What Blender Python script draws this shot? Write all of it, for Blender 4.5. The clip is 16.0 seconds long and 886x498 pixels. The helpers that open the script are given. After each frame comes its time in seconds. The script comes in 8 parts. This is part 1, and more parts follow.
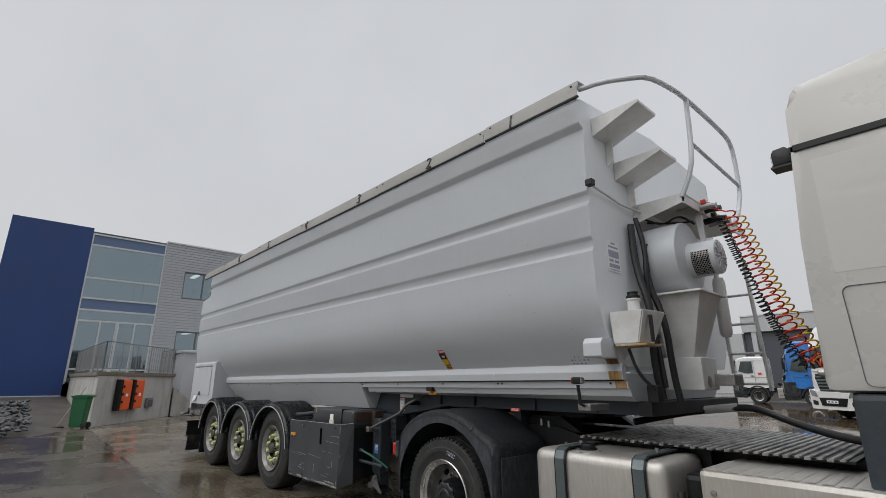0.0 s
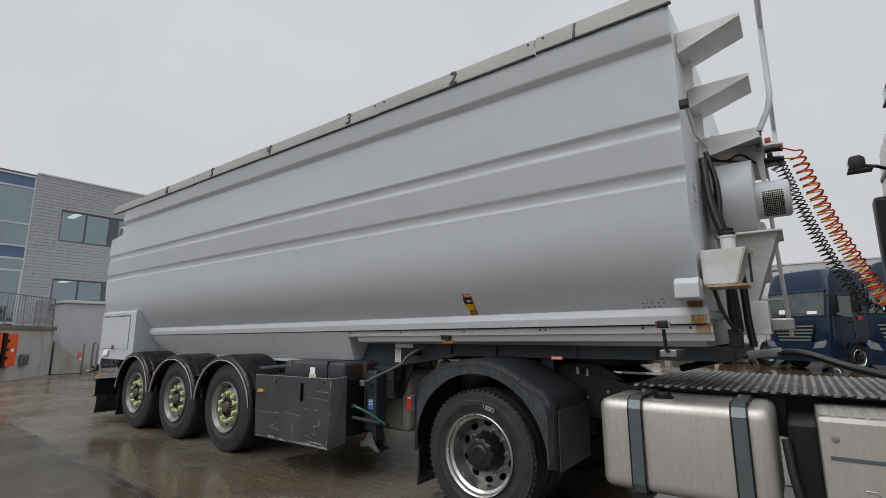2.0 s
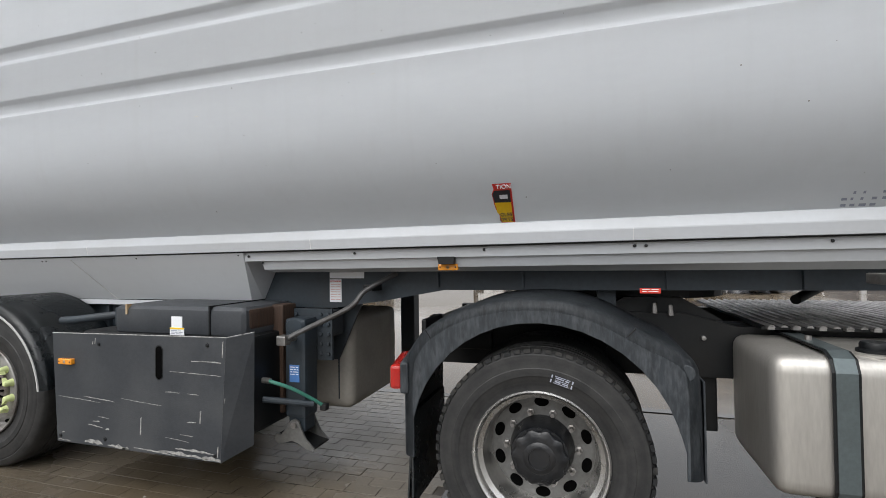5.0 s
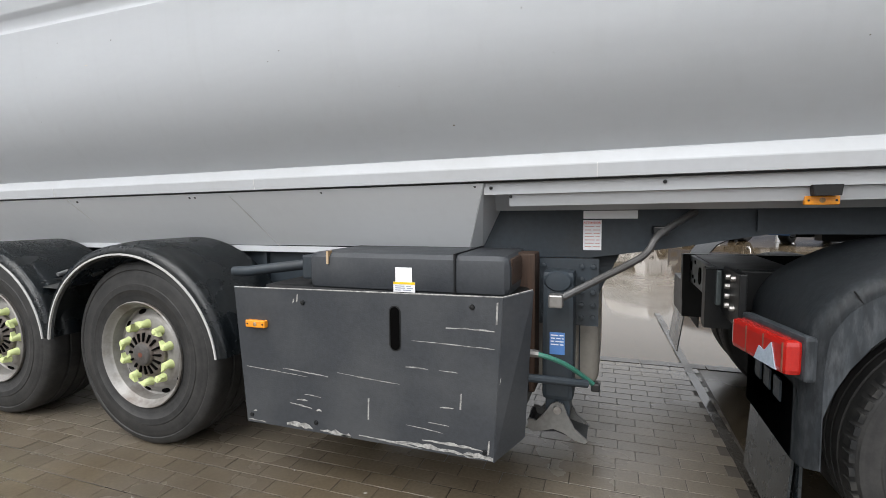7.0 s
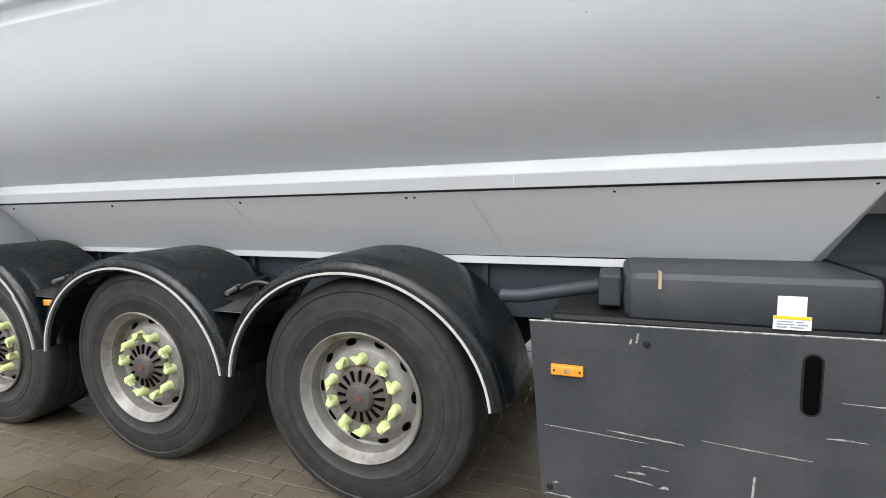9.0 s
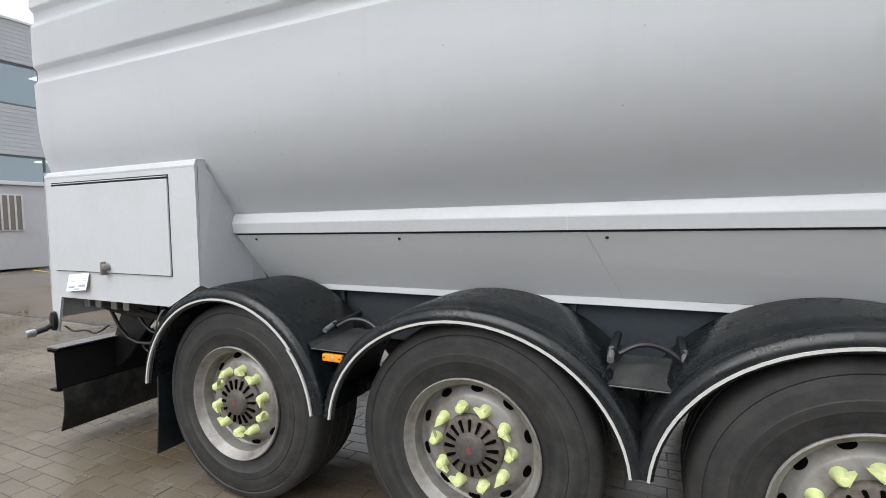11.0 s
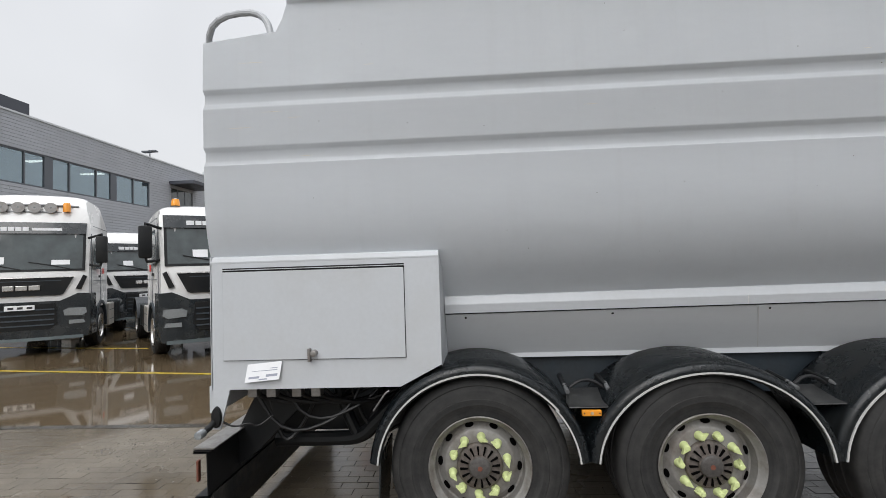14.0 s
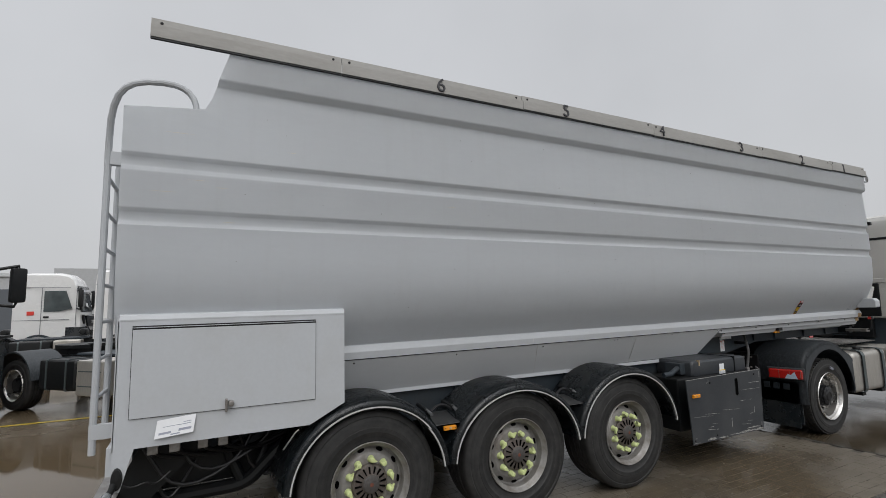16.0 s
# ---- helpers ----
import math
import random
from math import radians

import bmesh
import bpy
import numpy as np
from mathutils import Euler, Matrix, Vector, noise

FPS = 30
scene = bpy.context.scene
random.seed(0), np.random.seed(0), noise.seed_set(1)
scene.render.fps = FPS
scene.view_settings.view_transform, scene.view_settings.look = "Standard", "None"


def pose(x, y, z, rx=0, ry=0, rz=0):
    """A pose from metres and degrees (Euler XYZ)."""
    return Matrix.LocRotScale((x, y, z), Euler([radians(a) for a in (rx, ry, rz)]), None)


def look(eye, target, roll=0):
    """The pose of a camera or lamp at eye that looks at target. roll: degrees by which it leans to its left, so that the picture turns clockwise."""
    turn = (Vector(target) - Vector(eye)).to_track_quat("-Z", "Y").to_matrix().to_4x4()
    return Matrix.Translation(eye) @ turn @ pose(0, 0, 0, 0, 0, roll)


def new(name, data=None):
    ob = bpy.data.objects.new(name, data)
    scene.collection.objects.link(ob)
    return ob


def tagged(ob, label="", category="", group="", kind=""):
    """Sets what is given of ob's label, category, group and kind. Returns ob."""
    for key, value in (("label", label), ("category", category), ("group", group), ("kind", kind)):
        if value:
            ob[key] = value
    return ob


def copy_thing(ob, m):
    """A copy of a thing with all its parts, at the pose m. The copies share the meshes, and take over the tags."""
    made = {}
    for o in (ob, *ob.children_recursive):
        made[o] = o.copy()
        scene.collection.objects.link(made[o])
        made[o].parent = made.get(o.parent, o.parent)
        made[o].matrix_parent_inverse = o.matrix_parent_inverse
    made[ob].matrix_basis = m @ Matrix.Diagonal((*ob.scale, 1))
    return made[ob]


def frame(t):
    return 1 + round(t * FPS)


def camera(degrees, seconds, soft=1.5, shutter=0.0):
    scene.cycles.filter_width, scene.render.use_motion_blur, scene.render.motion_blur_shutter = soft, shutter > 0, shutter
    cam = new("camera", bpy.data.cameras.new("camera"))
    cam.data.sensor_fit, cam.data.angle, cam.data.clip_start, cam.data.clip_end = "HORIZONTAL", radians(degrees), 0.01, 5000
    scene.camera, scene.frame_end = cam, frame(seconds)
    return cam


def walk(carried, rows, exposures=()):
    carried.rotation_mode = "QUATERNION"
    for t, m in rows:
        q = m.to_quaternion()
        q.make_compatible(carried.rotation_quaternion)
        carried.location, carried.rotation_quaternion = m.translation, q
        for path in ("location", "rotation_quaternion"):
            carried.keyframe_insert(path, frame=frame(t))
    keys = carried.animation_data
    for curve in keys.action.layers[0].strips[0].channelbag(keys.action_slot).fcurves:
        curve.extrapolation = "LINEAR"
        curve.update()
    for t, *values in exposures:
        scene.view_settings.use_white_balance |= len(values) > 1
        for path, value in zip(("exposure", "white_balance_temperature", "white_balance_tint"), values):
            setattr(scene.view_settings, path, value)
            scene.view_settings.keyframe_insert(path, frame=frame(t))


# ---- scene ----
cam = camera(86.1, 16.0, soft=0.85)
PATH = [
    (0, (8.334, -3.059, 1.451), (6.9, -1.77, 1.985), 0.0),
    (0.5, (8.244, -3.265, 1.445), (6.865, -1.899, 1.927), 0.1),
    (1, (7.908, -3.396, 1.414), (6.582, -1.969, 1.869), -0.0),
    (1.5, (7.5, -3.405, 1.403), (6.231, -1.915, 1.815), 0.0),
    (2, (7.077, -3.32, 1.4), (5.907, -1.736, 1.751), -0.3),
    (2.5, (6.786, -3.223, 1.384), (5.745, -1.542, 1.681), -0.5),
    (3, (6.486, -3.033, 1.37), (5.618, -1.246, 1.602), -1.0),
    (5.3, (5.009, -2.117, 1.381), (4.417, -0.207, 1.385), -0.9),
    (5.5, (4.866, -2.076, 1.385), (4.269, -0.167, 1.365), -0.9),
    (6, (4.538, -1.949, 1.336), (3.912, -0.05, 1.285), -0.7),
    (6.5, (4.16, -1.888, 1.328), (3.51, -0.001, 1.213), -0.7),
    (7, (3.753, -1.891, 1.305), (3.083, -0.014, 1.143), -0.6),
    (7.5, (3.365, -1.831, 1.316), (2.685, 0.037, 1.094), -1.0),
    (8, (3.033, -1.768, 1.348), (2.373, 0.101, 1.083), -1.2),
    (10.3, (1.298, -1.773, 1.434), (0.524, 0.066, 1.298), -0.7),
    (10.5, (1.121, -1.784, 1.438), (0.325, 0.047, 1.309), -0.6),
    (11, (0.687, -1.776, 1.462), (-0.14, 0.041, 1.34), -0.8),
    (11.5, (0.293, -1.847, 1.517), (-0.575, -0.048, 1.418), -1.0),
    (12, (-0.114, -1.929, 1.55), (-1.007, -0.141, 1.466), -1.2),
    (12.5, (-0.48, -2.028, 1.568), (-1.285, -0.199, 1.493), -1.5),
    (13, (-0.693, -2.26, 1.587), (-1.334, -0.366, 1.57), -1.6),
    (13.5, (-1.025, -2.61, 1.65), (-1.403, -0.647, 1.674), -1.7),
    (14, (-1.322, -2.829, 1.699), (-1.44, -0.834, 1.774), -1.8),
    (14.5, (-1.648, -3.014, 1.725), (-1.438, -1.029, 1.854), -1.7),
    (15, (-1.871, -3.307, 1.829), (-1.355, -1.381, 1.976), -1.5),
    (15.5, (-2.154, -3.455, 1.819), (-1.383, -1.62, 2.016), -1.6),
    (16, (-2.451, -3.514, 1.812), (-1.551, -1.743, 2.044), -1.5),
]
walk(cam, [(t, look(eye, target, roll)) for t, eye, target, roll in PATH],
     [(0.0, 0.03), (3.2, 0.22), (5.3, 0.86), (6.5, 0.98), (8.2, 1.2), (10.3, 1.03), (12.5, 0.75), (14, 0.45), (15, 0.24), (16, 0.0)])

# ---- world and light ----
world = bpy.data.worlds.new("overcast_sky")
scene.world = world
world.use_nodes = True
wn, wl = world.node_tree.nodes, world.node_tree.links
wn.clear()
SUN_EL, SUN_AZ = 52.0, 205.0
sky = wn.new("ShaderNodeTexSky")
sky.sky_type, sky.sun_disc = "NISHITA", False
sky.sun_elevation, sky.sun_rotation = radians(SUN_EL), radians(SUN_AZ)
sky.dust_density, sky.air_density = 6.0, 1.5
grey = wn.new("ShaderNodeRGBToBW")
coord = wn.new("ShaderNodeTexCoord")
sep = wn.new("ShaderNodeSeparateXYZ")
ramp = wn.new("ShaderNodeValToRGB")
ramp.color_ramp.elements[0].position, ramp.color_ramp.elements[0].color = 0.0, (0.60, 0.61, 0.63, 1)
ramp.color_ramp.elements[1].position, ramp.color_ramp.elements[1].color = 1.0, (2.35, 2.40, 2.48, 1)
mid = ramp.color_ramp.elements.new(0.72)
mid.color = (0.60, 0.612, 0.638, 1)
cloud = wn.new("ShaderNodeTexNoise")
cloud.inputs["Scale"].default_value, cloud.inputs["Detail"].default_value = 2.2, 4.0
cramp = wn.new("ShaderNodeMapRange")
cramp.inputs["From Min"].default_value, cramp.inputs["From Max"].default_value = 0.3, 0.7
cramp.inputs["To Min"].default_value, cramp.inputs["To Max"].default_value = 0.94, 1.05
mul = wn.new("ShaderNodeMix")
mul.data_type, mul.blend_type = "RGBA", "MULTIPLY"
mul.inputs["Factor"].default_value = 1.0
both = wn.new("ShaderNodeMix")
both.data_type, both.inputs["Factor"].default_value = "RGBA", 0.06
back = wn.new("ShaderNodeBackground")
back.inputs["Strength"].default_value = 1.0
wout = wn.new("ShaderNodeOutputWorld")
dim = wn.new("ShaderNodeVectorMath")
dim.operation = "SCALE"
dim.inputs["Scale"].default_value = 0.12
wl.new(coord.outputs["Generated"], sep.inputs[0])
wl.new(sep.outputs["Z"], ramp.inputs["Fac"])
wl.new(coord.outputs["Generated"], cloud.inputs["Vector"])
wl.new(cloud.outputs["Fac"], cramp.inputs["Value"])
wl.new(ramp.outputs["Color"], mul.inputs["A"])
wl.new(cramp.outputs["Result"], mul.inputs["B"])
wl.new(sky.outputs["Color"], dim.inputs[0])
wl.new(mul.outputs["Result"], both.inputs["A"])
wl.new(dim.outputs["Vector"], both.inputs["B"])
wl.new(both.outputs["Result"], back.inputs["Color"])
wl.new(back.outputs["Background"], wout.inputs["Surface"])

sun_data = bpy.data.lights.new("sun", "SUN")
sun_data.energy, sun_data.angle, sun_data.color = 1.15, radians(50), (1.0, 0.995, 0.985)
sun = new("sun", sun_data)
sun.matrix_world = look((-1, -15, 14.5), (2, 1, 0))
scene.view_settings.exposure = 0.0

# ---- materials ----
def material(name, color, rough=0.5, metal=0.0, vary=0.06, grain=40.0, bump=0.02, bump_scale=120.0, stain=None, stain_scale=2.0, stain_amount=0.4,
             streak=(1, 1, 1), rough_vary=0.1, per_piece=0.0, coat=0.0, spec=0.5, drip=0.0):
    """A procedural surface: a base colour with fine and broad variation, stains, and a fine relief, in metres."""
    m = bpy.data.materials.new(name)
    m.use_nodes = True
    n, l = m.node_tree.nodes, m.node_tree.links
    b = n["Principled BSDF"]
    b.inputs["Metallic"].default_value = metal
    b.inputs["Coat Weight"].default_value = coat
    b.inputs["Specular IOR Level"].default_value = spec
    geo = n.new("ShaderNodeNewGeometry")
    mp = n.new("ShaderNodeMapping")
    mp.inputs["Scale"].default_value = streak
    l.new(geo.outputs["Position"], mp.inputs["Vector"])
    fine = n.new("ShaderNodeTexNoise")
    fine.inputs["Scale"].default_value, fine.inputs["Detail"].default_value = grain, 6.0
    broad = n.new("ShaderNodeTexNoise")
    broad.inputs["Scale"].default_value, broad.inputs["Detail"].default_value = stain_scale, 7.0
    broad.inputs["Roughness"].default_value = 0.62
    l.new(mp.outputs["Vector"], fine.inputs["Vector"])
    l.new(mp.outputs["Vector"], broad.inputs["Vector"])
    hsv = n.new("ShaderNodeHueSaturation")
    hsv.inputs["Color"].default_value = (*color, 1)
    val = n.new("ShaderNodeMapRange")
    val.inputs["From Min"].default_value, val.inputs["From Max"].default_value = 0.3, 0.7
    val.inputs["To Min"].default_value, val.inputs["To Max"].default_value = 1 - vary, 1 + vary
    l.new(fine.outputs["Fac"], val.inputs["Value"])
    if per_piece:
        info = n.new("ShaderNodeObjectInfo")
        add = n.new("ShaderNodeMath")
        add.operation = "ADD"
        r = n.new("ShaderNodeMapRange")
        r.inputs["To Min"].default_value, r.inputs["To Max"].default_value = -per_piece, per_piece
        isl = n.new("ShaderNodeMath")
        isl.operation = "ADD"
        fr = n.new("ShaderNodeMath")
        fr.operation = "FRACT"
        l.new(geo.outputs["Random Per Island"], isl.inputs[0])
        l.new(info.outputs["Random"], isl.inputs[1])
        l.new(isl.outputs[0], fr.inputs[0])
        l.new(fr.outputs[0], r.inputs["Value"])
        l.new(val.outputs["Result"], add.inputs[0])
        l.new(r.outputs["Result"], add.inputs[1])
        l.new(add.outputs[0], hsv.inputs["Value"])
    else:
        l.new(val.outputs["Result"], hsv.inputs["Value"])
    last = hsv.outputs["Color"]
    if stain:
        sr = n.new("ShaderNodeMapRange")
        sr.inputs["From Min"].default_value, sr.inputs["From Max"].default_value = 0.45, 0.75
        sr.inputs["To Min"].default_value, sr.inputs["To Max"].default_value = 0.0, stain_amount
        l.new(broad.outputs["Fac"], sr.inputs["Value"])
        mix = n.new("ShaderNodeMix")
        mix.data_type = "RGBA"
        mix.inputs["B"].default_value = (*stain, 1)
        l.new(sr.outputs["Result"], mix.inputs["Factor"])
        l.new(last, mix.inputs["A"])
        last = mix.outputs["Result"]
    if drip:
        dm = n.new("ShaderNodeMapping")
        dm.inputs["Scale"].default_value = (16.0, 16.0, 0.7)
        dn = n.new("ShaderNodeTexNoise")
        dn.inputs["Scale"].default_value, dn.inputs["Detail"].default_value = 1.0, 5.0
        dr = n.new("ShaderNodeMapRange")
        dr.inputs["From Min"].default_value, dr.inputs["From Max"].default_value = 0.52, 0.80
        dr.inputs["To Min"].default_value, dr.inputs["To Max"].default_value = 0.0, drip
        dx = n.new("ShaderNodeMix")
        dx.data_type = "RGBA"
        dx.inputs["B"].default_value = (0.40, 0.38, 0.34, 1)
        l.new(geo.outputs["Position"], dm.inputs["Vector"])
        l.new(dm.outputs["Vector"], dn.inputs["Vector"])
        l.new(dn.outputs["Fac"], dr.inputs["Value"])
        l.new(dr.outputs["Result"], dx.inputs["Factor"])
        l.new(last, dx.inputs["A"])
        last = dx.outputs["Result"]
    l.new(last, b.inputs["Base Color"])
    rr = n.new("ShaderNodeMapRange")
    rr.inputs["From Min"].default_value, rr.inputs["From Max"].default_value = 0.3, 0.7
    rr.inputs["To Min"].default_value, rr.inputs["To Max"].default_value = max(0.02, rough - rough_vary), min(1.0, rough + rough_vary)
    l.new(broad.outputs["Fac"], rr.inputs["Value"])
    l.new(rr.outputs["Result"], b.inputs["Roughness"])
    if bump:
        bn = n.new("ShaderNodeTexNoise")
        bn.inputs["Scale"].default_value, bn.inputs["Detail"].default_value = bump_scale, 4.0
        l.new(mp.outputs["Vector"], bn.inputs["Vector"])
        bp = n.new("ShaderNodeBump")
        bp.inputs["Strength"].default_value, bp.inputs["Distance"].default_value = 0.5, bump
        l.new(bn.outputs["Fac"], bp.inputs["Height"])
        l.new(bp.outputs["Normal"], b.inputs["Normal"])
    return m


def wet_ground(name, dry, wet_color, wet_from=0.42, wet_to=0.58, spec=0.5, scale=0.35, dry_rough=0.55, wet_rough=0.04, grain=60, bump=0.004, bump_scale=90, per_piece=0.0, dirt=(0.05, 0.045, 0.04)):
    """Paving with puddles: where water stands it is darker and smooth."""
    m = material(name, dry, dry_rough, 0, 0.12, grain, bump, bump_scale, dirt, 0.8, 0.6, per_piece=per_piece, spec=spec)
    n, l = m.node_tree.nodes, m.node_tree.links
    b = n["Principled BSDF"]
    geo = next(x for x in n if x.type == "NEW_GEOMETRY")
    pud = n.new("ShaderNodeTexNoise")
    pud.inputs["Scale"].default_value, pud.inputs["Detail"].default_value = scale, 5.0
    l.new(geo.outputs["Position"], pud.inputs["Vector"])
    k = n.new("ShaderNodeMapRange")
    k.inputs["From Min"].default_value, k.inputs["From Max"].default_value = wet_from, wet_to
    l.new(pud.outputs["Fac"], k.inputs["Value"])
    mix = n.new("ShaderNodeMix")
    mix.data_type = "RGBA"
    old = b.inputs["Base Color"].links[0].from_socket
    l.new(k.outputs["Result"], mix.inputs["Factor"])
    l.new(old, mix.inputs["A"])
    mul_node = n.new("ShaderNodeMix")
    mul_node.data_type, mul_node.blend_type = "RGBA", "MULTIPLY"
    mul_node.inputs["Factor"].default_value = 1.0
    mul_node.inputs["B"].default_value = (*wet_color, 1)
    l.new(old, mul_node.inputs["A"])
    l.new(mul_node.outputs["Result"], mix.inputs["B"])
    l.new(mix.outputs["Result"], b.inputs["Base Color"])
    rmix = n.new("ShaderNodeMix")
    oldr = b.inputs["Roughness"].links[0].from_socket
    l.new(k.outputs["Result"], rmix.inputs["Factor"])
    l.new(oldr, rmix.inputs["A"])
    rmix.inputs["B"].default_value = wet_rough
    l.new(rmix.outputs["Result"], b.inputs["Roughness"])
    bp = next(x for x in n if x.type == "BUMP")
    inv = n.new("ShaderNodeMapRange")
    inv.inputs["To Min"].default_value, inv.inputs["To Max"].default_value = 0.5, 0.03
    l.new(k.outputs["Result"], inv.inputs["Value"])
    l.new(inv.outputs["Result"], bp.inputs["Strength"])
    return m


def glass_material(name, tint=(0.8, 0.85, 0.87), rough=0.02):
    m = bpy.data.materials.new(name)
    m.use_nodes = True
    b = m.node_tree.nodes["Principled BSDF"]
    b.inputs["Base Color"].default_value = (*tint, 1)
    b.inputs["Roughness"].default_value = rough
    b.inputs["Transmission Weight"].default_value = 1.0
    b.inputs["IOR"].default_value = 1.45
    return m


WHITE = material("tank_white_paint", (0.725, 0.747, 0.77), 0.46, 0, 0.008, 30, 0.0, 25, (0.66, 0.665, 0.66), 0.5, 0.10, streak=(0.3, 1, 1.2), rough_vary=0.02, spec=0.4, drip=0.05)
# Tank white darkened, to tone down how lit the sheet parts look.
WHITE2 = material("dimmed_sheet_white", (0.49, 0.51, 0.535), 0.42, 0, 0.02, 40, 0.0005, 60, (0.41, 0.41, 0.40), 2.2, 0.35, drip=0.06)
GRIMY = material("grimy_white_paint", (0.66, 0.66, 0.65), 0.45, 0, 0.04, 40, 0.0008, 70, (0.36, 0.34, 0.30), 4.0, 0.5)
TRUCKW = material("truck_white_paint", (0.74, 0.735, 0.725), 0.25, 0, 0.01, 30, 0.0004, 20, (0.60, 0.59, 0.57), 1.5, 0.3, coat=0.4)
# White cab paint with the shade on its side and back put into the colour.
CABW = material("shaded_cab_white", (0.48, 0.47, 0.445), 0.32, 0, 0.01, 30, 0.0002, 20, (0.47, 0.458, 0.432), 1.5, 0.5, coat=0.15)
RAIL = material("grey_aluminium_rail", (0.36, 0.352, 0.335), 0.5, 0.0, 0.05, 60, 0.0008, 80, (0.22, 0.21, 0.185), 3.0, 0.6, streak=(0.3, 1, 1))
FRAME = material("dark_grey_chassis_paint", (0.028, 0.038, 0.048), 0.5, 0, 0.12, 40, 0.001, 90, (0.042, 0.038, 0.033), 3.0, 0.5, spec=0.4)
BLACK = material("black_painted_steel", (0.006, 0.007, 0.008), 0.45, 0, 0.15, 40, 0.001, 90, (0.018, 0.016, 0.014), 3.0, 0.5, spec=0.35)
PLASTIC = material("black_mudguard_plastic", (0.012, 0.0165, 0.020), 0.26, 0, 0.2, 60, 0.001, 60, (0.040, 0.041, 0.040), 3.5, 0.7, spec=0.7, coat=0.25)
FENDER = material("dusty_grey_plastic", (0.026, 0.031, 0.036), 0.5, 0, 0.3, 30, 0.0015, 140, (0.105, 0.112, 0.120), 45.0, 0.55, streak=(1.3, 1, 0.33), spec=0.45)
RUBBER = material("tyre_rubber", (0.013, 0.014, 0.015), 0.6, 0, 0.3, 22, 0.003, 45, (0.078, 0.073, 0.064), 6.5, 0.95, spec=0.4)


def tyre_material():
    """Black rubber with ring-wise wear, dusty smears and scuffs."""
    m = bpy.data.materials.new("worn_tyre")
    m.use_nodes = True
    n, l = m.node_tree.nodes, m.node_tree.links
    b = n["Principled BSDF"]
    co = n.new("ShaderNodeTexCoord")
    flat = n.new("ShaderNodeVectorMath")
    flat.operation = "MULTIPLY"
    flat.inputs[1].default_value = (1, 0, 1)
    ln = n.new("ShaderNodeVectorMath")
    ln.operation = "LENGTH"
    l.new(co.outputs["Object"], flat.inputs[0])
    l.new(flat.outputs[0], ln.inputs[0])
    ring = n.new("ShaderNodeTexNoise")
    ring.noise_dimensions = "1D"
    ring.inputs["Scale"].default_value, ring.inputs["Detail"].default_value = 38.0, 4.0
    l.new(ln.outputs["Value"], ring.inputs["W"])
    smear = n.new("ShaderNodeTexNoise")
    smear.inputs["Scale"].default_value, smear.inputs["Detail"].default_value = 9.0, 8.0
    smear.inputs["Roughness"].default_value = 0.7
    l.new(co.outputs["Object"], smear.inputs["Vector"])
    mul = n.new("ShaderNodeMath")
    mul.operation = "MULTIPLY_ADD"
    mul.inputs[1].default_value = 0.80
    l.new(smear.outputs["Fac"], mul.inputs[0])
    half = n.new("ShaderNodeMath")
    half.operation = "MULTIPLY"
    half.inputs[1].default_value = 0.26
    l.new(ring.outputs["Fac"], half.inputs[0])
    l.new(half.outputs[0], mul.inputs[2])
    ramp = n.new("ShaderNodeMapRange")
    ramp.inputs["From Min"].default_value, ramp.inputs["From Max"].default_value = 0.40, 0.68
    l.new(mul.outputs[0], ramp.inputs["Value"])
    mix = n.new("ShaderNodeMix")
    mix.data_type = "RGBA"
    mix.inputs["A"].default_value, mix.inputs["B"].default_value = (0.016, 0.0165, 0.017, 1), (0.041, 0.040, 0.039, 1)
    l.new(ramp.outputs["Result"], mix.inputs["Factor"])
    l.new(mix.outputs["Result"], b.inputs["Base Color"])
    b.inputs["Roughness"].default_value = 0.6
    b.inputs["Specular IOR Level"].default_value = 0.4
    fine = n.new("ShaderNodeTexNoise")
    fine.inputs["Scale"].default_value, fine.inputs["Detail"].default_value = 60.0, 5.0
    l.new(co.outputs["Object"], fine.inputs["Vector"])
    bump = n.new("ShaderNodeBump")
    bump.inputs["Strength"].default_value, bump.inputs["Distance"].default_value = 0.5, 0.002
    l.new(fine.outputs["Fac"], bump.inputs["Height"])
    l.new(bump.outputs["Normal"], b.inputs["Normal"])
    return m


TYRE = tyre_material()
RIM = material("silver_steel_rim", (0.27, 0.262, 0.25), 0.5, 0.35, 0.08, 50, 0.0008, 90, (0.11, 0.082, 0.062), 7.0, 0.85)
DISC = material("dirty_wheel_disc", (0.20, 0.20, 0.195), 0.45, 0.6, 0.12, 50, 0.001, 90, (0.05, 0.042, 0.035), 6.0, 0.6)
# Near-black fill that stands in for the shade inside holes left uncut.
VOID = material("hole_shade_black", (0.0015, 0.0015, 0.0015), 0.9, 0, 0.1, 40, 0.0, spec=0.05)
FAINTRED = material("faded_red_print", (0.62, 0.36, 0.33), 0.6, 0, 0.05, 60, 0.0)
BARRED = material("dim_brown_pane", (0.20, 0.17, 0.155), 0.5, 0, 0.1, 20, 0.0)
SCUFFLIGHT = material("pale_scuff", (0.80, 0.76, 0.68), 0.6, 0, 0.1, 60, 0.0)
HUBRED = material("red_brown_hub_cap", (0.16, 0.055, 0.035), 0.6, 0, 0.2, 60, 0.001, 90)
SPECK = material("paint_chip", (0.20, 0.185, 0.16), 0.7, 0, 0.2, 60, 0.0)
GRAVEL = material("loose_gravel", (0.17, 0.155, 0.14), 0.7, 0, 0.2, 40, 0.002, 60, per_piece=0.5)
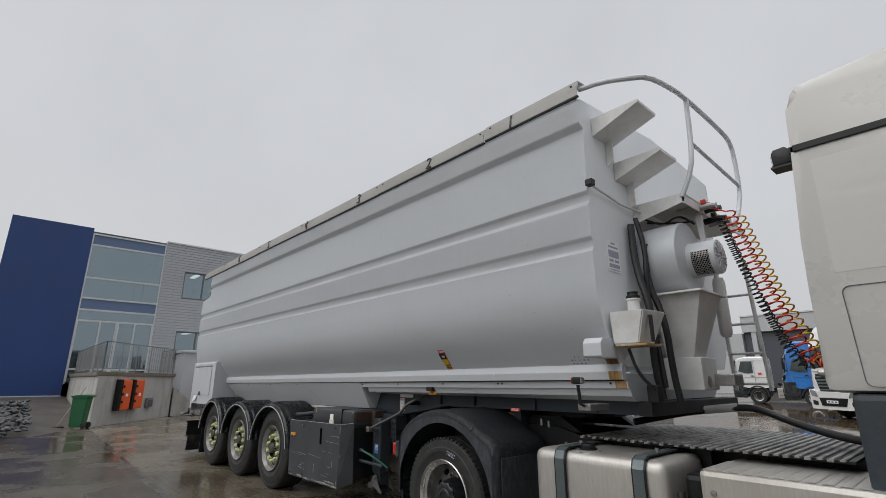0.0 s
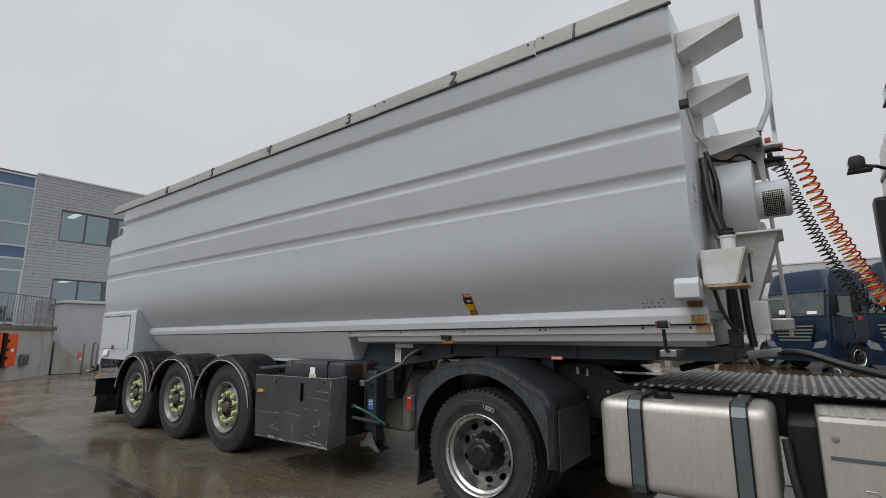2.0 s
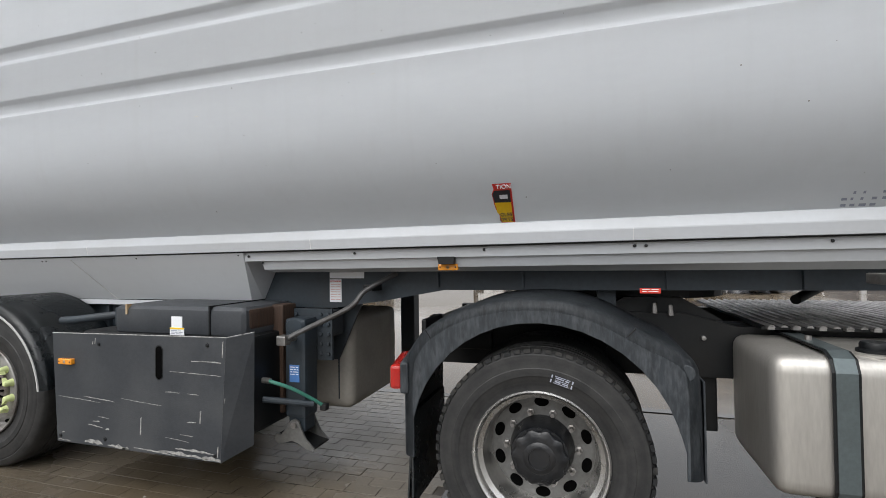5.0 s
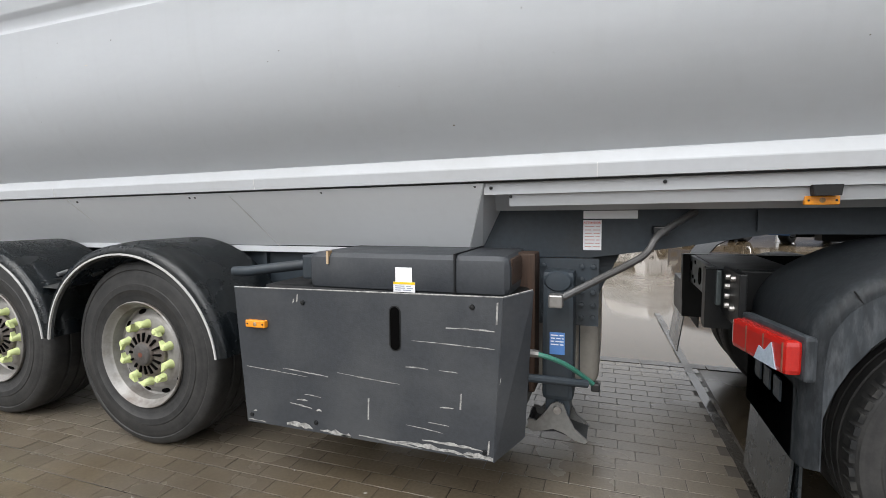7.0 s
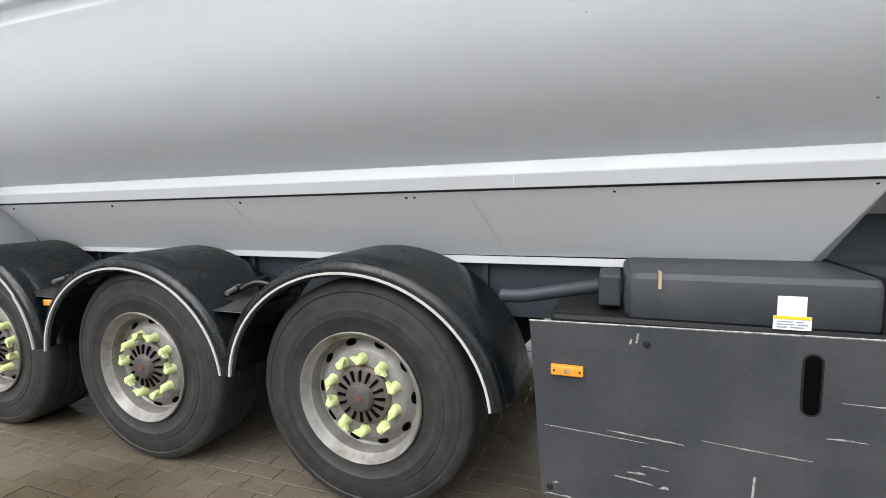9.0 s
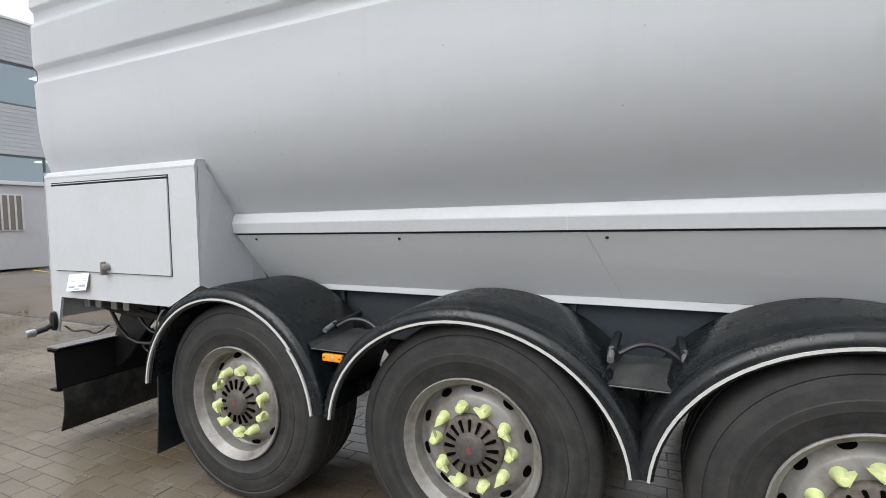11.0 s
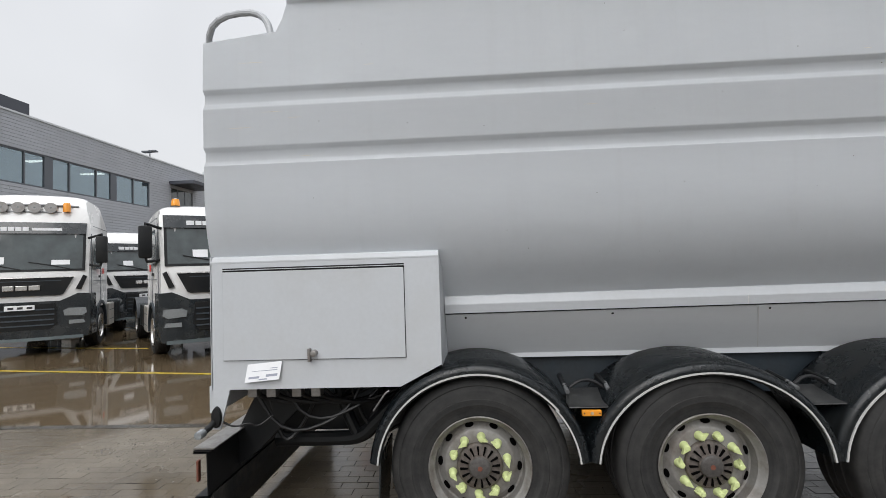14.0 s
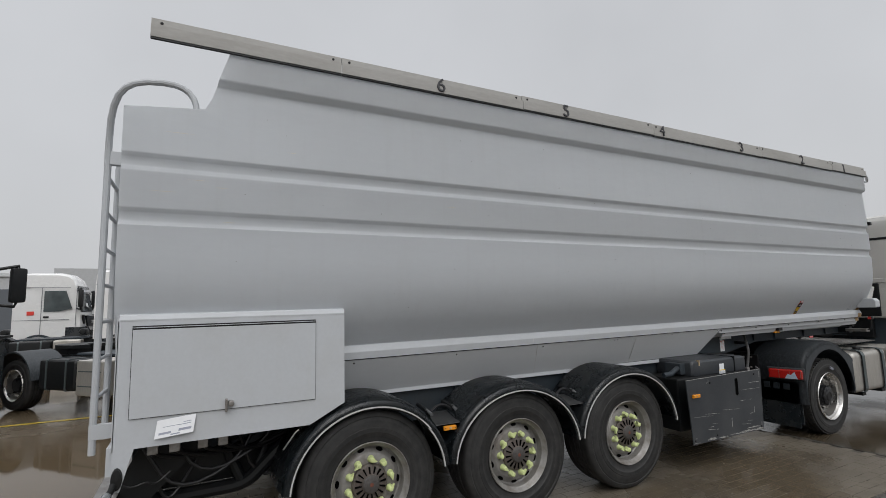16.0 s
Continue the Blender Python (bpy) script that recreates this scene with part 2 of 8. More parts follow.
ALU_RIM = material("polished_aluminium_rim", (0.62, 0.61, 0.59), 0.28, 0.9, 0.05, 50, 0.0006, 90, (0.34, 0.31, 0.27), 5.0, 0.5)
HUB = material("rusty_hub", (0.125, 0.110, 0.100), 0.6, 0.3, 0.3, 60, 0.002, 120, (0.11, 0.068, 0.05), 9.0, 0.5)
YELLOW = material("lime_yellow_plastic", (0.62, 0.70, 0.33), 0.4, 0, 0.05, 60, 0.0, 60, (0.50, 0.55, 0.24), 12.0, 0.4)
AMBER = material("amber_lens", (0.80, 0.30, 0.02), 0.15, 0, 0.05, 80, 0.002, 200, coat=0.6)
RED = material("red_lens", (0.40, 0.014, 0.010), 0.12, 0, 0.06, 80, 0.002, 200, coat=0.7)
ALU = material("brushed_aluminium", (0.52, 0.50, 0.465), 0.46, 0.7, 0.07, 90, 0.001, 150, (0.36, 0.33, 0.29), 2.5, 0.55, streak=(1, 1, 0.15))
STRAP = material("galvanised_strap", (0.12, 0.145, 0.15), 0.42, 0.5, 0.08, 60, 0.0008, 90, (0.07, 0.08, 0.08), 4.0, 0.5)
STEEL = material("worn_steel", (0.34, 0.33, 0.32), 0.38, 0.8, 0.12, 60, 0.001, 120, (0.14, 0.11, 0.085), 6.0, 0.6)
RUST = material("rusty_timber", (0.045, 0.026, 0.017), 0.8, 0, 0.35, 40, 0.004, 60, (0.09, 0.045, 0.025), 6.0, 0.7, streak=(2, 2, 0.2))
BOXGREY = material("scuffed_grey_plastic", (0.034, 0.038, 0.044), 0.48, 0, 0.12, 60, 0.0012, 130, (0.085, 0.088, 0.09), 3.0, 0.5)
SCUFF = material("bare_scuff", (0.34, 0.335, 0.32), 0.6, 0, 0.3, 80, 0.001, 150, (0.035, 0.037, 0.04), 38.0, 1.0)
BEDBLUE = material("blue_load_bed", (0.02, 0.05, 0.42), 0.4, 0, 0.06, 40, 0.001, 60, (0.03, 0.05, 0.25), 4.0, 0.5)
UTGLASS = material("greenish_dark_screen", (0.05, 0.11, 0.09), 0.12, 0, 0.1, 10, 0.0, coat=0.4)
TRAY = material("worn_dark_tray", (0.030, 0.031, 0.032), 0.5, 0.2, 0.3, 60, 0.001, 90, (0.10, 0.10, 0.095), 14.0, 0.5)
CRANK = material("dull_dark_steel", (0.10, 0.10, 0.10), 0.45, 0.5, 0.12, 50, 0.001, 90, (0.05, 0.042, 0.035), 6.0, 0.6)
BROWNGREY = material("brown_grey_tank", (0.30, 0.28, 0.25), 0.5, 0, 0.06, 40, 0.0008, 60, (0.19, 0.175, 0.155), 3.0, 0.5)
WHITESTRIP = material("white_rubber_edge", (0.50, 0.50, 0.49), 0.5, 0, 0.06, 60, 0.0, 60, (0.42, 0.41, 0.39), 6.0, 0.5)
PAPER = material("white_paper", (0.80, 0.81, 0.83), 0.7, 0, 0.02, 60, 0.0)
INK = material("dark_ink", (0.035, 0.035, 0.04), 0.6, 0, 0.05, 60, 0.0)
GREYINK = material("grey_ink", (0.33, 0.35, 0.42), 0.6, 0, 0.05, 60, 0.0)
BLUEINK = material("blue_label", (0.08, 0.20, 0.48), 0.5, 0, 0.05, 60, 0.0)
REDINK = material("red_label", (0.66, 0.045, 0.03), 0.45, 0, 0.05, 60, 0.0)
YELINK = material("yellow_label", (0.85, 0.58, 0.02), 0.45, 0, 0.05, 60, 0.0)
RUSTSTAIN = material("rust_run", (0.33, 0.19, 0.06), 0.6, 0, 0.3, 30, 0.001, 80, (0.56, 0.52, 0.44), 14.0, 1.0, streak=(1.5, 1, 0.15))
HOSE_R = material("red_hose", (0.52, 0.03, 0.02), 0.3, 0, 0.05, 60, 0.0)
HOSE_O = material("orange_hose", (0.75, 0.14, 0.03), 0.3, 0, 0.05, 60, 0.0)
HOSE_Y = material("yellow_hose", (0.74, 0.42, 0.03), 0.3, 0, 0.05, 60, 0.0)
HOSE_K = material("black_hose", (0.012, 0.012, 0.013), 0.4, 0, 0.1, 60, 0.0)
GREEN_H = material("green_hose", (0.05, 0.20, 0.15), 0.4, 0, 0.1, 60, 0.0)
GREASE = material("grease_hub_black", (0.009, 0.010, 0.012), 0.35, 0.1, 0.2, 60, 0.002, 80, (0.05, 0.046, 0.042), 9.0, 0.4)
HUBCAP = material("dull_grey_hub_cap", (0.085, 0.079, 0.075), 0.55, 0.2, 0.25, 60, 0.001, 90, (0.045, 0.040, 0.036), 9.0, 0.6)
DARKGLASS = material("dark_tinted_glass", (0.055, 0.068, 0.070), 0.05, 0, 0.3, 3, 0.0, spec=0.85)
CLEARLENS = material("clear_lens", (0.42, 0.50, 0.60), 0.15, 0.1, 0.1, 60, 0.003, 150, coat=0.7)
LAMPGLASS = material("headlamp_glass", (0.30, 0.32, 0.33), 0.12, 0.4, 0.2, 60, 0.004, 120, coat=0.8)
BLUEPAINT = material("dark_blue_truck_paint", (0.005, 0.019, 0.045), 0.35, 0, 0.03, 30, 0.0, stain=(0.008, 0.017, 0.045), stain_amount=0.4, coat=0.05, spec=0.3)
BLUEPANEL = material("blue_spandrel_glass", (0.10, 0.155, 0.28), 0.15, 0, 0.03, 5, 0.0)
SKYBLUE = material("light_blue_truck_paint", (0.02, 0.17, 0.52), 0.25, 0, 0.03, 30, 0.0, coat=0.5)
NAVY = material("navy_cladding", (0.010, 0.043, 0.175), 0.4, 0, 0.05, 20, 0.001, 30, (0.03, 0.045, 0.13), 0.6, 0.5)
TILE = material("grey_facade_tile", (0.40, 0.415, 0.445), 0.5, 0, 0.04, 30, 0.001, 60, (0.33, 0.34, 0.36), 0.7, 0.5, per_piece=0.025)
TILEJOINT = material("facade_joint", (0.37, 0.385, 0.41), 0.8, 0, 0.1, 30, 0.001, 60)
WINFRAME = material("dark_window_frame", (0.10, 0.11, 0.125), 0.45, 0, 0.05, 30, 0.0)
ALUFRAME = material("light_window_frame", (0.55, 0.57, 0.58), 0.4, 0.2, 0.05, 30, 0.0)
PENTHOUSE = material("dark_roof_cladding", (0.06, 0.065, 0.08), 0.5, 0, 0.08, 20, 0.001, 40)
EARTH = material("wet_dark_bank", (0.075, 0.062, 0.052), 0.5, 0, 0.2, 20, 0.006, 30, (0.04, 0.034, 0.03), 1.0, 0.6)
MOSSY = material("mossy_concrete_coping", (0.17, 0.155, 0.12), 0.75, 0, 0.12, 30, 0.003, 60, (0.09, 0.085, 0.055), 1.8, 0.7)
CONCRETE = material("rendered_concrete", (0.44, 0.43, 0.41), 0.75, 0, 0.06, 30, 0.002, 60, (0.22, 0.20, 0.165), 2.2, 0.8, streak=(1, 1, 0.35))
CABIN = material("grey_cabin_sheet", (0.47, 0.48, 0.51), 0.5, 0, 0.03, 30, 0.001, 40, (0.36, 0.36, 0.37), 1.0, 0.5)
BINGREEN = material("green_bin_plastic", (0.022, 0.13, 0.05), 0.4, 0, 0.06, 40, 0.0, stain=(0.03, 0.09, 0.04))
ORANGE = material("orange_plastic", (0.80, 0.11, 0.02), 0.4, 0, 0.06, 40, 0.0, stain=(0.5, 0.10, 0.04))
GALV = material("galvanised_rail", (0.24, 0.245, 0.25), 0.45, 0.6, 0.06, 60, 0.0)
STONE = material("rubble_stone", (0.065, 0.068, 0.073), 0.8, 0, 0.2, 20, 0.01, 30, (0.10, 0.10, 0.10), 2.0, 0.5, per_piece=0.3)
LINE = material("worn_yellow_line", (0.55, 0.40, 0.03), 0.3, 0, 0.15, 40, 0.0, stain=(0.20, 0.16, 0.06), stain_scale=3.0, stain_amount=0.8)
INTERIOR = material("dim_interior", (0.40, 0.40, 0.40), 0.8, 0, 0.1, 5, 0.0)
HALL = material("pale_hall_cladding", (0.42, 0.43, 0.44), 0.6, 0, 0.05, 5, 0.001, 10)
PAVER = wet_ground("wet_paving_bricks", (0.160, 0.138, 0.108), (0.64, 0.59, 0.51), 0.40, 0.60, 0.45, 0.55, 0.38, 0.11, 60, 0.003, 90, per_piece=0.08, dirt=(0.055, 0.046, 0.036))
MORTAR = wet_ground("paving_sand", (0.078, 0.067, 0.055), (0.6, 0.6, 0.58), 0.44, 0.62, 0.5, 0.45, 0.7, 0.12, 40, 0.004, 60)
YARD = wet_ground("wet_concrete_yard", (0.118, 0.094, 0.066), (0.80, 0.73, 0.62), 0.34, 0.50, spec=0.22, scale=0.22, dry_rough=0.28, wet_rough=0.045, grain=60, bump=0.002, bump_scale=60, dirt=(0.085, 0.068, 0.048))
APRON = wet_ground("wet_concrete_apron", (0.085, 0.071, 0.052), (0.66, 0.61, 0.53), 0.34, 0.56, 0.5, 0.6, 0.42, 0.13, 60, 0.003, 70, dirt=(0.075, 0.066, 0.055))
SLAT = material("dirty_ribbed_aluminium", (0.31, 0.30, 0.29), 0.40, 0.6, 0.15, 60, 0.001, 120, (0.07, 0.066, 0.062), 14.0, 0.95, streak=(1, 0.4, 1))
DRAIN = wet_ground("wet_drain_stone", (0.085, 0.078, 0.068), (0.55, 0.55, 0.55), 0.35, 0.6, 0.5, 1.5, 0.4, 0.08)
GLOW = bpy.data.materials.new("ceiling_lamp_glow")
GLOW.use_nodes = True
GLOW.node_tree.nodes["Principled BSDF"].inputs["Emission Color"].default_value = (1, 0.96, 0.88, 1)
GLOW.node_tree.nodes["Principled BSDF"].inputs["Emission Strength"].default_value = 1.1
PANE = glass_material("office_glass", (0.48, 0.61, 0.66))
PANE.node_tree.nodes["Principled BSDF"].inputs["IOR"].default_value = 2.9
PANE.node_tree.nodes["Principled BSDF"].inputs["Specular Tint"].default_value = (0.72, 0.84, 0.92, 1)


# ---- mesh helpers ----
def mesh_of(name, bm, mat, smooth=False, angle=35):
    bmesh.ops.recalc_face_normals(bm, faces=bm.faces)
    if smooth:
        lim = radians(angle)
        for f in bm.faces:
            f.smooth = True
        for e in bm.edges:
            if len(e.link_faces) == 2 and e.calc_face_angle(0) > lim:
                e.smooth = False
    me = bpy.data.meshes.new(name)
    bm.to_mesh(me)
    bm.free()
    me.materials.append(mat)
    return me


def thing(name, at, label, category, group="", kind=""):
    ob = new(name)
    ob.empty_display_size = 0.2
    ob.matrix_world = at if isinstance(at, Matrix) else Matrix.Translation(at)
    return tagged(ob, label, category, group, kind)


def origin_of(ob):
    while ob.parent:
        ob = ob.parent
    return ob.matrix_basis.translation


def part(name, bm, mat, parent, label="", smooth=False, world_space=True, angle=35):
    """One mesh under a thing or a part; its points are given in the world unless the thing is built at its own origin."""
    if world_space:
        bmesh.ops.translate(bm, verts=bm.verts, vec=-origin_of(parent))
    ob = new(name, mesh_of(name, bm, mat, smooth, angle))
    ob.parent = parent
    return tagged(ob, label)


def whole(name, bm, mat, label, category, group="", kind="", smooth=False):
    """A thing that is one mesh, with its origin at its base."""
    lo = [min(v.co[i] for v in bm.verts) for i in range(3)]
    hi = [max(v.co[i] for v in bm.verts) for i in range(3)]
    base = Vector(((lo[0] + hi[0]) / 2, (lo[1] + hi[1]) / 2, lo[2]))
    bmesh.ops.translate(bm, verts=bm.verts, vec=-base)
    ob = new(name, mesh_of(name, bm, mat, smooth))
    ob.matrix_basis = Matrix.Translation(base)
    return tagged(ob, label, category, group, kind)


def box(x0, x1, y0, y1, z0, z1, bevel=0.0, bm=None, m=None, seg=2):
    bm = bm or bmesh.new()
    made = bmesh.ops.create_cube(bm, size=1.0)["verts"]
    for v in made:
        v.co = Vector(((x0 + x1) / 2 + v.co.x * (x1 - x0), (y0 + y1) / 2 + v.co.y * (y1 - y0), (z0 + z1) / 2 + v.co.z * (z1 - z0)))
        if m:
            v.co = m @ v.co
    if bevel:
        own = set(made)
        edges = [e for e in bm.edges if e.verts[0] in own and e.verts[1] in own]
        bmesh.ops.bevel(bm, geom=edges, offset=bevel, segments=seg, affect="EDGES", profile=0.6)
    return bm


def prism(points, axis, a, b, bevel=0.0, bm=None):
    """A flat outline drawn out along an axis. Points are the other two coordinates, in the order x, y, z."""
    bm = bm or bmesh.new()
    def at(p, v):
        return {"x": (v, p[0], p[1]), "y": (p[0], v, p[1]), "z": (p[0], p[1], v)}[axis]
    lo, hi = [bm.verts.new(at(p, a)) for p in points], [bm.verts.new(at(p, b)) for p in points]
    n = len(points)
    faces = [bm.faces.new(lo), bm.faces.new(hi[::-1])]
    faces += [bm.faces.new((lo[i], hi[i], hi[(i + 1) % n], lo[(i + 1) % n])) for i in range(n)]
    if bevel:
        edges = list({e for f in faces for e in f.edges})
        bmesh.ops.bevel(bm, geom=edges, offset=bevel, segments=2, affect="EDGES", profile=0.6)
    return bm


def sheet(path, axis, a, b, thick, bm=None):
    """A bent plate: an open outline of thickness thick, drawn out along an axis."""
    pts = [Vector((p[0], p[1])) for p in path]
    out = []
    for i, p in enumerate(pts):
        d = (pts[min(i + 1, len(pts) - 1)] - pts[max(i - 1, 0)]).normalized()
        out.append(p + Vector((-d.y, d.x)) * thick)
    return prism([tuple(p) for p in pts] + [tuple(p) for p in out[::-1]], axis, a, b, 0.0, bm)


def arc(cx, cz, r, a0, a1, n):
    return [(cx + r * math.cos(radians(a0 + (a1 - a0) * i / n)), cz + r * math.sin(radians(a0 + (a1 - a0) * i / n))) for i in range(n + 1)]


def tube(points, radius, sides=8, bm=None, closed=False, smooth_path=0):
    """A round bar along points."""
    bm = bm or bmesh.new()
    pts = [Vector(p) for p in points]
    for _ in range(smooth_path):
        more = [pts[0]]
        for p, q in zip(pts, pts[1:]):
            more += [p.lerp(q, 0.25), p.lerp(q, 0.75)]
        pts = more + [pts[-1]]
    rings, up = [], None
    for i, p in enumerate(pts):
        d = (pts[min(i + 1, len(pts) - 1)] - pts[max(i - 1, 0)]).normalized()
        if up is None:
            up = d.orthogonal().normalized()
        else:
            up = (up - d * up.dot(d)).normalized()
        side = d.cross(up)
        rings.append([bm.verts.new(p + radius * (math.cos(2 * math.pi * k / sides) * up + math.sin(2 * math.pi * k / sides) * side)) for k in range(sides)])
    for r, s in zip(rings, rings[1:]):
        for k in range(sides):
            bm.faces.new((r[k], r[(k + 1) % sides], s[(k + 1) % sides], s[k]))
    bm.faces.new(rings[0][::-1])
    bm.faces.new(rings[-1])
    return bm


def lathe(profile, n=48, bm=None, m=None, axis="y", caps=True):
    """A turned body round an axis: profile of (radius, along the axis)."""
    bm = bm or bmesh.new()
    rings = []
    for r, h in profile:
        ring = []
        for k in range(n):
            c, s = math.cos(2 * math.pi * k / n), math.sin(2 * math.pi * k / n)
            p = {"y": Vector((r * c, h, r * s)), "x": Vector((h, r * c, r * s)), "z": Vector((r * c, r * s, h))}[axis]
            ring.append(bm.verts.new(m @ p if m else p))
        rings.append(ring)
    for a, b in zip(rings, rings[1:]):
        for k in range(n):
            bm.faces.new((a[k], a[(k + 1) % n], b[(k + 1) % n], b[k]))
    if caps and profile[0][0] > 1e-4:
        bm.faces.new(rings[0][::-1])
    if caps and profile[-1][0] > 1e-4:
        bm.faces.new(rings[-1])
    bmesh.ops.remove_doubles(bm, verts=[v for r in rings for v in r], dist=1e-6)
    return bm


def plate(corners, thick=0.004, bm=None):
    """A thin flat panel from its corners, thickened away from its front."""
    bm = bm or bmesh.new()
    c = [Vector(p) for p in corners]
    nrm = (c[1] - c[0]).cross(c[-1] - c[0]).normalized() * thick
    lo, hi = [bm.verts.new(p) for p in c], [bm.verts.new(p + nrm) for p in c]
    k = len(c)
    bm.faces.new(lo), bm.faces.new(hi[::-1])
    for i in range(k):
        bm.faces.new((lo[i], hi[i], hi[(i + 1) % k], lo[(i + 1) % k]))
    return bm

# ---- ground ----
def flat(points, z, name, mat, label):
    bm = bmesh.new()
    bm.faces.new([bm.verts.new((x, y, z)) for x, y in points])
    return whole(name, bm, mat, label, "ground", kind="structure")


KERB_Y = 2.34
flat([(-400, -400), (400, -400), (400, 400), (-400, 400)], -0.012, "ground", YARD, "wet brown-grey concrete yard with puddles")
paved = thing("pavement", (-2, -1, 0), "worn grey-brown paving bricks, damp and patchy", "pavement", kind="structure")
part("paving_bed", box(-16, 4.44, -9, KERB_Y, -0.03, -0.0045), MORTAR, paved)
part("concrete_apron", box(4.44, 16, -9, KERB_Y, -0.03, -0.003), APRON, paved, "damp grey concrete apron")
part("concrete_apron", prism([(-16, -0.63), (4.44, -1.36), (4.44, -9), (-16, -9)], "z", -0.03, -0.001), APRON, paved, "damp grey concrete apron")
# Unseen wall, added to cut low skylight and close the yard behind the camera.
wall_behind = whole("yard_wall", box(-70, 70, -14.0, -13.5, 0, 2.4), CONCRETE, "unseen plain wall added behind the camera to shape the light", "wall", kind="structure")

# ---- office building ----
FX, ROOF, YEND = -20.1, 8.66, 30.3
office = thing("office_building", (FX - 8, 13, 0), "two-storey office with navy end, glass stair and grey tiles", "building")
W0, W1Y = 3.42, 23.9
ROWS_Z = [(2.50, 3.98), (5.72, 7.22)]


bands = bmesh.new()
for y0, y1, z0, z1 in [(2.36, YEND, 0, 2.50), (2.36, YEND, 3.98, 5.72), (2.36, YEND, 7.22, ROOF), (2.36, W0, 2.50, 3.98), (2.36, W0, 5.72, 7.22),
                       (W1Y, 25.9, 5.72, 7.22), (W1Y, YEND, 2.50, 3.98), (28.2, YEND, 5.72, 7.22)]:
    box(FX - 0.3, FX - 0.03, y0, y1, z0, z1, bm=bands)
part("wall", bands, TILEJOINT, office)
part("navy_wall", box(FX - 12, FX + 0.02, -4.0, -0.92, 0.0, ROOF + 0.12), NAVY, office, "navy blue metal cladding")
part("side_wall", box(FX - 12, FX - 0.3, YEND - 0.3, YEND, 0, ROOF), TILEJOINT, office)
part("roof", box(FX - 12, FX - 0.1, -0.9, YEND, ROOF - 0.25, ROOF - 0.02), PENTHOUSE, office)
part("coping", box(FX - 0.35, FX + 0.04, 2.36, YEND + 0.03, ROOF, ROOF + 0.09, 0.01), ALUFRAME, office, "pale metal coping")
part("roof_house", box(FX - 10, -22.5, 10.6, 18.7, ROOF, 10.22), PENTHOUSE, office, "dark grey plant room")
part("rear_wall", box(FX - 12, FX - 11.7, -0.9, YEND, 0, ROOF - 0.3), INTERIOR, office)
for zf in (0.05, 1.35, 5.0):
    part("floor", box(FX - 11.6, FX - 0.32, -0.9, YEND - 0.32, zf, zf + 0.25), INTERIOR, office)
part("partition", box(FX - 5.0, FX - 4.8, 2.4, YEND - 0.4, 1.7, ROOF - 0.3), INTERIOR, office)

# ---- tanker trailer: shell ----
YC = 1.225
trailer = thing("tanker_trailer", (1.8, YC, 0), "white ribbed feed tanker semi-trailer on three axles", "trailer")
XF = 6.60
SIDE = [(1.50, 0.205), (1.53, 0.185), (1.58, 0.150), (1.65, 0.100), (1.73, 0.050), (1.83, 0.006), (1.95, -0.026), (2.10, -0.044), (2.25, -0.050), (2.345, -0.0515),
        (2.353, -0.0505), (2.377, -0.033), (2.390, -0.030), (2.436, -0.030), (2.446, -0.034), (2.462, -0.051), (2.470, -0.053),
        (2.702, -0.053), (2.710, -0.052), (2.736, -0.035), (2.748, -0.032), (2.792, -0.032), (2.802, -0.036), (2.818, -0.053), (2.826, -0.055),
        (3.05, -0.0475), (3.12, -0.0449), (3.17, -0.043), (3.25, -0.040), (3.336, -0.036), (3.350, -0.040), (3.372, -0.078), (3.388, -0.084), (3.60, -0.084)]

def crisp(profile, gap=0.004):
    """Adds rows just beside each point, so that long flats stay flat up to the folds."""
    out = [profile[0]]
    for (z0, y0), (z1, y1) in zip(profile, profile[1:]):
        if z1 - z0 > 0.06 and z0 > 2.36:
            for u in (gap / (z1 - z0), 1 - gap / (z1 - z0)):
                out.append((z0 + (z1 - z0) * u, y0 + (y1 - y0) * u))
        out.append((z1, y1))
    return out


def rounded(profile, z_top=2.36, cuts=5):
    """Draws the belly of the tank as a smooth curve through its points."""
    low = [p for p in profile if p[0] < z_top]
    out = []
    for k in range(len(low) - 1):
        p0, p1, p2, p3 = low[max(k - 1, 0)], low[k], low[k + 1], low[min(k + 2, len(low) - 1)]
        for i in range(cuts):
            u = i / cuts
            out.append(tuple(0.5 * (2 * b + (c - a) * u + (2 * a - 5 * b + 4 * c - d) * u * u + (3 * b - a - 3 * c + d) * u ** 3) for a, b, c, d in zip(p0, p1, p2, p3)))
    return out + profile[len(low) - 1:]


SIDE = crisp(rounded(SIDE))


def rear_x(z):
    keys = [(0, -2.93), (3.12, -2.93), (3.121, -2.55), (3.17, -2.47), (3.25, -2.43), (3.35, -2.40), (3.60, -2.32)]
    for (z0, x0), (z1, x1) in zip(keys, keys[1:]):
        if z <= z1:
            return x0 + (x1 - x0) * (z - z0) / (z1 - z0)
    return keys[-1][1]


def rise(x, z):
    """The tank stands a little higher towards its front."""
    return 0.0067 * (x + 1.0) * max(0.0, min(1.0, (2.30 - z) / 0.6))


def lift(bm):
    for v in bm.verts:
        v.co.z += rise(v.co.x, v.co.z)
    return bm


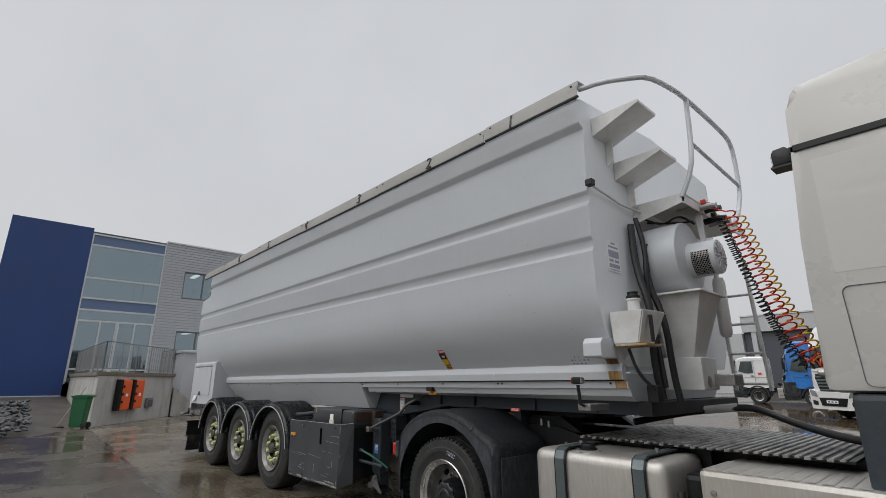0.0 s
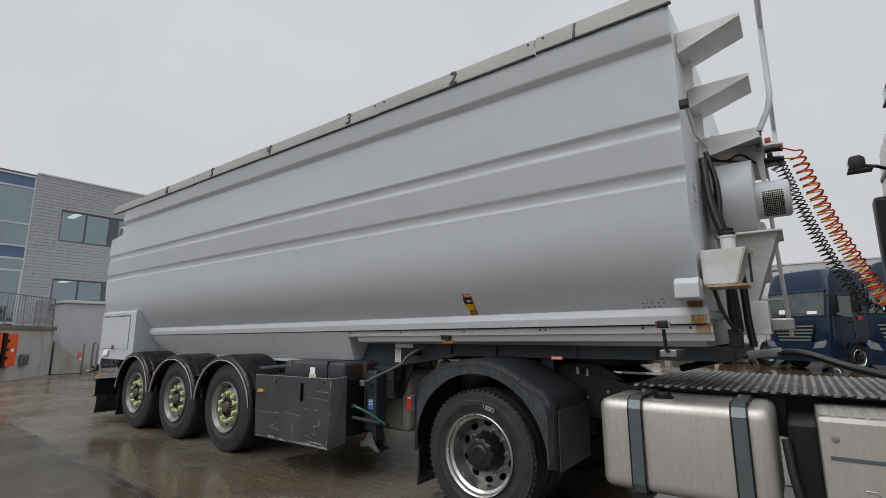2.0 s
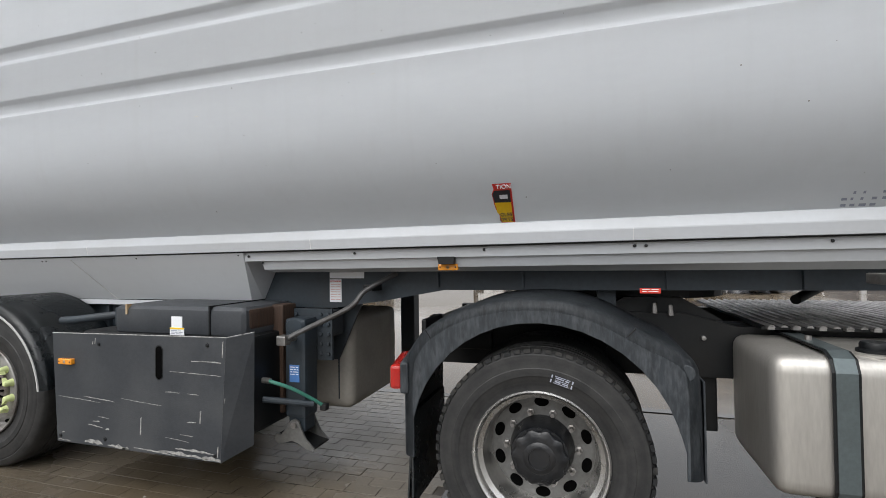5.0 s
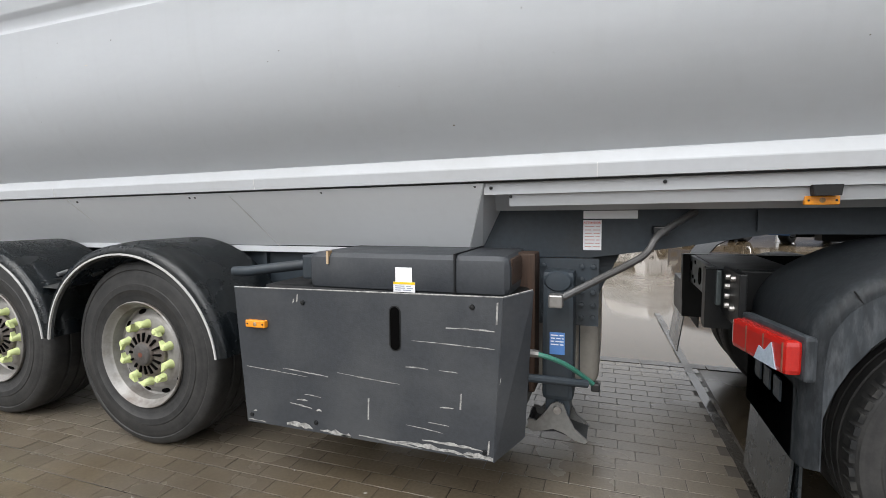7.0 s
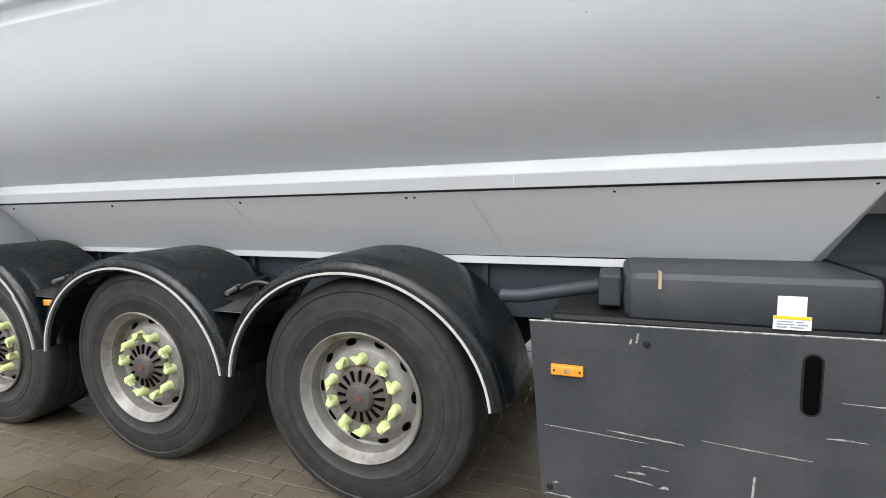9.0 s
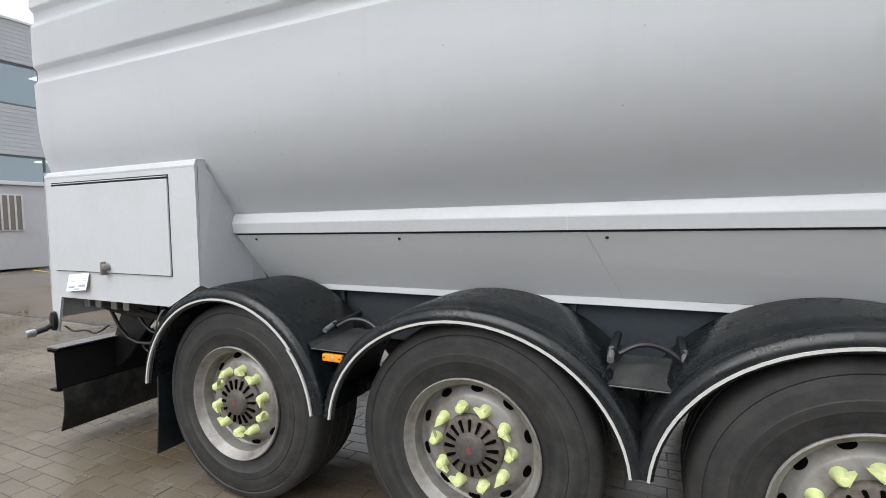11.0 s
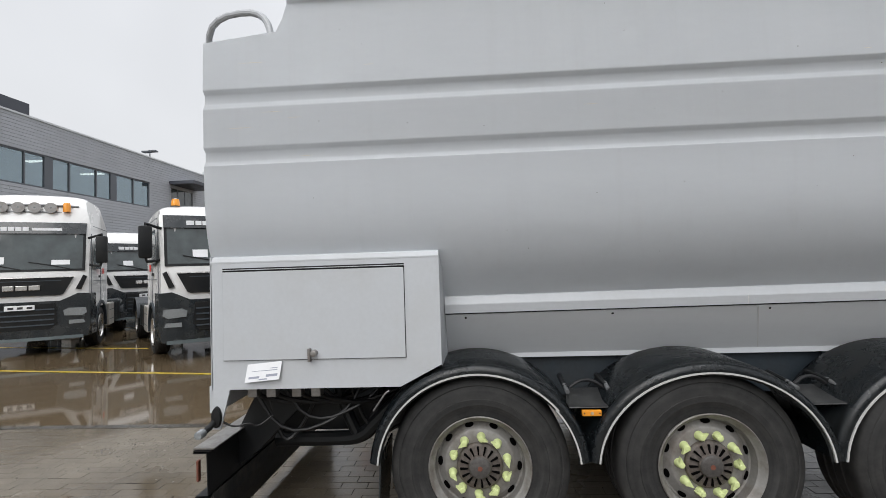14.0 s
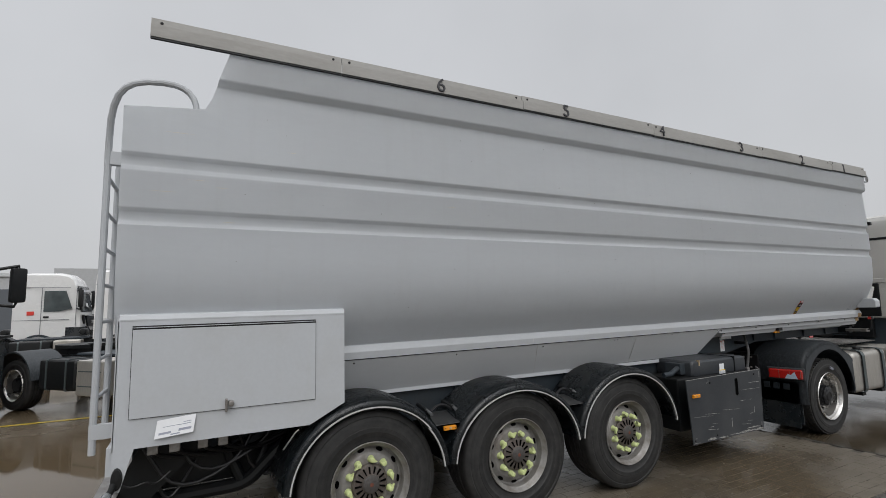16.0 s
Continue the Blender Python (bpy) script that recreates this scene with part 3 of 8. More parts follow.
def shell(flip):
    bm = bmesh.new()
    ys = (lambda y: y) if not flip else (lambda y: 2 * YC - y)
    prof = SIDE
    xs = [i / 72 for i in range(73)]
    rows = []
    for z, y in prof:
        xr = rear_x(z)
        rows.append([bm.verts.new((xr + (XF - xr) * u, ys(y + 0.0006 * noise.noise((u * 2.5, 0.3, 5.0))), z)) for u in xs])
    for a, b in zip(rows, rows[1:]):
        for i in range(len(xs) - 1):
            bm.faces.new((a[i], a[i + 1], b[i + 1], b[i]))
    bmesh.ops.solidify(bm, geom=bm.faces[:], thickness=0.006)
    return lift(bm)


part("tank_side", shell(False), WHITE, trailer, "glossy white ribbed steel side", smooth=True, angle=50)
part("tank_side", shell(True), WHITE, trailer, smooth=True, angle=50)
front = [(y + 0.006, z) for z, y in SIDE]
front = front + [(YC, 3.70)] + [(2 * YC - y, z) for y, z in front[::-1]]
part("front_bulkhead", lift(prism(front, "x", XF - 0.03, XF - 0.004)), WHITE, trailer)
rear_pts = [(y + 0.02, z) for z, y in SIDE if z <= 3.12]
rear_pts = rear_pts + [(2 * YC - y, z) for y, z in rear_pts[::-1]]
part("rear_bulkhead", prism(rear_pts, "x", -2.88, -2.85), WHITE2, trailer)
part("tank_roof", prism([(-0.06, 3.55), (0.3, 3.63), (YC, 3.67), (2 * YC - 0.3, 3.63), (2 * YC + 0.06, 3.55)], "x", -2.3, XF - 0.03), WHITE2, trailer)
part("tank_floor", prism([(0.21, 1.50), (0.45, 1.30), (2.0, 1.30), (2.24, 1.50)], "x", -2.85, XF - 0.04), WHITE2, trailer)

# trims along the foot of the tank
part("sill_trim", lift(prism([(0.225, 1.402), (0.176, 1.406), (0.166, 1.458), (0.1665, 1.464), (0.171, 1.476), (0.1845, 1.508), (0.190, 1.514), (0.24, 1.514)], "x", -1.50, XF + 0.02)), WHITE2, trailer, "white folded sill")
part("sill_gap", lift(box(-1.498, XF, 0.196, 0.222, 1.397, 1.4035)), BLACK, trailer)
part("lower_trim", lift(prism([(0.235, 1.345), (0.222, 1.345), (0.214, 1.3965), (0.235, 1.3965)], "x", 3.20, XF + 0.03)), WHITE2, trailer)
part("flange", lift(prism([(0.27, 1.292), (0.262, 1.292), (0.238, 1.343), (0.26, 1.343)], "x", 3.31, XF + 0.03)), WHITE2, trailer)
skirt = bmesh.new()
SK0, SK1 = (0.198, 1.398), (0.45, 1.105)
for v in [((-1.50, SK0[0], SK0[1] - 0.008), (3.205, SK0[0], SK0[1] + 0.026), (3.065, SK1[0], SK1[1] + 0.008), (-1.50, SK1[0], SK1[1] - 0.008))]:
    plate(v, 0.006, skirt)
# The brighter white stands in for light bounced up from the ground.
part("side_skirt", skirt, WHITE, trailer, "pale grey-white sloping skirt panel")
part("skirt_lip", prism([(0.452, 1.104), (0.440, 1.07), (0.452, 1.066), (0.466, 1.1)], "x", -1.50, 3.06), WHITE2, trailer)
part("skirt_end", plate([(3.205, 0.198, 1.42), (3.27, 0.5, 1.42), (3.12, 0.5, 1.105), (3.065, 0.45, 1.105)], 0.006), WHITE2, trailer)

# top rails in sections
for x0, x1, dz in [(-2.80, -1.55, 0.0), (-1.545, 0.15, 0.0), (0.155, 1.9, 0.004), (1.905, 3.9, 0.0), (3.905, 5.62, 0.004), (5.63, XF + 0.02, 0.014)]:
    r = part("top_rail", prism([(-0.112, 3.586 + dz), (-0.106, 3.586 + dz), (-0.106, 3.662 + dz), (-0.086, 3.668 + dz), (-0.084, 3.716 + dz), (0.03, 3.727 + dz), (0.03, 3.733 + dz), (-0.090, 3.722 + dz), (-0.092, 3.674 + dz), (-0.112, 3.668 + dz)], "x", x0, x1), RAIL, trailer, "weathered beige aluminium rail")
    # Thin black strip painting the shadow line under the rail.
    part("rail_gap", box(x0, x1, -0.108, -0.088, 3.574 + dz, 3.585 + dz), BLACK, r)
    for xb in (x0 + 0.06, x1 - 0.06):
        part("rail_bolt", lathe([(0.0, -0.098), (0.009, -0.096), (0.011, -0.088)], 8, m=Matrix.Translation((xb, 0, 3.695 + dz))), BLACK, r)

# rear equipment box
cab_out = [(-2.90, 1.758), (-1.515, 1.758), (-1.515, 1.131), (-1.76, 1.006), (-2.79, 1.004), (-2.852, 0.77), (-2.90, 0.77)]
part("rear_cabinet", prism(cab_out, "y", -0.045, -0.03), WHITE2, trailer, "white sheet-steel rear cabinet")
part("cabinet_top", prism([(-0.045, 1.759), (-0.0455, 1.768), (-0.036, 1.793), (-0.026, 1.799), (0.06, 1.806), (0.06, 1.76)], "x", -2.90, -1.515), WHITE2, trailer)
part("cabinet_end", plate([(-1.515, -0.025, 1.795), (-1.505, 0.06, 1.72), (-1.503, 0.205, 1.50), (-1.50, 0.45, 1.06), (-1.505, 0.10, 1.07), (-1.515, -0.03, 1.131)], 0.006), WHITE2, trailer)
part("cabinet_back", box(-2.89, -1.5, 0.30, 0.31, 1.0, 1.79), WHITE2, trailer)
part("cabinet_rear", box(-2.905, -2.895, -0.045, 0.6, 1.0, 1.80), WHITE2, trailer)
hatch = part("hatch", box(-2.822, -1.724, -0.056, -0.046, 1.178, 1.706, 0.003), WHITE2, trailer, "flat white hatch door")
part("hatch_gap", box(-2.8255, -1.7205, -0.0465, -0.044, 1.1745, 1.729), BLACK, trailer)
part("hatch_hinge", box(-2.825, -1.72, -0.060, -0.05, 1.7165, 1.7205), WHITE2, trailer)

# chassis
for side in (0, 1):
    y0, y1 = (0.50, 0.62) if not side else (1.83, 1.95)
    beam = [(-2.85, 0.80), (-1.9, 0.80), (3.0, 0.80), (3.10, 1.065), (3.66, 1.07), (4.04, 1.126), (4.39, 1.188), (6.60, 1.20), (6.70, 1.205), (6.70, 1.30), (-2.85, 1.30)]
    part("chassis_beam", prism(beam, "y", y0, y1), FRAME, trailer, "dark grey steel beam")
for x in (-2.7, -1.9, -0.65, 0.65, 2.0, 3.0, 5.3):
    part("cross_member", box(x - 0.05, x + 0.05, 0.6, 1.85, 0.95, 1.25), FRAME, trailer)
part("coupling_plate", box(4.6, 6.55, 0.625, 1.825, 1.195, 1.23), BLACK, trailer)

# ---- wheels ----
def tyre_profile(r, rim, w, lug):
    """Half-round sidewalls and a slightly crowned tread; y from the outer face inwards."""
    return [(rim, 0.035), (rim + 0.006, 0.012), (rim + 0.03, 0.004), (rim + 0.075, -0.002), (rim + 0.078, -0.005), (rim + 0.11, -0.006), (rim + 0.114, -0.002),
            (rim + 0.17, 0.000), (r - 0.055, 0.008), (r - 0.05, 0.004), (r - 0.025, 0.010), (r - 0.008, 0.026), (r - 0.002, 0.045), (r, 0.075), (r, w * 0.30), (r - lug, w * 0.31), (r - lug, w * 0.34), (r, w * 0.35),
            (r + 0.001, w * 0.48), (r - lug, w * 0.485), (r - lug, w * 0.515), (r + 0.001, w * 0.52), (r, w * 0.65), (r - lug, w * 0.66), (r - lug, w * 0.69), (r, w * 0.70), (r, w - 0.075), (r - 0.01, w - 0.03), (r - 0.06, w - 0.005), (rim + 0.05, w), (rim, w - 0.03)]


def trailer_wheel_parts():
    meshes = {}
    meshes["tyre"] = mesh_of("tyre", lathe(tyre_profile(0.526, 0.287, 0.385, 0.010), 72, caps=False), TYRE, True, 40)
    rim = lathe([(0.290, 0.11), (0.290, 0.03), (0.297, 0.008), (0.301, -0.006), (0.296, -0.012), (0.288, -0.006), (0.279, 0.018), (0.264, 0.028), (0.260, 0.050), (0.255, 0.082), (0.245, 0.090), (0.228, 0.078),
                 (0.210, 0.058), (0.199, 0.052), (0.125, 0.050), (0.120, 0.07)], 72)
    meshes["rim"] = mesh_of("rim", rim, RIM, True, 40)
    # Solid black disc on the rim, painting the dark depth of a hole.
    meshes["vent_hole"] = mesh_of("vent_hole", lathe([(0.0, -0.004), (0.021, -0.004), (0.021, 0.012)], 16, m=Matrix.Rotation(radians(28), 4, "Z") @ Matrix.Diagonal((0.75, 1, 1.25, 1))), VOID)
    hub = lathe([(0.136, 0.07), (0.136, 0.039), (0.130, 0.031), (0.118, 0.027), (0.070, 0.019), (0.066, 0.009), (0.062, 0.001), (0.054, -0.003), (0.0, -0.004)], 48)
    meshes["hub"] = mesh_of("hub", hub, HUB, True, 40)
    meshes["hub_cap"] = mesh_of("hub_cap", lathe([(0.064, 0.005), (0.062, -0.0005), (0.054, -0.0055), (0.0, -0.0065)], 32), HUBCAP, True, 40)
    # Black wedge that paints the shade inside a hub slot.
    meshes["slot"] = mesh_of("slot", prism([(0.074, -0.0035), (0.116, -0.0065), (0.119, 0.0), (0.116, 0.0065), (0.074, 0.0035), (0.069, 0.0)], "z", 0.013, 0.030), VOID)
    for v in meshes["slot"].vertices:
        v.co = Vector((v.co.x, v.co.z - 0.0025 + 0.14 * (v.co.x - 0.07) * (1 if v.co.z < 0.02 else 0), v.co.y))
    meshes["hub_dot"] = mesh_of("hub_dot", lathe([(0.0, -0.0085), (0.014, -0.008), (0.014, -0.005)], 16), HUBRED)
    cap = lathe([(0.0, -0.048), (0.012, -0.047), (0.019, -0.040), (0.021, -0.02), (0.025, 0.0), (0.027, 0.004), (0.027, 0.010)], 16)
    prism([(-0.019, -0.046), (0.019, -0.046), (0.019, -0.008), (-0.019, -0.008)], "z", -0.002, 0.0, 0.0, cap)
    cone = [(-0.018, 0.0), (0.018, 0.0), (0.0, 0.044)]
    tip = [cap.verts.new((x, y, z)) for x, z in cone for y in (-0.044, -0.020)]
    cap.faces.new((tip[0], tip[2], tip[4])), cap.faces.new((tip[1], tip[5], tip[3]))
    cap.faces.new((tip[0], tip[4], tip[5], tip[1])), cap.faces.new((tip[2], tip[3], tip[5], tip[4])), cap.faces.new((tip[0], tip[1], tip[3], tip[2]))
    meshes["nut_cap"] = mesh_of("nut_cap", cap, YELLOW, True, 40)
    return meshes


TW = trailer_wheel_parts()


def on_mesh(name, me, parent, m, label=""):
    ob = new(name, me)
    ob.parent = parent
    ob.matrix_basis = m
    return tagged(ob, label)


def trailer_wheel(parent, x, y, z, side=1, turn=0.0, label=""):
    o = origin_of(parent)
    m = Matrix.Translation(Vector((x, y, z)) - o) @ (Matrix.Identity(4) if side > 0 else Matrix.Rotation(math.pi, 4, "Z")) @ Matrix.Rotation(turn, 4, "Y")
    w = on_mesh("wheel", TW["rim"], parent, m, label or "silver steel rim with yellow wheel-nut pointers")
    on_mesh("tyre", TW["tyre"], w, Matrix.Identity(4), "worn black tyre")
    if side > 0:
        for k in range(10):
            a = 2 * math.pi * k / 10
            on_mesh("vent_hole", TW["vent_hole"], w, Matrix.Translation((0.234 * math.cos(a), 0.079, 0.234 * math.sin(a))) @ Matrix.Rotation(-a, 4, "Y"))
        for k in range(16):
            on_mesh("slot", TW["slot"], w, Matrix.Rotation(2 * math.pi * k / 16, 4, "Y"))
        on_mesh("hub", TW["hub"], w, Matrix.Identity(4), "brown rusty hub with slots")
        on_mesh("hub_cap", TW["hub_cap"], w, Matrix.Identity(4), "dull grey-brown hub cap")
        on_mesh("hub_dot", TW["hub_dot"], w, Matrix.Identity(4))
        rnd = random.Random(int(x * 100) + 7)
        for k in range(10):
            a = 2 * math.pi * (k + 0.5) / 10
            twist = (math.pi if k % 2 else 0.0) + rnd.uniform(-0.35, 0.35)
            on_mesh("nut_cap", TW["nut_cap"], w, Matrix.Translation((0.165 * math.cos(a), 0.048, 0.165 * math.sin(a))) @ Matrix.Rotation(twist - a, 4, "Y"))
    return w


AXLES = [1.303, -0.005, -1.312]
GUARDS = [(1.290, 0.622, 0.556, 0.53), (-0.018, 0.626, 0.532, 0.53), (-1.318, 0.576, 0.546, 0.53)]


def mudguard(cx, a, b, cz, kinked):
    """A rolled guard: white-edged front lip, a rounded shoulder, and a barrel over the tyre."""
    bm = bmesh.new()
    prof = [(-0.012, -0.090), (0.002, -0.100), (0.012, -0.104), (0.034, -0.100), (0.050, -0.088), (0.056, -0.070), (0.055, -0.045), (0.052, -0.030), (0.057, -0.012), (0.066, 0.010), (0.070, 0.06), (0.070, 0.40)]
    n = 40
    rings = []
    for i in range(n + 1):
        th = radians(5.0 + 170.0 * i / n)
        c, s_ = math.cos(th), math.sin(th)
        nx, nz = c / a, s_ / b
        k = math.hypot(nx, nz)
        rings.append([bm.verts.new((cx + a * c + d * nx / k, y, cz + b * s_ + d * nz / k)) for d, y in prof])
    for p, q in zip(rings, rings[1:]):
        for u in range(len(prof) - 1):
            bm.faces.new((p[u], p[u + 1], q[u + 1], q[u]))
    bmesh.ops.solidify(bm, geom=bm.faces[:], thickness=0.005)
    g = part("mudguard", bm, PLASTIC, trailer, "black plastic mudguard with white edging", smooth=True, angle=50)
    runs = [(5.0, 175.0, 0.0)] if not kinked else [(38.0, 175.0, 0.0), (5.0, 39.5, -0.008)]
    for a0, a1, off in runs:
        pts = [(cx + (a + off) * math.cos(radians(a0 + (a1 - a0) * i / 34)), cz + (b + off) * math.sin(radians(a0 + (a1 - a0) * i / 34))) for i in range(35)]
        strip = bmesh.new()
        sheet(pts, "y", -0.110, -0.094, -0.0095, strip)
        part("edge_strip", strip, WHITESTRIP, g, "white rubber edging", smooth=True)


for i, x in enumerate(AXLES):
    trailer_wheel(trailer, x, -0.028, 0.524, 1, 0.35 * i)
    trailer_wheel(trailer, x, 2 * YC + 0.028, 0.524, -1)
    part("axle", lathe([(0.06, 0.2), (0.06, 2.2)], 14, m=Matrix.Translation((x, 0, 0.524))), BLACK, trailer)
    mudguard(*GUARDS[i], i == 2)

# ---- toolbox in front of the wheels ----
tbox = part("toolbox", prism([(2.066, 0.952), (3.362, 0.967), (3.322, 0.305), (2.112, 0.303)], "y", -0.122, -0.112), BOXGREY, trailer, "scratched dark grey plastic side panel")
part("panel_end", plate([(3.362, -0.122, 0.967), (3.322, -0.122, 0.305), (3.42, 0.02, 0.36), (3.46, -0.02, 0.985)], 0.008), BOXGREY, tbox)
part("panel_back", box(2.12, 3.40, 0.02, 0.45, 0.40, 0.95, 0.02), BLACK, tbox)
part("upper_case", box(2.38, 3.36, 0.02, 0.50, 0.93, 1.115, 0.05, seg=3), BOXGREY, trailer, "rounded dark grey plastic case", smooth=True)
part("timber", box(3.33, 3.425, 0.28, 0.42, 0.45, 1.105, 0.01), RUST, trailer, "rust-brown weathered board")
part("landing_leg", box(3.462, 3.602, 0.245, 0.385, 0.44, 1.03, 0.022), FRAME, trailer, "dark grey landing leg")
part("leg_head", lathe([(0.0, 0.232), (0.05, 0.236), (0.062, 0.25)], 20, m=Matrix.Translation((3.532, 0, 0.985)) @ Matrix.Diagonal((1.05, 1, 0.8, 1))), FRAME, trailer, smooth=True)
part("landing_leg", box(3.462, 3.602, 2.06, 2.20, 0.44, 1.04, 0.012), FRAME, trailer)

# ---- tractor unit ----
DX, DZ = 4.985, 0.478
tractor = thing("tractor_unit", (7.3, YC, 0), "white two-axle tractor unit coupled to the tanker", "truck")


def drive_wheel_parts():
    d = {}
    d["tyre"] = mesh_of("tyre", lathe(tyre_profile(0.484, 0.292, 0.30, 0.014), 72, caps=False), TYRE, True, 40)
    d["rim"] = mesh_of("rim", lathe([(0.292, 0.12), (0.292, 0.03), (0.300, 0.006), (0.305, -0.008), (0.299, -0.016), (0.290, -0.008), (0.282, 0.022), (0.262, 0.036), (0.258, 0.09), (0.252, 0.145), (0.240, 0.160), (0.240, 0.175)], 64, caps=False), ALU_RIM, True, 40)
    d["disc"] = mesh_of("disc", lathe([(0.244, 0.158), (0.225, 0.152), (0.195, 0.158), (0.13, 0.175)], 64), DISC, True, 40)
    # Black disc in place of a cut hole, dark as its shaded inside.
    d["vent_hole"] = mesh_of("vent_hole", lathe([(0.0, -0.006), (0.028, -0.005), (0.031, 0.012)], 20, m=Matrix.Diagonal((0.78, 1, 1.2, 1))), VOID)
    hub = lathe([(0.150, 0.18), (0.148, 0.14), (0.136, 0.10), (0.133, 0.05), (0.128, 0.036), (0.0, 0.036)], 48)
    cover = lathe([(0.118, 0.040), (0.118, 0.016), (0.110, 0.010), (0.072, 0.008), (0.066, 0.002), (0.048, 0.0), (0.046, 0.006), (0.0, 0.006)], 80)
    for v in cover.verts:
        r = math.hypot(v.co.x, v.co.z)
        if r > 0.10:
            k = 1 + 0.055 * math.cos(10 * math.atan2(v.co.z, v.co.x))
            v.co.x, v.co.z = v.co.x * k, v.co.z * k
    d["cover"] = mesh_of("cover", cover, GREASE, True, 40)
    for k in range(12):
        a = 2 * math.pi * k / 12
        lathe([(0.0, 0.028), (0.008, 0.029), (0.009, 0.038)], 8, hub, Matrix.Translation((0.122 * math.cos(a), 0, 0.122 * math.sin(a))))
    d["hub"] = mesh_of("hub", hub, GREASE, True, 40)
    d["nut"] = mesh_of("nut", lathe([(0.0, -0.05), (0.010, -0.05), (0.011, -0.02), (0.018, -0.018), (0.018, 0.0)], 6), STEEL)
    return d


DW = drive_wheel_parts()


def drive_wheel(parent, x, y, z, side=1, name_label=""):
    o = origin_of(parent)
    m = Matrix.Translation(Vector((x, y, z)) - o) @ (Matrix.Identity(4) if side > 0 else Matrix.Rotation(math.pi, 4, "Z"))
    w = on_mesh("wheel", DW["rim"], parent, m, name_label or "polished aluminium wheel rim")
    on_mesh("tyre", DW["tyre"], w, Matrix.Identity(4), "black treaded tyre")
    for k in range(10):
        a = 2 * math.pi * (k + 0.5) / 10
        on_mesh("vent_hole", DW["vent_hole"], w, Matrix.Translation((0.212 * math.cos(a), 0.155, 0.212 * math.sin(a))) @ Matrix.Rotation(-a, 4, "Y"))
    on_mesh("disc", DW["disc"], w, Matrix.Identity(4), "dull dirty wheel disc")
    on_mesh("hub", DW["hub"], w, Matrix.Identity(4), "greasy black hub")
    on_mesh("cover", DW["cover"], w, Matrix.Identity(4), "black scalloped hub cover")
    for k in range(10):
        a = 2 * math.pi * k / 10
        on_mesh("nut", DW["nut"], w, Matrix.Translation((0.1675 * math.cos(a), 0.166, 0.1675 * math.sin(a))))
    return w


drive_wheel(tractor, DX, -0.045, DZ, 1)
drive_wheel(tractor, DX, 2 * YC + 0.045, DZ, -1)
for yy in (0.31, 1.82):
    on_mesh("inner_tyre", DW["tyre"], tractor, Matrix.Translation(Vector((DX, yy, DZ)) - origin_of(tractor)))
for yy in (0.05, 2.08):
    on_mesh("front_wheel", DW["tyre"], tractor, Matrix.Translation(Vector((8.62, yy, DZ)) - origin_of(tractor)))
part("axle", lathe([(0.08, 0.2), (0.08, 2.2)], 16, m=Matrix.Translation((DX, 0, DZ))), BLACK, tractor)
# mudguard over the drive wheel
OUT = [(4.345, 0.44), (4.345, 0.86), (4.38, 0.955), (4.45, 1.045), (4.63, 1.145), (4.80, 1.188), (4.98, 1.203), (5.16, 1.183), (5.30, 1.13), (5.43, 1.055), (5.57, 0.99), (5.62, 0.945), (5.645, 0.88), (5.645, 0.47)]
INN = [(5.575, 0.47), (5.575, 0.58)] + arc(DX, 0.495, 0.592, 9, 168, 18)[1:] + [(4.408, 0.44)]
def inset(path, d):
    """The outline moved inwards by d."""
    pts = [Vector(p) for p in path]
    out = []
    for k, p in enumerate(pts):
        t = (pts[min(k + 1, len(pts) - 1)] - pts[max(k - 1, 0)]).normalized()
        out.append((p.x + t.y * d, p.y - t.x * d))
    return out


def finer(path, n):
    """More points along an outline, with its corners softened."""
    pts = [Vector(p) for p in path]
    for _ in range(n):
        more = [pts[0]]
        for p, q in zip(pts, pts[1:]):
            more += [p.lerp(q, 0.25), p.lerp(q, 0.75)]
        pts = more + [pts[-1]]
    return [(p.x, p.y) for p in pts]


SOFT = finer(OUT, 2)
guard = bmesh.new()
levels = [(0.060, -0.080), (0.045, -0.078), (0.022, -0.070), (0.006, -0.045), (0.0, -0.010), (0.0, 0.56)]
rings = [[guard.verts.new((x, y, z)) for x, z in inset(SOFT, d)] for d, y in levels]
for a, b in zip(rings, rings[1:]):
    for k in range(len(SOFT) - 1):
        guard.faces.new((a[k], a[k + 1], b[k + 1], b[k]))
bmesh.ops.solidify(guard, geom=guard.faces[:], thickness=0.006)
prism(inset(SOFT, 0.058) + INN, "y", -0.081, -0.072, 0.0, guard)
part("mudguard", guard, FENDER, tractor, "dusty grey plastic mudguard", smooth=True, angle=40)
part("mudguard_front", box(5.647, 5.655, -0.035, 0.56, 0.45, 0.86, 0.003), FENDER, tractor)
part("mud_flap", box(4.37, 4.38, -0.02, 0.50, 0.18, 0.62), PLASTIC, tractor)
for y0 in (0.78, 1.60):
    part("frame_rail", box(4.2, 9.6, y0, y0 + 0.08, 0.70, 1.00), BLACK, tractor)
# fuel tank
ft = part("fuel_tank", box(5.915, 6.90, 0.04, 0.66, 0.395, 0.965, 0.075, seg=4), ALU, tractor, "brushed aluminium fuel tank", smooth=True)
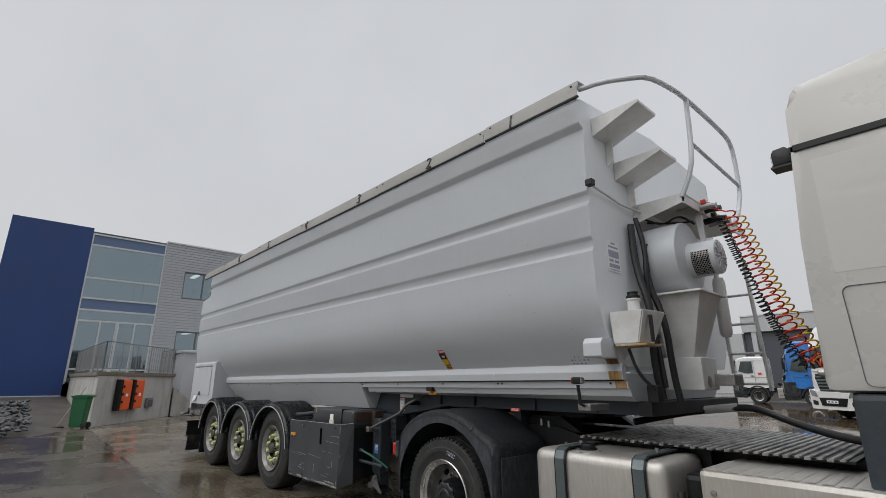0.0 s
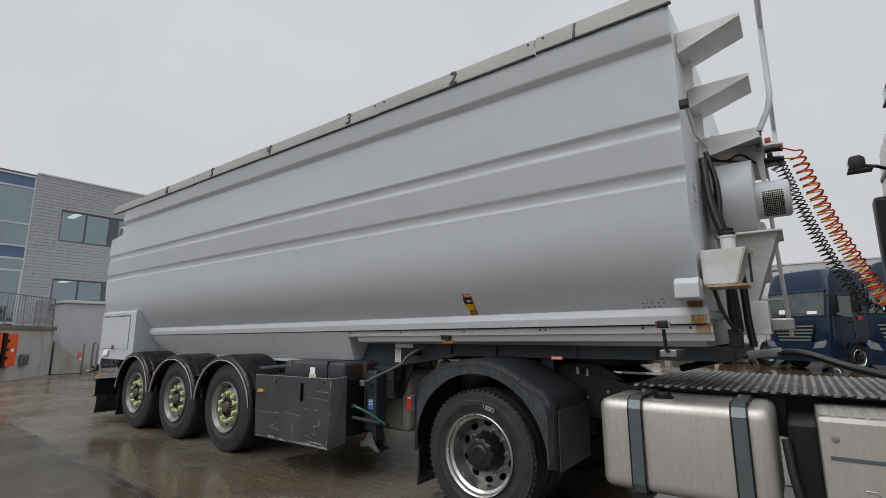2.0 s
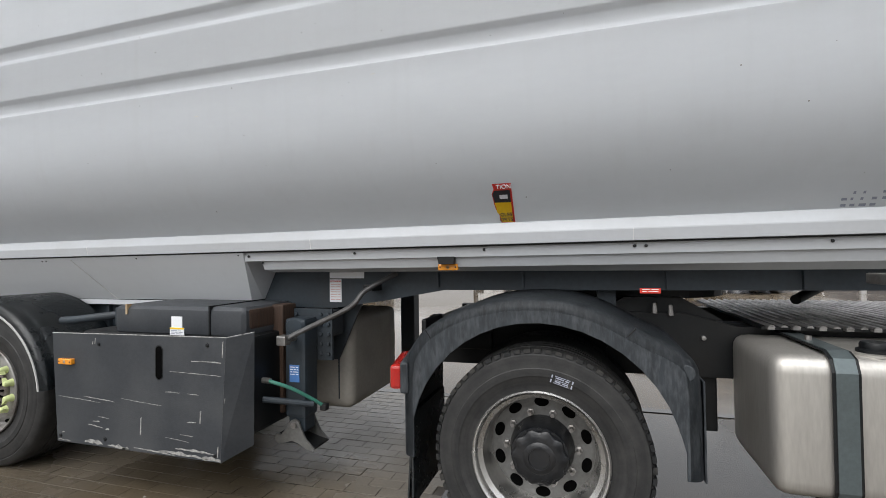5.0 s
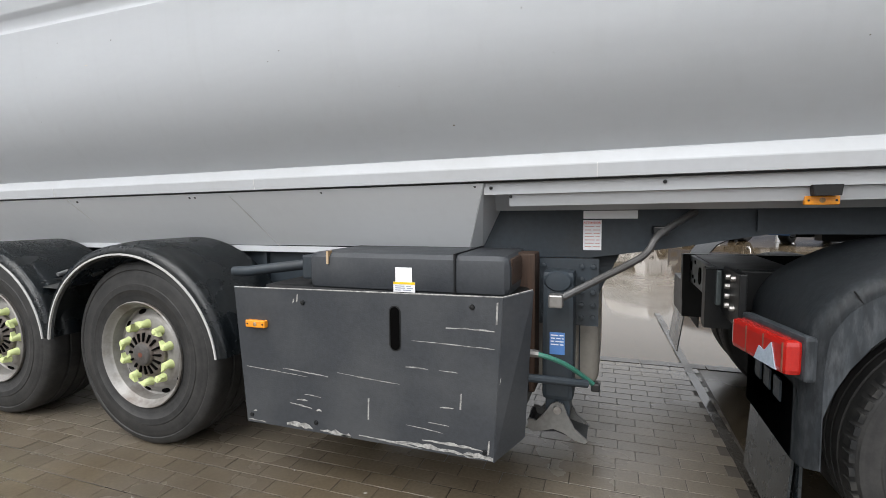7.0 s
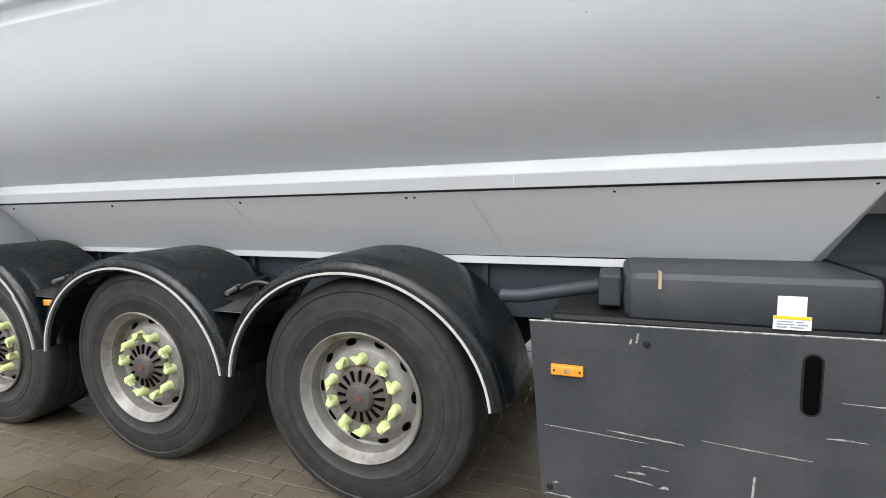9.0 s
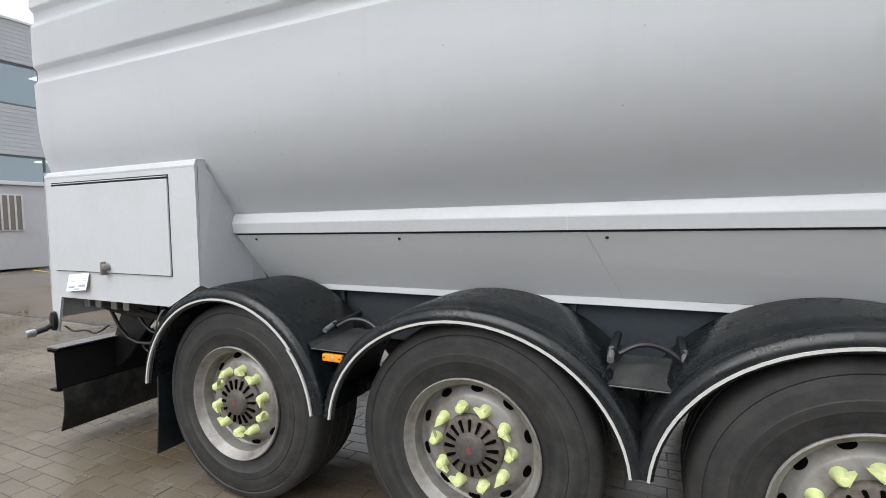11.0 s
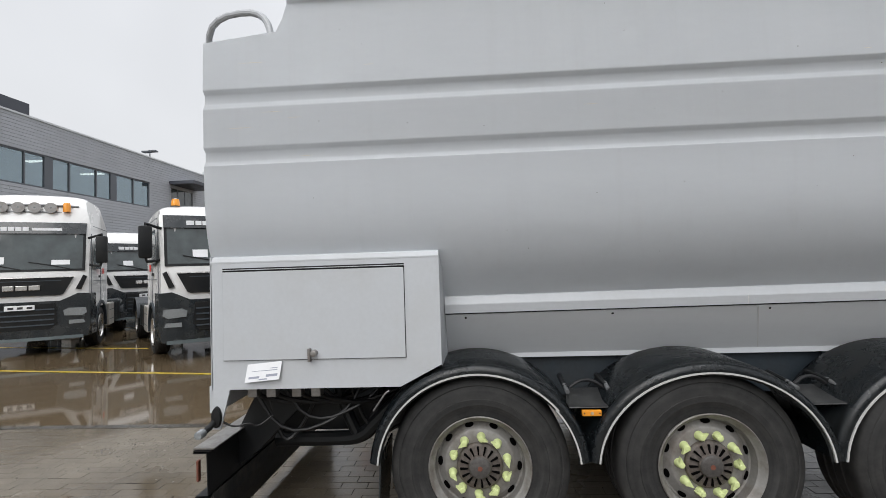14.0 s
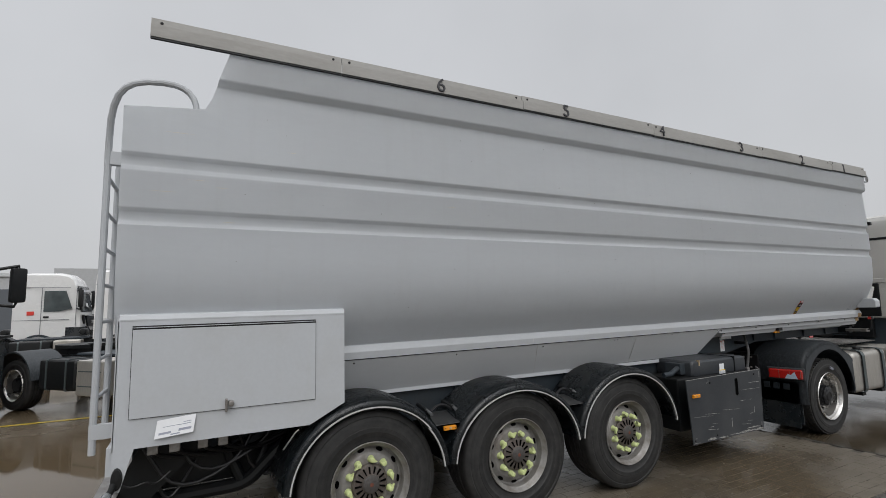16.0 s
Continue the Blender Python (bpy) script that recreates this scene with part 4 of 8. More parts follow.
for x in (6.155, 6.74):
    rub = [(0.675, 0.382), (0.095, 0.382), (0.047, 0.402), (0.027, 0.45), (0.027, 0.91), (0.047, 0.958), (0.095, 0.979), (0.675, 0.979)]
    part("strap_rubber", sheet(rub, "x", x - 0.047, x + 0.047, 0.005), BLACK, ft, "black rubber under the strap")
    strap = bmesh.new()
    ring = [(0.675, 0.38), (0.095, 0.38), (0.045, 0.40), (0.024, 0.45), (0.024, 0.91), (0.045, 0.96), (0.095, 0.982), (0.675, 0.982)]
    sheet(ring, "x", x - 0.036, x + 0.036, 0.006, strap)
    part("tank_strap", strap, STRAP, ft, "grey galvanised strap")
part("filler_cap", lathe([(0.062, 0.955), (0.062, 0.985), (0.05, 0.99), (0.05, 1.005), (0.046, 1.015), (0.0, 1.016)], 20, m=Matrix.Translation((6.31, 0.16, 0)), axis="z"), BLACK, ft, smooth=True)
part("step_cover", box(7.10, 7.95, 0.03, 0.70, 0.30, 0.955, 0.03), ALU, tractor, "aluminium battery and exhaust cover")
deck = part("catwalk", box(6.02, 7.75, 0.52, 2.02, 1.003, 1.018), BLACK, tractor, "ribbed aluminium catwalk")

# ---- small parts of the trailer ----
def digits(text, size, mat, parent, m, label="", depth=0.0015):
    """Letters from the built-in font, as one thin mesh, lying in the xz plane of m and facing -y."""
    cu = bpy.data.curves.new("lettering", "FONT")
    cu.body, cu.size, cu.extrude, cu.align_x, cu.align_y = text, size, depth, "CENTER", "CENTER"
    tmp = new("lettering", cu)
    bpy.context.view_layer.update()
    me = bpy.data.meshes.new_from_object(tmp.evaluated_get(bpy.context.evaluated_depsgraph_get()))
    bpy.data.objects.remove(tmp)
    me.materials.clear()
    me.materials.append(mat)
    ob = new("lettering", me)
    ob.parent = parent
    ob.matrix_basis = Matrix.Translation(-origin_of(parent)) @ m @ Matrix.Rotation(math.pi / 2, 4, "X")
    return tagged(ob, label)


def bars(rows, x0, x1, z1, pitch, thick, y, mat, parent, rnd, m=None):
    """Lines of writing too small to read, as plain bars."""
    bm = bmesh.new()
    for k in range(rows):
        z = z1 - k * pitch
        x = x0
        while x < x1 - 0.004:
            w = min(rnd.uniform(0.25, 0.7) * (x1 - x0), x1 - x)
            box(x, x + w, y - 0.0008, y, z - thick, z, bm=bm, m=m)
            x += w + 0.10 * (x1 - x0)
    return part("lettering", bm, mat, parent)


rnd = random.Random(11)
for n, x in zip("123456", (5.95, 4.833, 3.467, 2.036, 0.665, -0.699)):
    digits(n, 0.175, INK, trailer, Matrix.Translation((x, -0.1135, 3.650)) @ Matrix.Rotation(radians(-7), 4, "X") @ Matrix.Rotation(radians(4), 4, "Y"), "black number on the top rail", 0.005)

# screws
screw = mesh_of("screw", lathe([(0.0, -0.004), (0.006, -0.003), (0.008, 0.002)], 10), BLACK)
for x, y, z in [(-1.37, 0.262, 1.372), (-0.45, 0.262, 1.372), (0.50, 0.262, 1.374), (1.45, 0.262, 1.378), (1.49, 0.262, 1.378), (2.34, 0.260, 1.382), (3.16, 0.258, 1.386),
                (3.235, 0.214, 1.375), (3.32, 0.235, 1.335), (3.95, 0.214, 1.378), (4.695, 0.214, 1.38), (5.42, 0.214, 1.38), (5.47, 0.214, 1.38), (6.2, 0.214, 1.38), (6.5, 0.214, 1.38)]:
    on_mesh("screw", screw, trailer, Matrix.Translation(Vector((x, y - (0.048 if y > 0.24 else 0.004), z + rise(x, z))) - origin_of(trailer)))
for x in (0.35, 1.95, 3.69, 5.41):
    part("sill_joint", lift(prism([(0.2235, 1.402), (0.1745, 1.406), (0.1645, 1.458), (0.1685, 1.469), (0.2045, 1.513), (0.22, 1.513)], "x", x, x + 0.003)), GRIMY, trailer)
for x in (0.42, 1.75):
    part("skirt_joint", plate([(x, 0.1965, 1.398), (x + 0.004, 0.1965, 1.398), (x + 0.13, 0.4485, 1.105), (x + 0.126, 0.4485, 1.105)], 0.003), GRIMY, trailer)

# amber side lamps
def side_lamp(x, y, z, parent):
    b = part("side_lamp", box(x - 0.055, x + 0.055, y - 0.014, y + 0.012, z - 0.017, z + 0.017, 0.005), AMBER, parent, "amber side marker lamp")
    part("lens_ring", lathe([(0.0, y - 0.018), (0.009, y - 0.017), (0.010, y - 0.01)], 12, m=Matrix.Translation((x, 0, z))), RUSTSTAIN, b)
    for d in (-0.043, 0.043):
        part("lens_screw", lathe([(0.0, y - 0.0165), (0.004, y - 0.016), (0.0045, y - 0.01)], 8, m=Matrix.Translation((x + d, 0, z))), BLACK, b)


side_lamp(4.487, 0.262, 1.328, trailer)
part("lamp_holder", prism([(4.44, 1.385), (4.45, 1.345), (4.53, 1.345), (4.535, 1.385)], "y", 0.205, 0.25), BLACK, trailer)
side_lamp(-0.665, -0.035, 0.838, trailer)
side_lamp(2.197, -0.130, 0.788, trailer)
# plates with clamps between the mudguards
for x in (-0.665, 0.645):
    shelf = part("mudguard_shelf", plate([(x - 0.125, -0.035, 0.868), (x + 0.095, -0.035, 0.868), (x + 0.125, 0.24, 0.905), (x - 0.085, 0.24, 0.905)], 0.006), TRAY, trailer, "worn dark steel tray")
    part("tray_lip", plate([(x - 0.125, -0.037, 0.868), (x - 0.085, 0.24, 0.905), (x - 0.092, 0.24, 0.945), (x - 0.140, -0.037, 0.895)], 0.005), TRAY, shelf)
    part("tray_edge", tube([(x - 0.125, -0.0385, 0.869), (x + 0.095, -0.0385, 0.869)], 0.0028, 6), CRANK, shelf)
    for d, e in ((-0.115, 0.05), (0.135, 0.09)):
        part("clamp_bolt", tube([(x + d, e, 0.935), (x + d * 1.02, e + 0.09, 0.955)], 0.013, 10), GALV, shelf, "bright bolt end")
        part("clamp_rod", tube([(x + d, e + 0.06, 0.945), (x + d * 0.95, 0.34, 0.965)], 0.018, 8), BLACK, shelf)
    part("clamp_hose", tube([(x - 0.09, 0.12, 0.945), (x - 0.02, 0.14, 0.985), (x + 0.06, 0.16, 0.975), (x + 0.13, 0.16, 0.925)], 0.011, smooth_path=2), HOSE_K, shelf, smooth=True)
part("mudguard_arm", tube([(1.93, 0.03, 1.005), (2.02, 0.02, 1.01), (2.34, 0.16, 1.045)], 0.026, 12), FRAME, trailer, "dark steel tube arm", smooth=True)
part("arm_bracket", box(2.29, 2.37, 0.10, 0.30, 0.97, 1.09, 0.01), FRAME, trailer)
# bay behind the wheels of the chassis
for x in (-0.98, -0.33, 0.33, 0.98, 1.75):
    part("frame_rib", box(x - 0.012, x + 0.012, 0.47, 0.5, 0.82, 1.28), FRAME, trailer)
for x in (4.35, 4.85, 5.6, 6.2):
    part("frame_rib", box(x - 0.01, x + 0.01, 0.475, 0.5, 1.205, 1.292), FRAME, trailer)
for x in AXLES:
    part("air_spring", lathe([(0.11, 0.60), (0.13, 0.66), (0.12, 0.72), (0.135, 0.78), (0.11, 0.86)], 20, m=Matrix.Translation((x - 0.28, 0.7, 0)), axis="z"), BLACK, trailer, smooth=True)
    part("brake_drum", lathe([(0.20, 0.14), (0.21, 0.16), (0.21, 0.36), (0.15, 0.38)], 32, m=Matrix.Translation((x, 0, 0.53))), BLACK, trailer, smooth=True)

for x in (-0.95, 0.36, 1.67):
    part("spring_hanger", prism([(x - 0.09, 0.98), (x + 0.12, 0.98), (x + 0.07, 0.52), (x - 0.03, 0.47)], "y", 0.52, 0.66, 0.008), FRAME, trailer)
    part("trailing_arm", prism([(x - 0.02, 0.60), (x - 0.38, 0.62), (x - 0.70, 0.56), (x - 0.70, 0.49), (x - 0.38, 0.52), (x - 0.02, 0.50)], "y", 0.56, 0.64, 0.008), BLACK, trailer)
# toolbox details
part("slot_edge", prism(arc(2.905, 0.885, 0.027, 0, 180, 10) + arc(2.905, 0.745, 0.027, 180, 360, 10), "y", -0.1240, -0.121), BLACK, tbox)
# Black slab on the panel, standing in for the shade within the slot.
part("slot_backing", prism(arc(2.905, 0.885, 0.021, 0, 180, 10) + arc(2.905, 0.745, 0.021, 180, 360, 10), "y", -0.1252, -0.123), VOID, tbox)
part("edge_bead", tube([(2.064, -0.119, 0.954), (2.9, -0.119, 0.964), (3.362, -0.119, 0.969), (3.46, -0.018, 0.987)], 0.0032, 6), SCUFF, tbox, "worn bare top edge")
for x, z in [(2.45, 0.90), (3.24, 0.925), (2.14, 0.34), (2.5, 0.35), (3.29, 0.34)]:
    on_mesh("bolt", screw, trailer, Matrix.Translation(Vector((x, -0.124, z)) - origin_of(trailer)) @ Matrix.Scale(1.5, 4))
sc = bmesh.new()
def scratch(x, z, w, h, tilt=0.0):
    """A ragged bare mark on the panel."""
    n = max(4, int(w / 0.02))
    up = [(x + w * i / n, z + tilt * w * i / n + h * (0.2 + 0.8 * rnd.random()) * math.sin(math.pi * (i + 0.3) / (n + 0.6))) for i in range(n + 1)]
    lo = [(x + w * i / n, z + tilt * w * i / n - h * 0.35 * rnd.random()) for i in range(n, -1, -1)]
    prism(up + lo, "y", -0.1232, -0.1215, 0.0, sc)
for x, z, w, h, t in [(2.12, 0.575, 0.34, 0.004, -0.05), (2.33, 0.585, 0.24, 0.006, -0.06), (2.62, 0.595, 0.28, 0.003, -0.07), (2.72, 0.585, 0.20, 0.003, -0.04), (2.95, 0.655, 0.10, 0.005, 0.0), (3.10, 0.655, 0.08, 0.005, -0.03),
                      (3.13, 0.835, 0.20, 0.010, 0.0), (2.98, 0.770, 0.28, 0.004, -0.02), (3.23, 0.765, 0.10, 0.004, -0.02), (2.40, 0.445, 0.06, 0.008, 0.0), (2.36, 0.425, 0.12, 0.006, -0.1), (2.50, 0.405, 0.03, 0.01, 0.1),
                      (2.34, 0.325, 0.14, 0.030, -0.06), (2.52, 0.318, 0.16, 0.022, -0.05), (2.72, 0.325, 0.30, 0.008, -0.05), (2.90, 0.325, 0.34, 0.018, -0.03), (3.02, 0.350, 0.26, 0.012, -0.02), (3.20, 0.315, 0.13, 0.032, 0.0),
                      (2.95, 0.405, 0.16, 0.004, -0.08), (3.05, 0.43, 0.09, 0.004, -0.05), (3.10, 0.50, 0.06, 0.005, 0.05), (2.12, 0.315, 0.10, 0.008, -0.03), (2.44, 0.475, 0.09, 0.004, -0.05), (2.15, 0.36, 0.02, 0.01, 0), (2.63, 0.31, 0.05, 0.02, 0)]:
    scratch(x, z, w, h, t)
for x, z, h in [(2.765, 0.40, 0.10), (3.185, 0.50, 0.07), (3.335, 0.86, 0.09), (3.345, 0.62, 0.03), (3.33, 0.40, 0.08), (2.415, 0.90, 0.035), (2.395, 0.895, 0.02), (3.30, 0.33, 0.06)]:
    prism([(x, z), (x + 0.007, z + 0.003), (x + 0.011, z + h), (x + 0.004, z + h * 0.95)], "y", -0.1232, -0.1215, 0.0, sc)
marks = part("scuffing", sc, SCUFF, tbox, "pale scratches and scrapes in the plastic")
tagged(marks, kind="stuff")
part("case_strap", box(3.12, 3.128, 0.012, 0.50, 0.95, 1.121), BLACK, trailer)
part("rust_mark", box(2.49, 2.50, 0.012, 0.05, 1.06, 1.121), RUSTSTAIN, trailer)
part("rust_mark", box(3.30, 3.364, 0.06, 0.46, 0.98, 1.10, 0.02), RUST, trailer)
part("white_label", box(2.845, 2.925, 0.0155, 0.0185, 0.99, 1.055), PAPER, trailer, "blank white sticker")
wl2 = part("warning_label", box(2.835, 2.94, 0.0145, 0.0175, 0.945, 0.99), PAPER, trailer, "small orange and white sticker")
part("label_edge", box(2.835, 2.94, 0.0135, 0.0148, 0.980, 0.990), YELINK, wl2)
bars(3, 2.845, 2.93, 0.974, 0.009, 0.004, 0.0142, GREYINK, wl2, rnd)
wl3 = part("red_white_label", box(2.385, 2.389, 0.10, 0.20, 0.985, 1.085), PAPER, trailer, "red and white label on the upper case's end")
part("label_mark", box(2.3835, 2.3852, 0.105, 0.145, 0.99, 1.08), REDINK, wl3)
part("label_mark", box(2.3835, 2.3852, 0.155, 0.195, 1.04, 1.08), REDINK, wl3)
# landing gear
leg = part("gear_plate", box(3.43, 3.70, 0.388, 0.405, 0.76, 1.075), FRAME, trailer)
for x in (3.45, 3.625, 3.675):
    for z in (0.80, 0.86, 0.92, 0.98, 1.04):
        part("bolt", lathe([(0.0, 0.372), (0.012, 0.374), (0.013, 0.389)], 6, m=Matrix.Translation((x, 0, z))), FRAME, leg)
part("leg_strut", box(3.44, 3.69, 0.405, 0.55, 0.90, 1.06, 0.01), FRAME, trailer)
part("leg_label", box(3.497, 3.563, 0.2415, 0.2455, 0.655, 0.755), BLUEINK, trailer, "blue maker's label")
bars(4, 3.502, 3.558, 0.745, 0.014, 0.005, 0.2412, PAPER, trailer, rnd)
part("leg_tube", box(3.477, 3.587, 0.262, 0.368, 0.36, 0.45, 0.006), FRAME, trailer)
shoe = [(3.405, 0.345), (3.398, 0.305), (3.425, 0.285), (3.470, 0.296), (3.515, 0.312), (3.560, 0.300), (3.610, 0.272), (3.655, 0.262), (3.668, 0.275), (3.610, 0.325), (3.578, 0.385), (3.562, 0.428), (3.535, 0.440), (3.508, 0.428), (3.480, 0.385), (3.440, 0.338), (3.425, 0.345)]
for y in (0.232, 0.392):
    part("leg_foot", prism(shoe, "y", y, y + 0.012), DISC, trailer, "worn dull steel rocker foot")
part("foot_pad", sheet([(3.400, 0.335), (3.412, 0.300), (3.445, 0.288), (3.53, 0.300), (3.60, 0.280), (3.66, 0.268)], "y", 0.236, 0.40, 0.012), BLACK, trailer)
part("foot_pin", lathe([(0.0, 0.215), (0.018, 0.217), (0.020, 0.233)], 10, m=Matrix.Translation((3.535, 0, 0.405))), STEEL, trailer)
part("crank_rod", tube([(3.535, 0.135, 0.918), (3.62, 0.165, 0.965), (3.86, 0.285, 1.085), (3.905, 0.31, 1.125), (3.925, 0.33, 1.17), (3.96, 0.36, 1.205), (4.10, 0.466, 1.289)], 0.0155, 10, smooth_path=1), CRANK, trailer, "dull dark steel crank rod", smooth=True)
part("rod_joint", box(3.505, 3.565, 0.105, 0.165, 0.892, 0.948, 0.008), STEEL, trailer)
part("joint_shaft", tube([(3.535, 0.13, 0.918), (3.532, 0.26, 0.915)], 0.018, 10), STEEL, trailer, smooth=True)
part("rod_clip", box(3.925, 3.985, 0.36, 0.50, 1.185, 1.225, 0.006), BLACK, trailer)
part("green_hose", tube([(3.44, 0.10, 0.694), (3.50, 0.09, 0.690), (3.58, 0.16, 0.64), (3.65, 0.25, 0.56), (3.70, 0.31, 0.50)], 0.011, 8, smooth_path=2), GREEN_H, trailer, "green rubber hose", smooth=True)
part("hose_nut", lathe([(0.0, 3.42), (0.017, 3.42), (0.017, 3.47), (0.0, 3.47)], 8, m=Matrix.Translation((0, 0.10, 0.694)), axis="x"), STEEL, trailer)
part("drain_pipe", tube([(3.42, 0.10, 0.585), (3.50, 0.13, 0.575), (3.66, 0.24, 0.535)], 0.018, 10), FRAME, trailer, "dark steel drain pipe", smooth=True)
part("hose_end", box(3.675, 3.715, 0.28, 0.325, 0.485, 0.525, 0.008), HOSE_K, trailer)
part("far_tank", box(2.95, 3.70, 0.64, 1.40, 0.38, 1.00, 0.07, seg=4), BROWNGREY, trailer, "brown-grey plastic tank under the chassis", smooth=True)
part("tank_seam", box(3.60, 3.606, 0.633, 1.407, 0.45, 0.93), FRAME, trailer)
part("gusset", prism([(3.62, 1.08), (3.80, 1.10), (3.62, 0.72), (3.56, 0.72)], "y", 0.60, 0.62), FRAME, trailer)
lab = part("notice", box(3.622, 3.706, 0.4955, 0.4985, 1.107, 1.251), PAPER, trailer, "white notice with red heading and small writing")
digits("ATTENTION", 0.0145, REDINK, trailer, Matrix.Translation((3.664, 0.4945, 1.238)))
bars(7, 3.630, 3.698, 1.222, 0.016, 0.004, 0.4953, FAINTRED, lab, rnd)
part("blank_label", box(3.622, 3.865, 0.4955, 0.4985, 1.258, 1.296), PAPER, trailer, "blank yellowed white label")

# blind-spot sticker, half torn away, on the curve of the tank
def on_tank(z):
    for (z0, y0), (z1, y1) in zip(SIDE, SIDE[1:]):
        if z0 <= z <= z1:
            return y0 + (y1 - y0) * (z - z0) / (z1 - z0)
def curved(x0, x1, z0, z1, off, mat, name, n=8):
    bm = bmesh.new()
    up = rise(x1, 1.6)
    rows = [[bm.verts.new((x, on_tank(max(z - up, 1.501)) - off, z)) for x in (x0(z) if callable(x0) else x0, x1)] for z in [z0 + (z1 - z0) * i / n for i in range(n + 1)]]
    for a, b in zip(rows, rows[1:]):
        bm.faces.new((a[0], a[1], b[1], b[0]))
    bmesh.ops.solidify(bm, geom=bm.faces[:], thickness=0.0008)
    return part(name, bm, mat, trailer, "red, black and yellow warning sticker, half torn away")
torn = lambda z: 4.775 + 0.018 * noise.noise((z * 40, 2.0, 0.5)) + (0.012 if z < 1.60 else 0.0)
curved(torn, 4.862, 1.550, 1.733, 0.003, REDINK, "sticker")
curved(lambda z: torn(z) + 0.004, 4.853, 1.648, 1.702, 0.0045, INK, "sticker_picture")
curved(lambda z: torn(z) + 0.004, 4.853, 1.556, 1.648, 0.0045, YELINK, "sticker_field")
curved(4.80, 4.84, 1.664, 1.682, 0.006, PAPER, "sticker_van", 3)
def lying(x, z, off=0.006):
    zz = z - rise(x, 1.6)
    slope = math.atan2(on_tank(zz + 0.01) - on_tank(zz - 0.01), 0.02)
    return Matrix.Translation((x, on_tank(zz) - off, z)) @ Matrix.Rotation(-slope, 4, "X")
digits("TION", 0.030, PAPER, trailer, lying(4.825, 1.717))
digits("GLES", 0.028, INK, trailer, lying(4.822, 1.590))
digits("ORTS", 0.028, INK, trailer, lying(4.820, 1.567))

# rear: latch, paper, ladder, bumper, lamps
part("latch", box(-2.30, -2.285, -0.085, -0.05, 1.165, 1.245, 0.004), STEEL, hatch, "steel turn latch")
part("latch_knob", lathe([(0.0, -0.095), (0.018, -0.09), (0.02, -0.056)], 14, m=Matrix.Translation((-2.265, 0, 1.215))), STEEL, hatch, smooth=True)
pm = Matrix.Translation((-2.575, -0.062, 1.11)) @ Matrix.Rotation(radians(-5), 4, "Y") @ Matrix.Rotation(radians(-9), 4, "X") @ Matrix(((1, 0, 0.22, 0), (0, 1, 0, 0), (0, 0, 1, 0), (0, 0, 0, 1)))
sheet_bm = box(-0.105, 0.105, -0.0008, 0.0, -0.052, 0.052, m=pm)
doc = part("paper_sheet", sheet_bm, PAPER, trailer, "printed white sheet stuck upside down")
pb = bmesh.new()
for x0, x1, z0, z1 in [(-0.085, -0.02, -0.034, -0.022), (0.02, 0.09, -0.03, -0.016), (0.01, 0.085, 0.004, 0.008), (0.04, 0.085, 0.016, 0.020), (-0.07, 0.02, 0.006, 0.009), (-0.02, 0.03, -0.045, -0.038)]:
    box(x0, x1, -0.0016, -0.0009, z0, z1, bm=pb, m=pm)
part("lettering", pb, GREYINK, doc)
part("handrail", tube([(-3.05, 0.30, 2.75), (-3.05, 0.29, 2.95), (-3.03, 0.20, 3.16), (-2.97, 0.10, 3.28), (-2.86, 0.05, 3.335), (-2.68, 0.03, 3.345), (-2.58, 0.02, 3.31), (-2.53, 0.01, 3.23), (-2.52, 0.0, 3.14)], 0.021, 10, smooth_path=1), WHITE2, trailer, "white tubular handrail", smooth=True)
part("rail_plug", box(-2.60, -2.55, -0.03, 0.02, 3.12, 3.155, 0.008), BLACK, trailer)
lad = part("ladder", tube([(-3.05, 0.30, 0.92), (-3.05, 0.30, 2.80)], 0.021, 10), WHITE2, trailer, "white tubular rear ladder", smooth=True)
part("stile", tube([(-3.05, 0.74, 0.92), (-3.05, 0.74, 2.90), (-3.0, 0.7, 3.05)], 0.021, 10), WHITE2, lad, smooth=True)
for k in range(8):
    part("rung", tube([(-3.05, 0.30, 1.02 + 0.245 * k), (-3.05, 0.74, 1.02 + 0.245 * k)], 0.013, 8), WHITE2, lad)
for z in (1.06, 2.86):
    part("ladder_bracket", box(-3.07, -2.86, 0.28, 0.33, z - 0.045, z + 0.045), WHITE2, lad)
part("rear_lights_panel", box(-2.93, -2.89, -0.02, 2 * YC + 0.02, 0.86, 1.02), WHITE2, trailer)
bump = part("underrun_bumper", sheet([(-2.92, 0.64), (-3.03, 0.64), (-3.03, 0.62), (-2.95, 0.62), (-2.945, 0.375), (-3.02, 0.37), (-3.02, 0.355), (-2.93, 0.355)], "y", -0.03, 2 * YC + 0.03, 0.006), BLACK, trailer, "black steel under-run bumper")
# Pale steel strip paints the sky's reflection on the wet black flange.
part("bumper_lip", box(-3.03, -2.90, -0.032, 2 * YC + 0.03, 0.648, 0.655), STEEL, bump, "wet top flange, pale steel standing in for its sky reflection")
part("spray_flap", sheet([(-2.935, 0.37), (-2.93, 0.28), (-2.945, 0.18), (-2.985, 0.07)], "y", 0.0, 2 * YC, 0.008), RUBBER, trailer, "black rubber spray flap")
# Red-brown instead of lens red: the lamp's shade is put into its colour.
part("tail_lamp", box(-3.045, -3.03, 0.02, 0.05, 0.43, 0.56, 0.006), HUBRED, bump)
part("lamp_arm", tube([(-2.88, -0.04, 0.83), (-2.885, -0.10, 0.80), (-2.90, -0.16, 0.785)], 0.018, 10), BLACK, trailer, smooth=True)
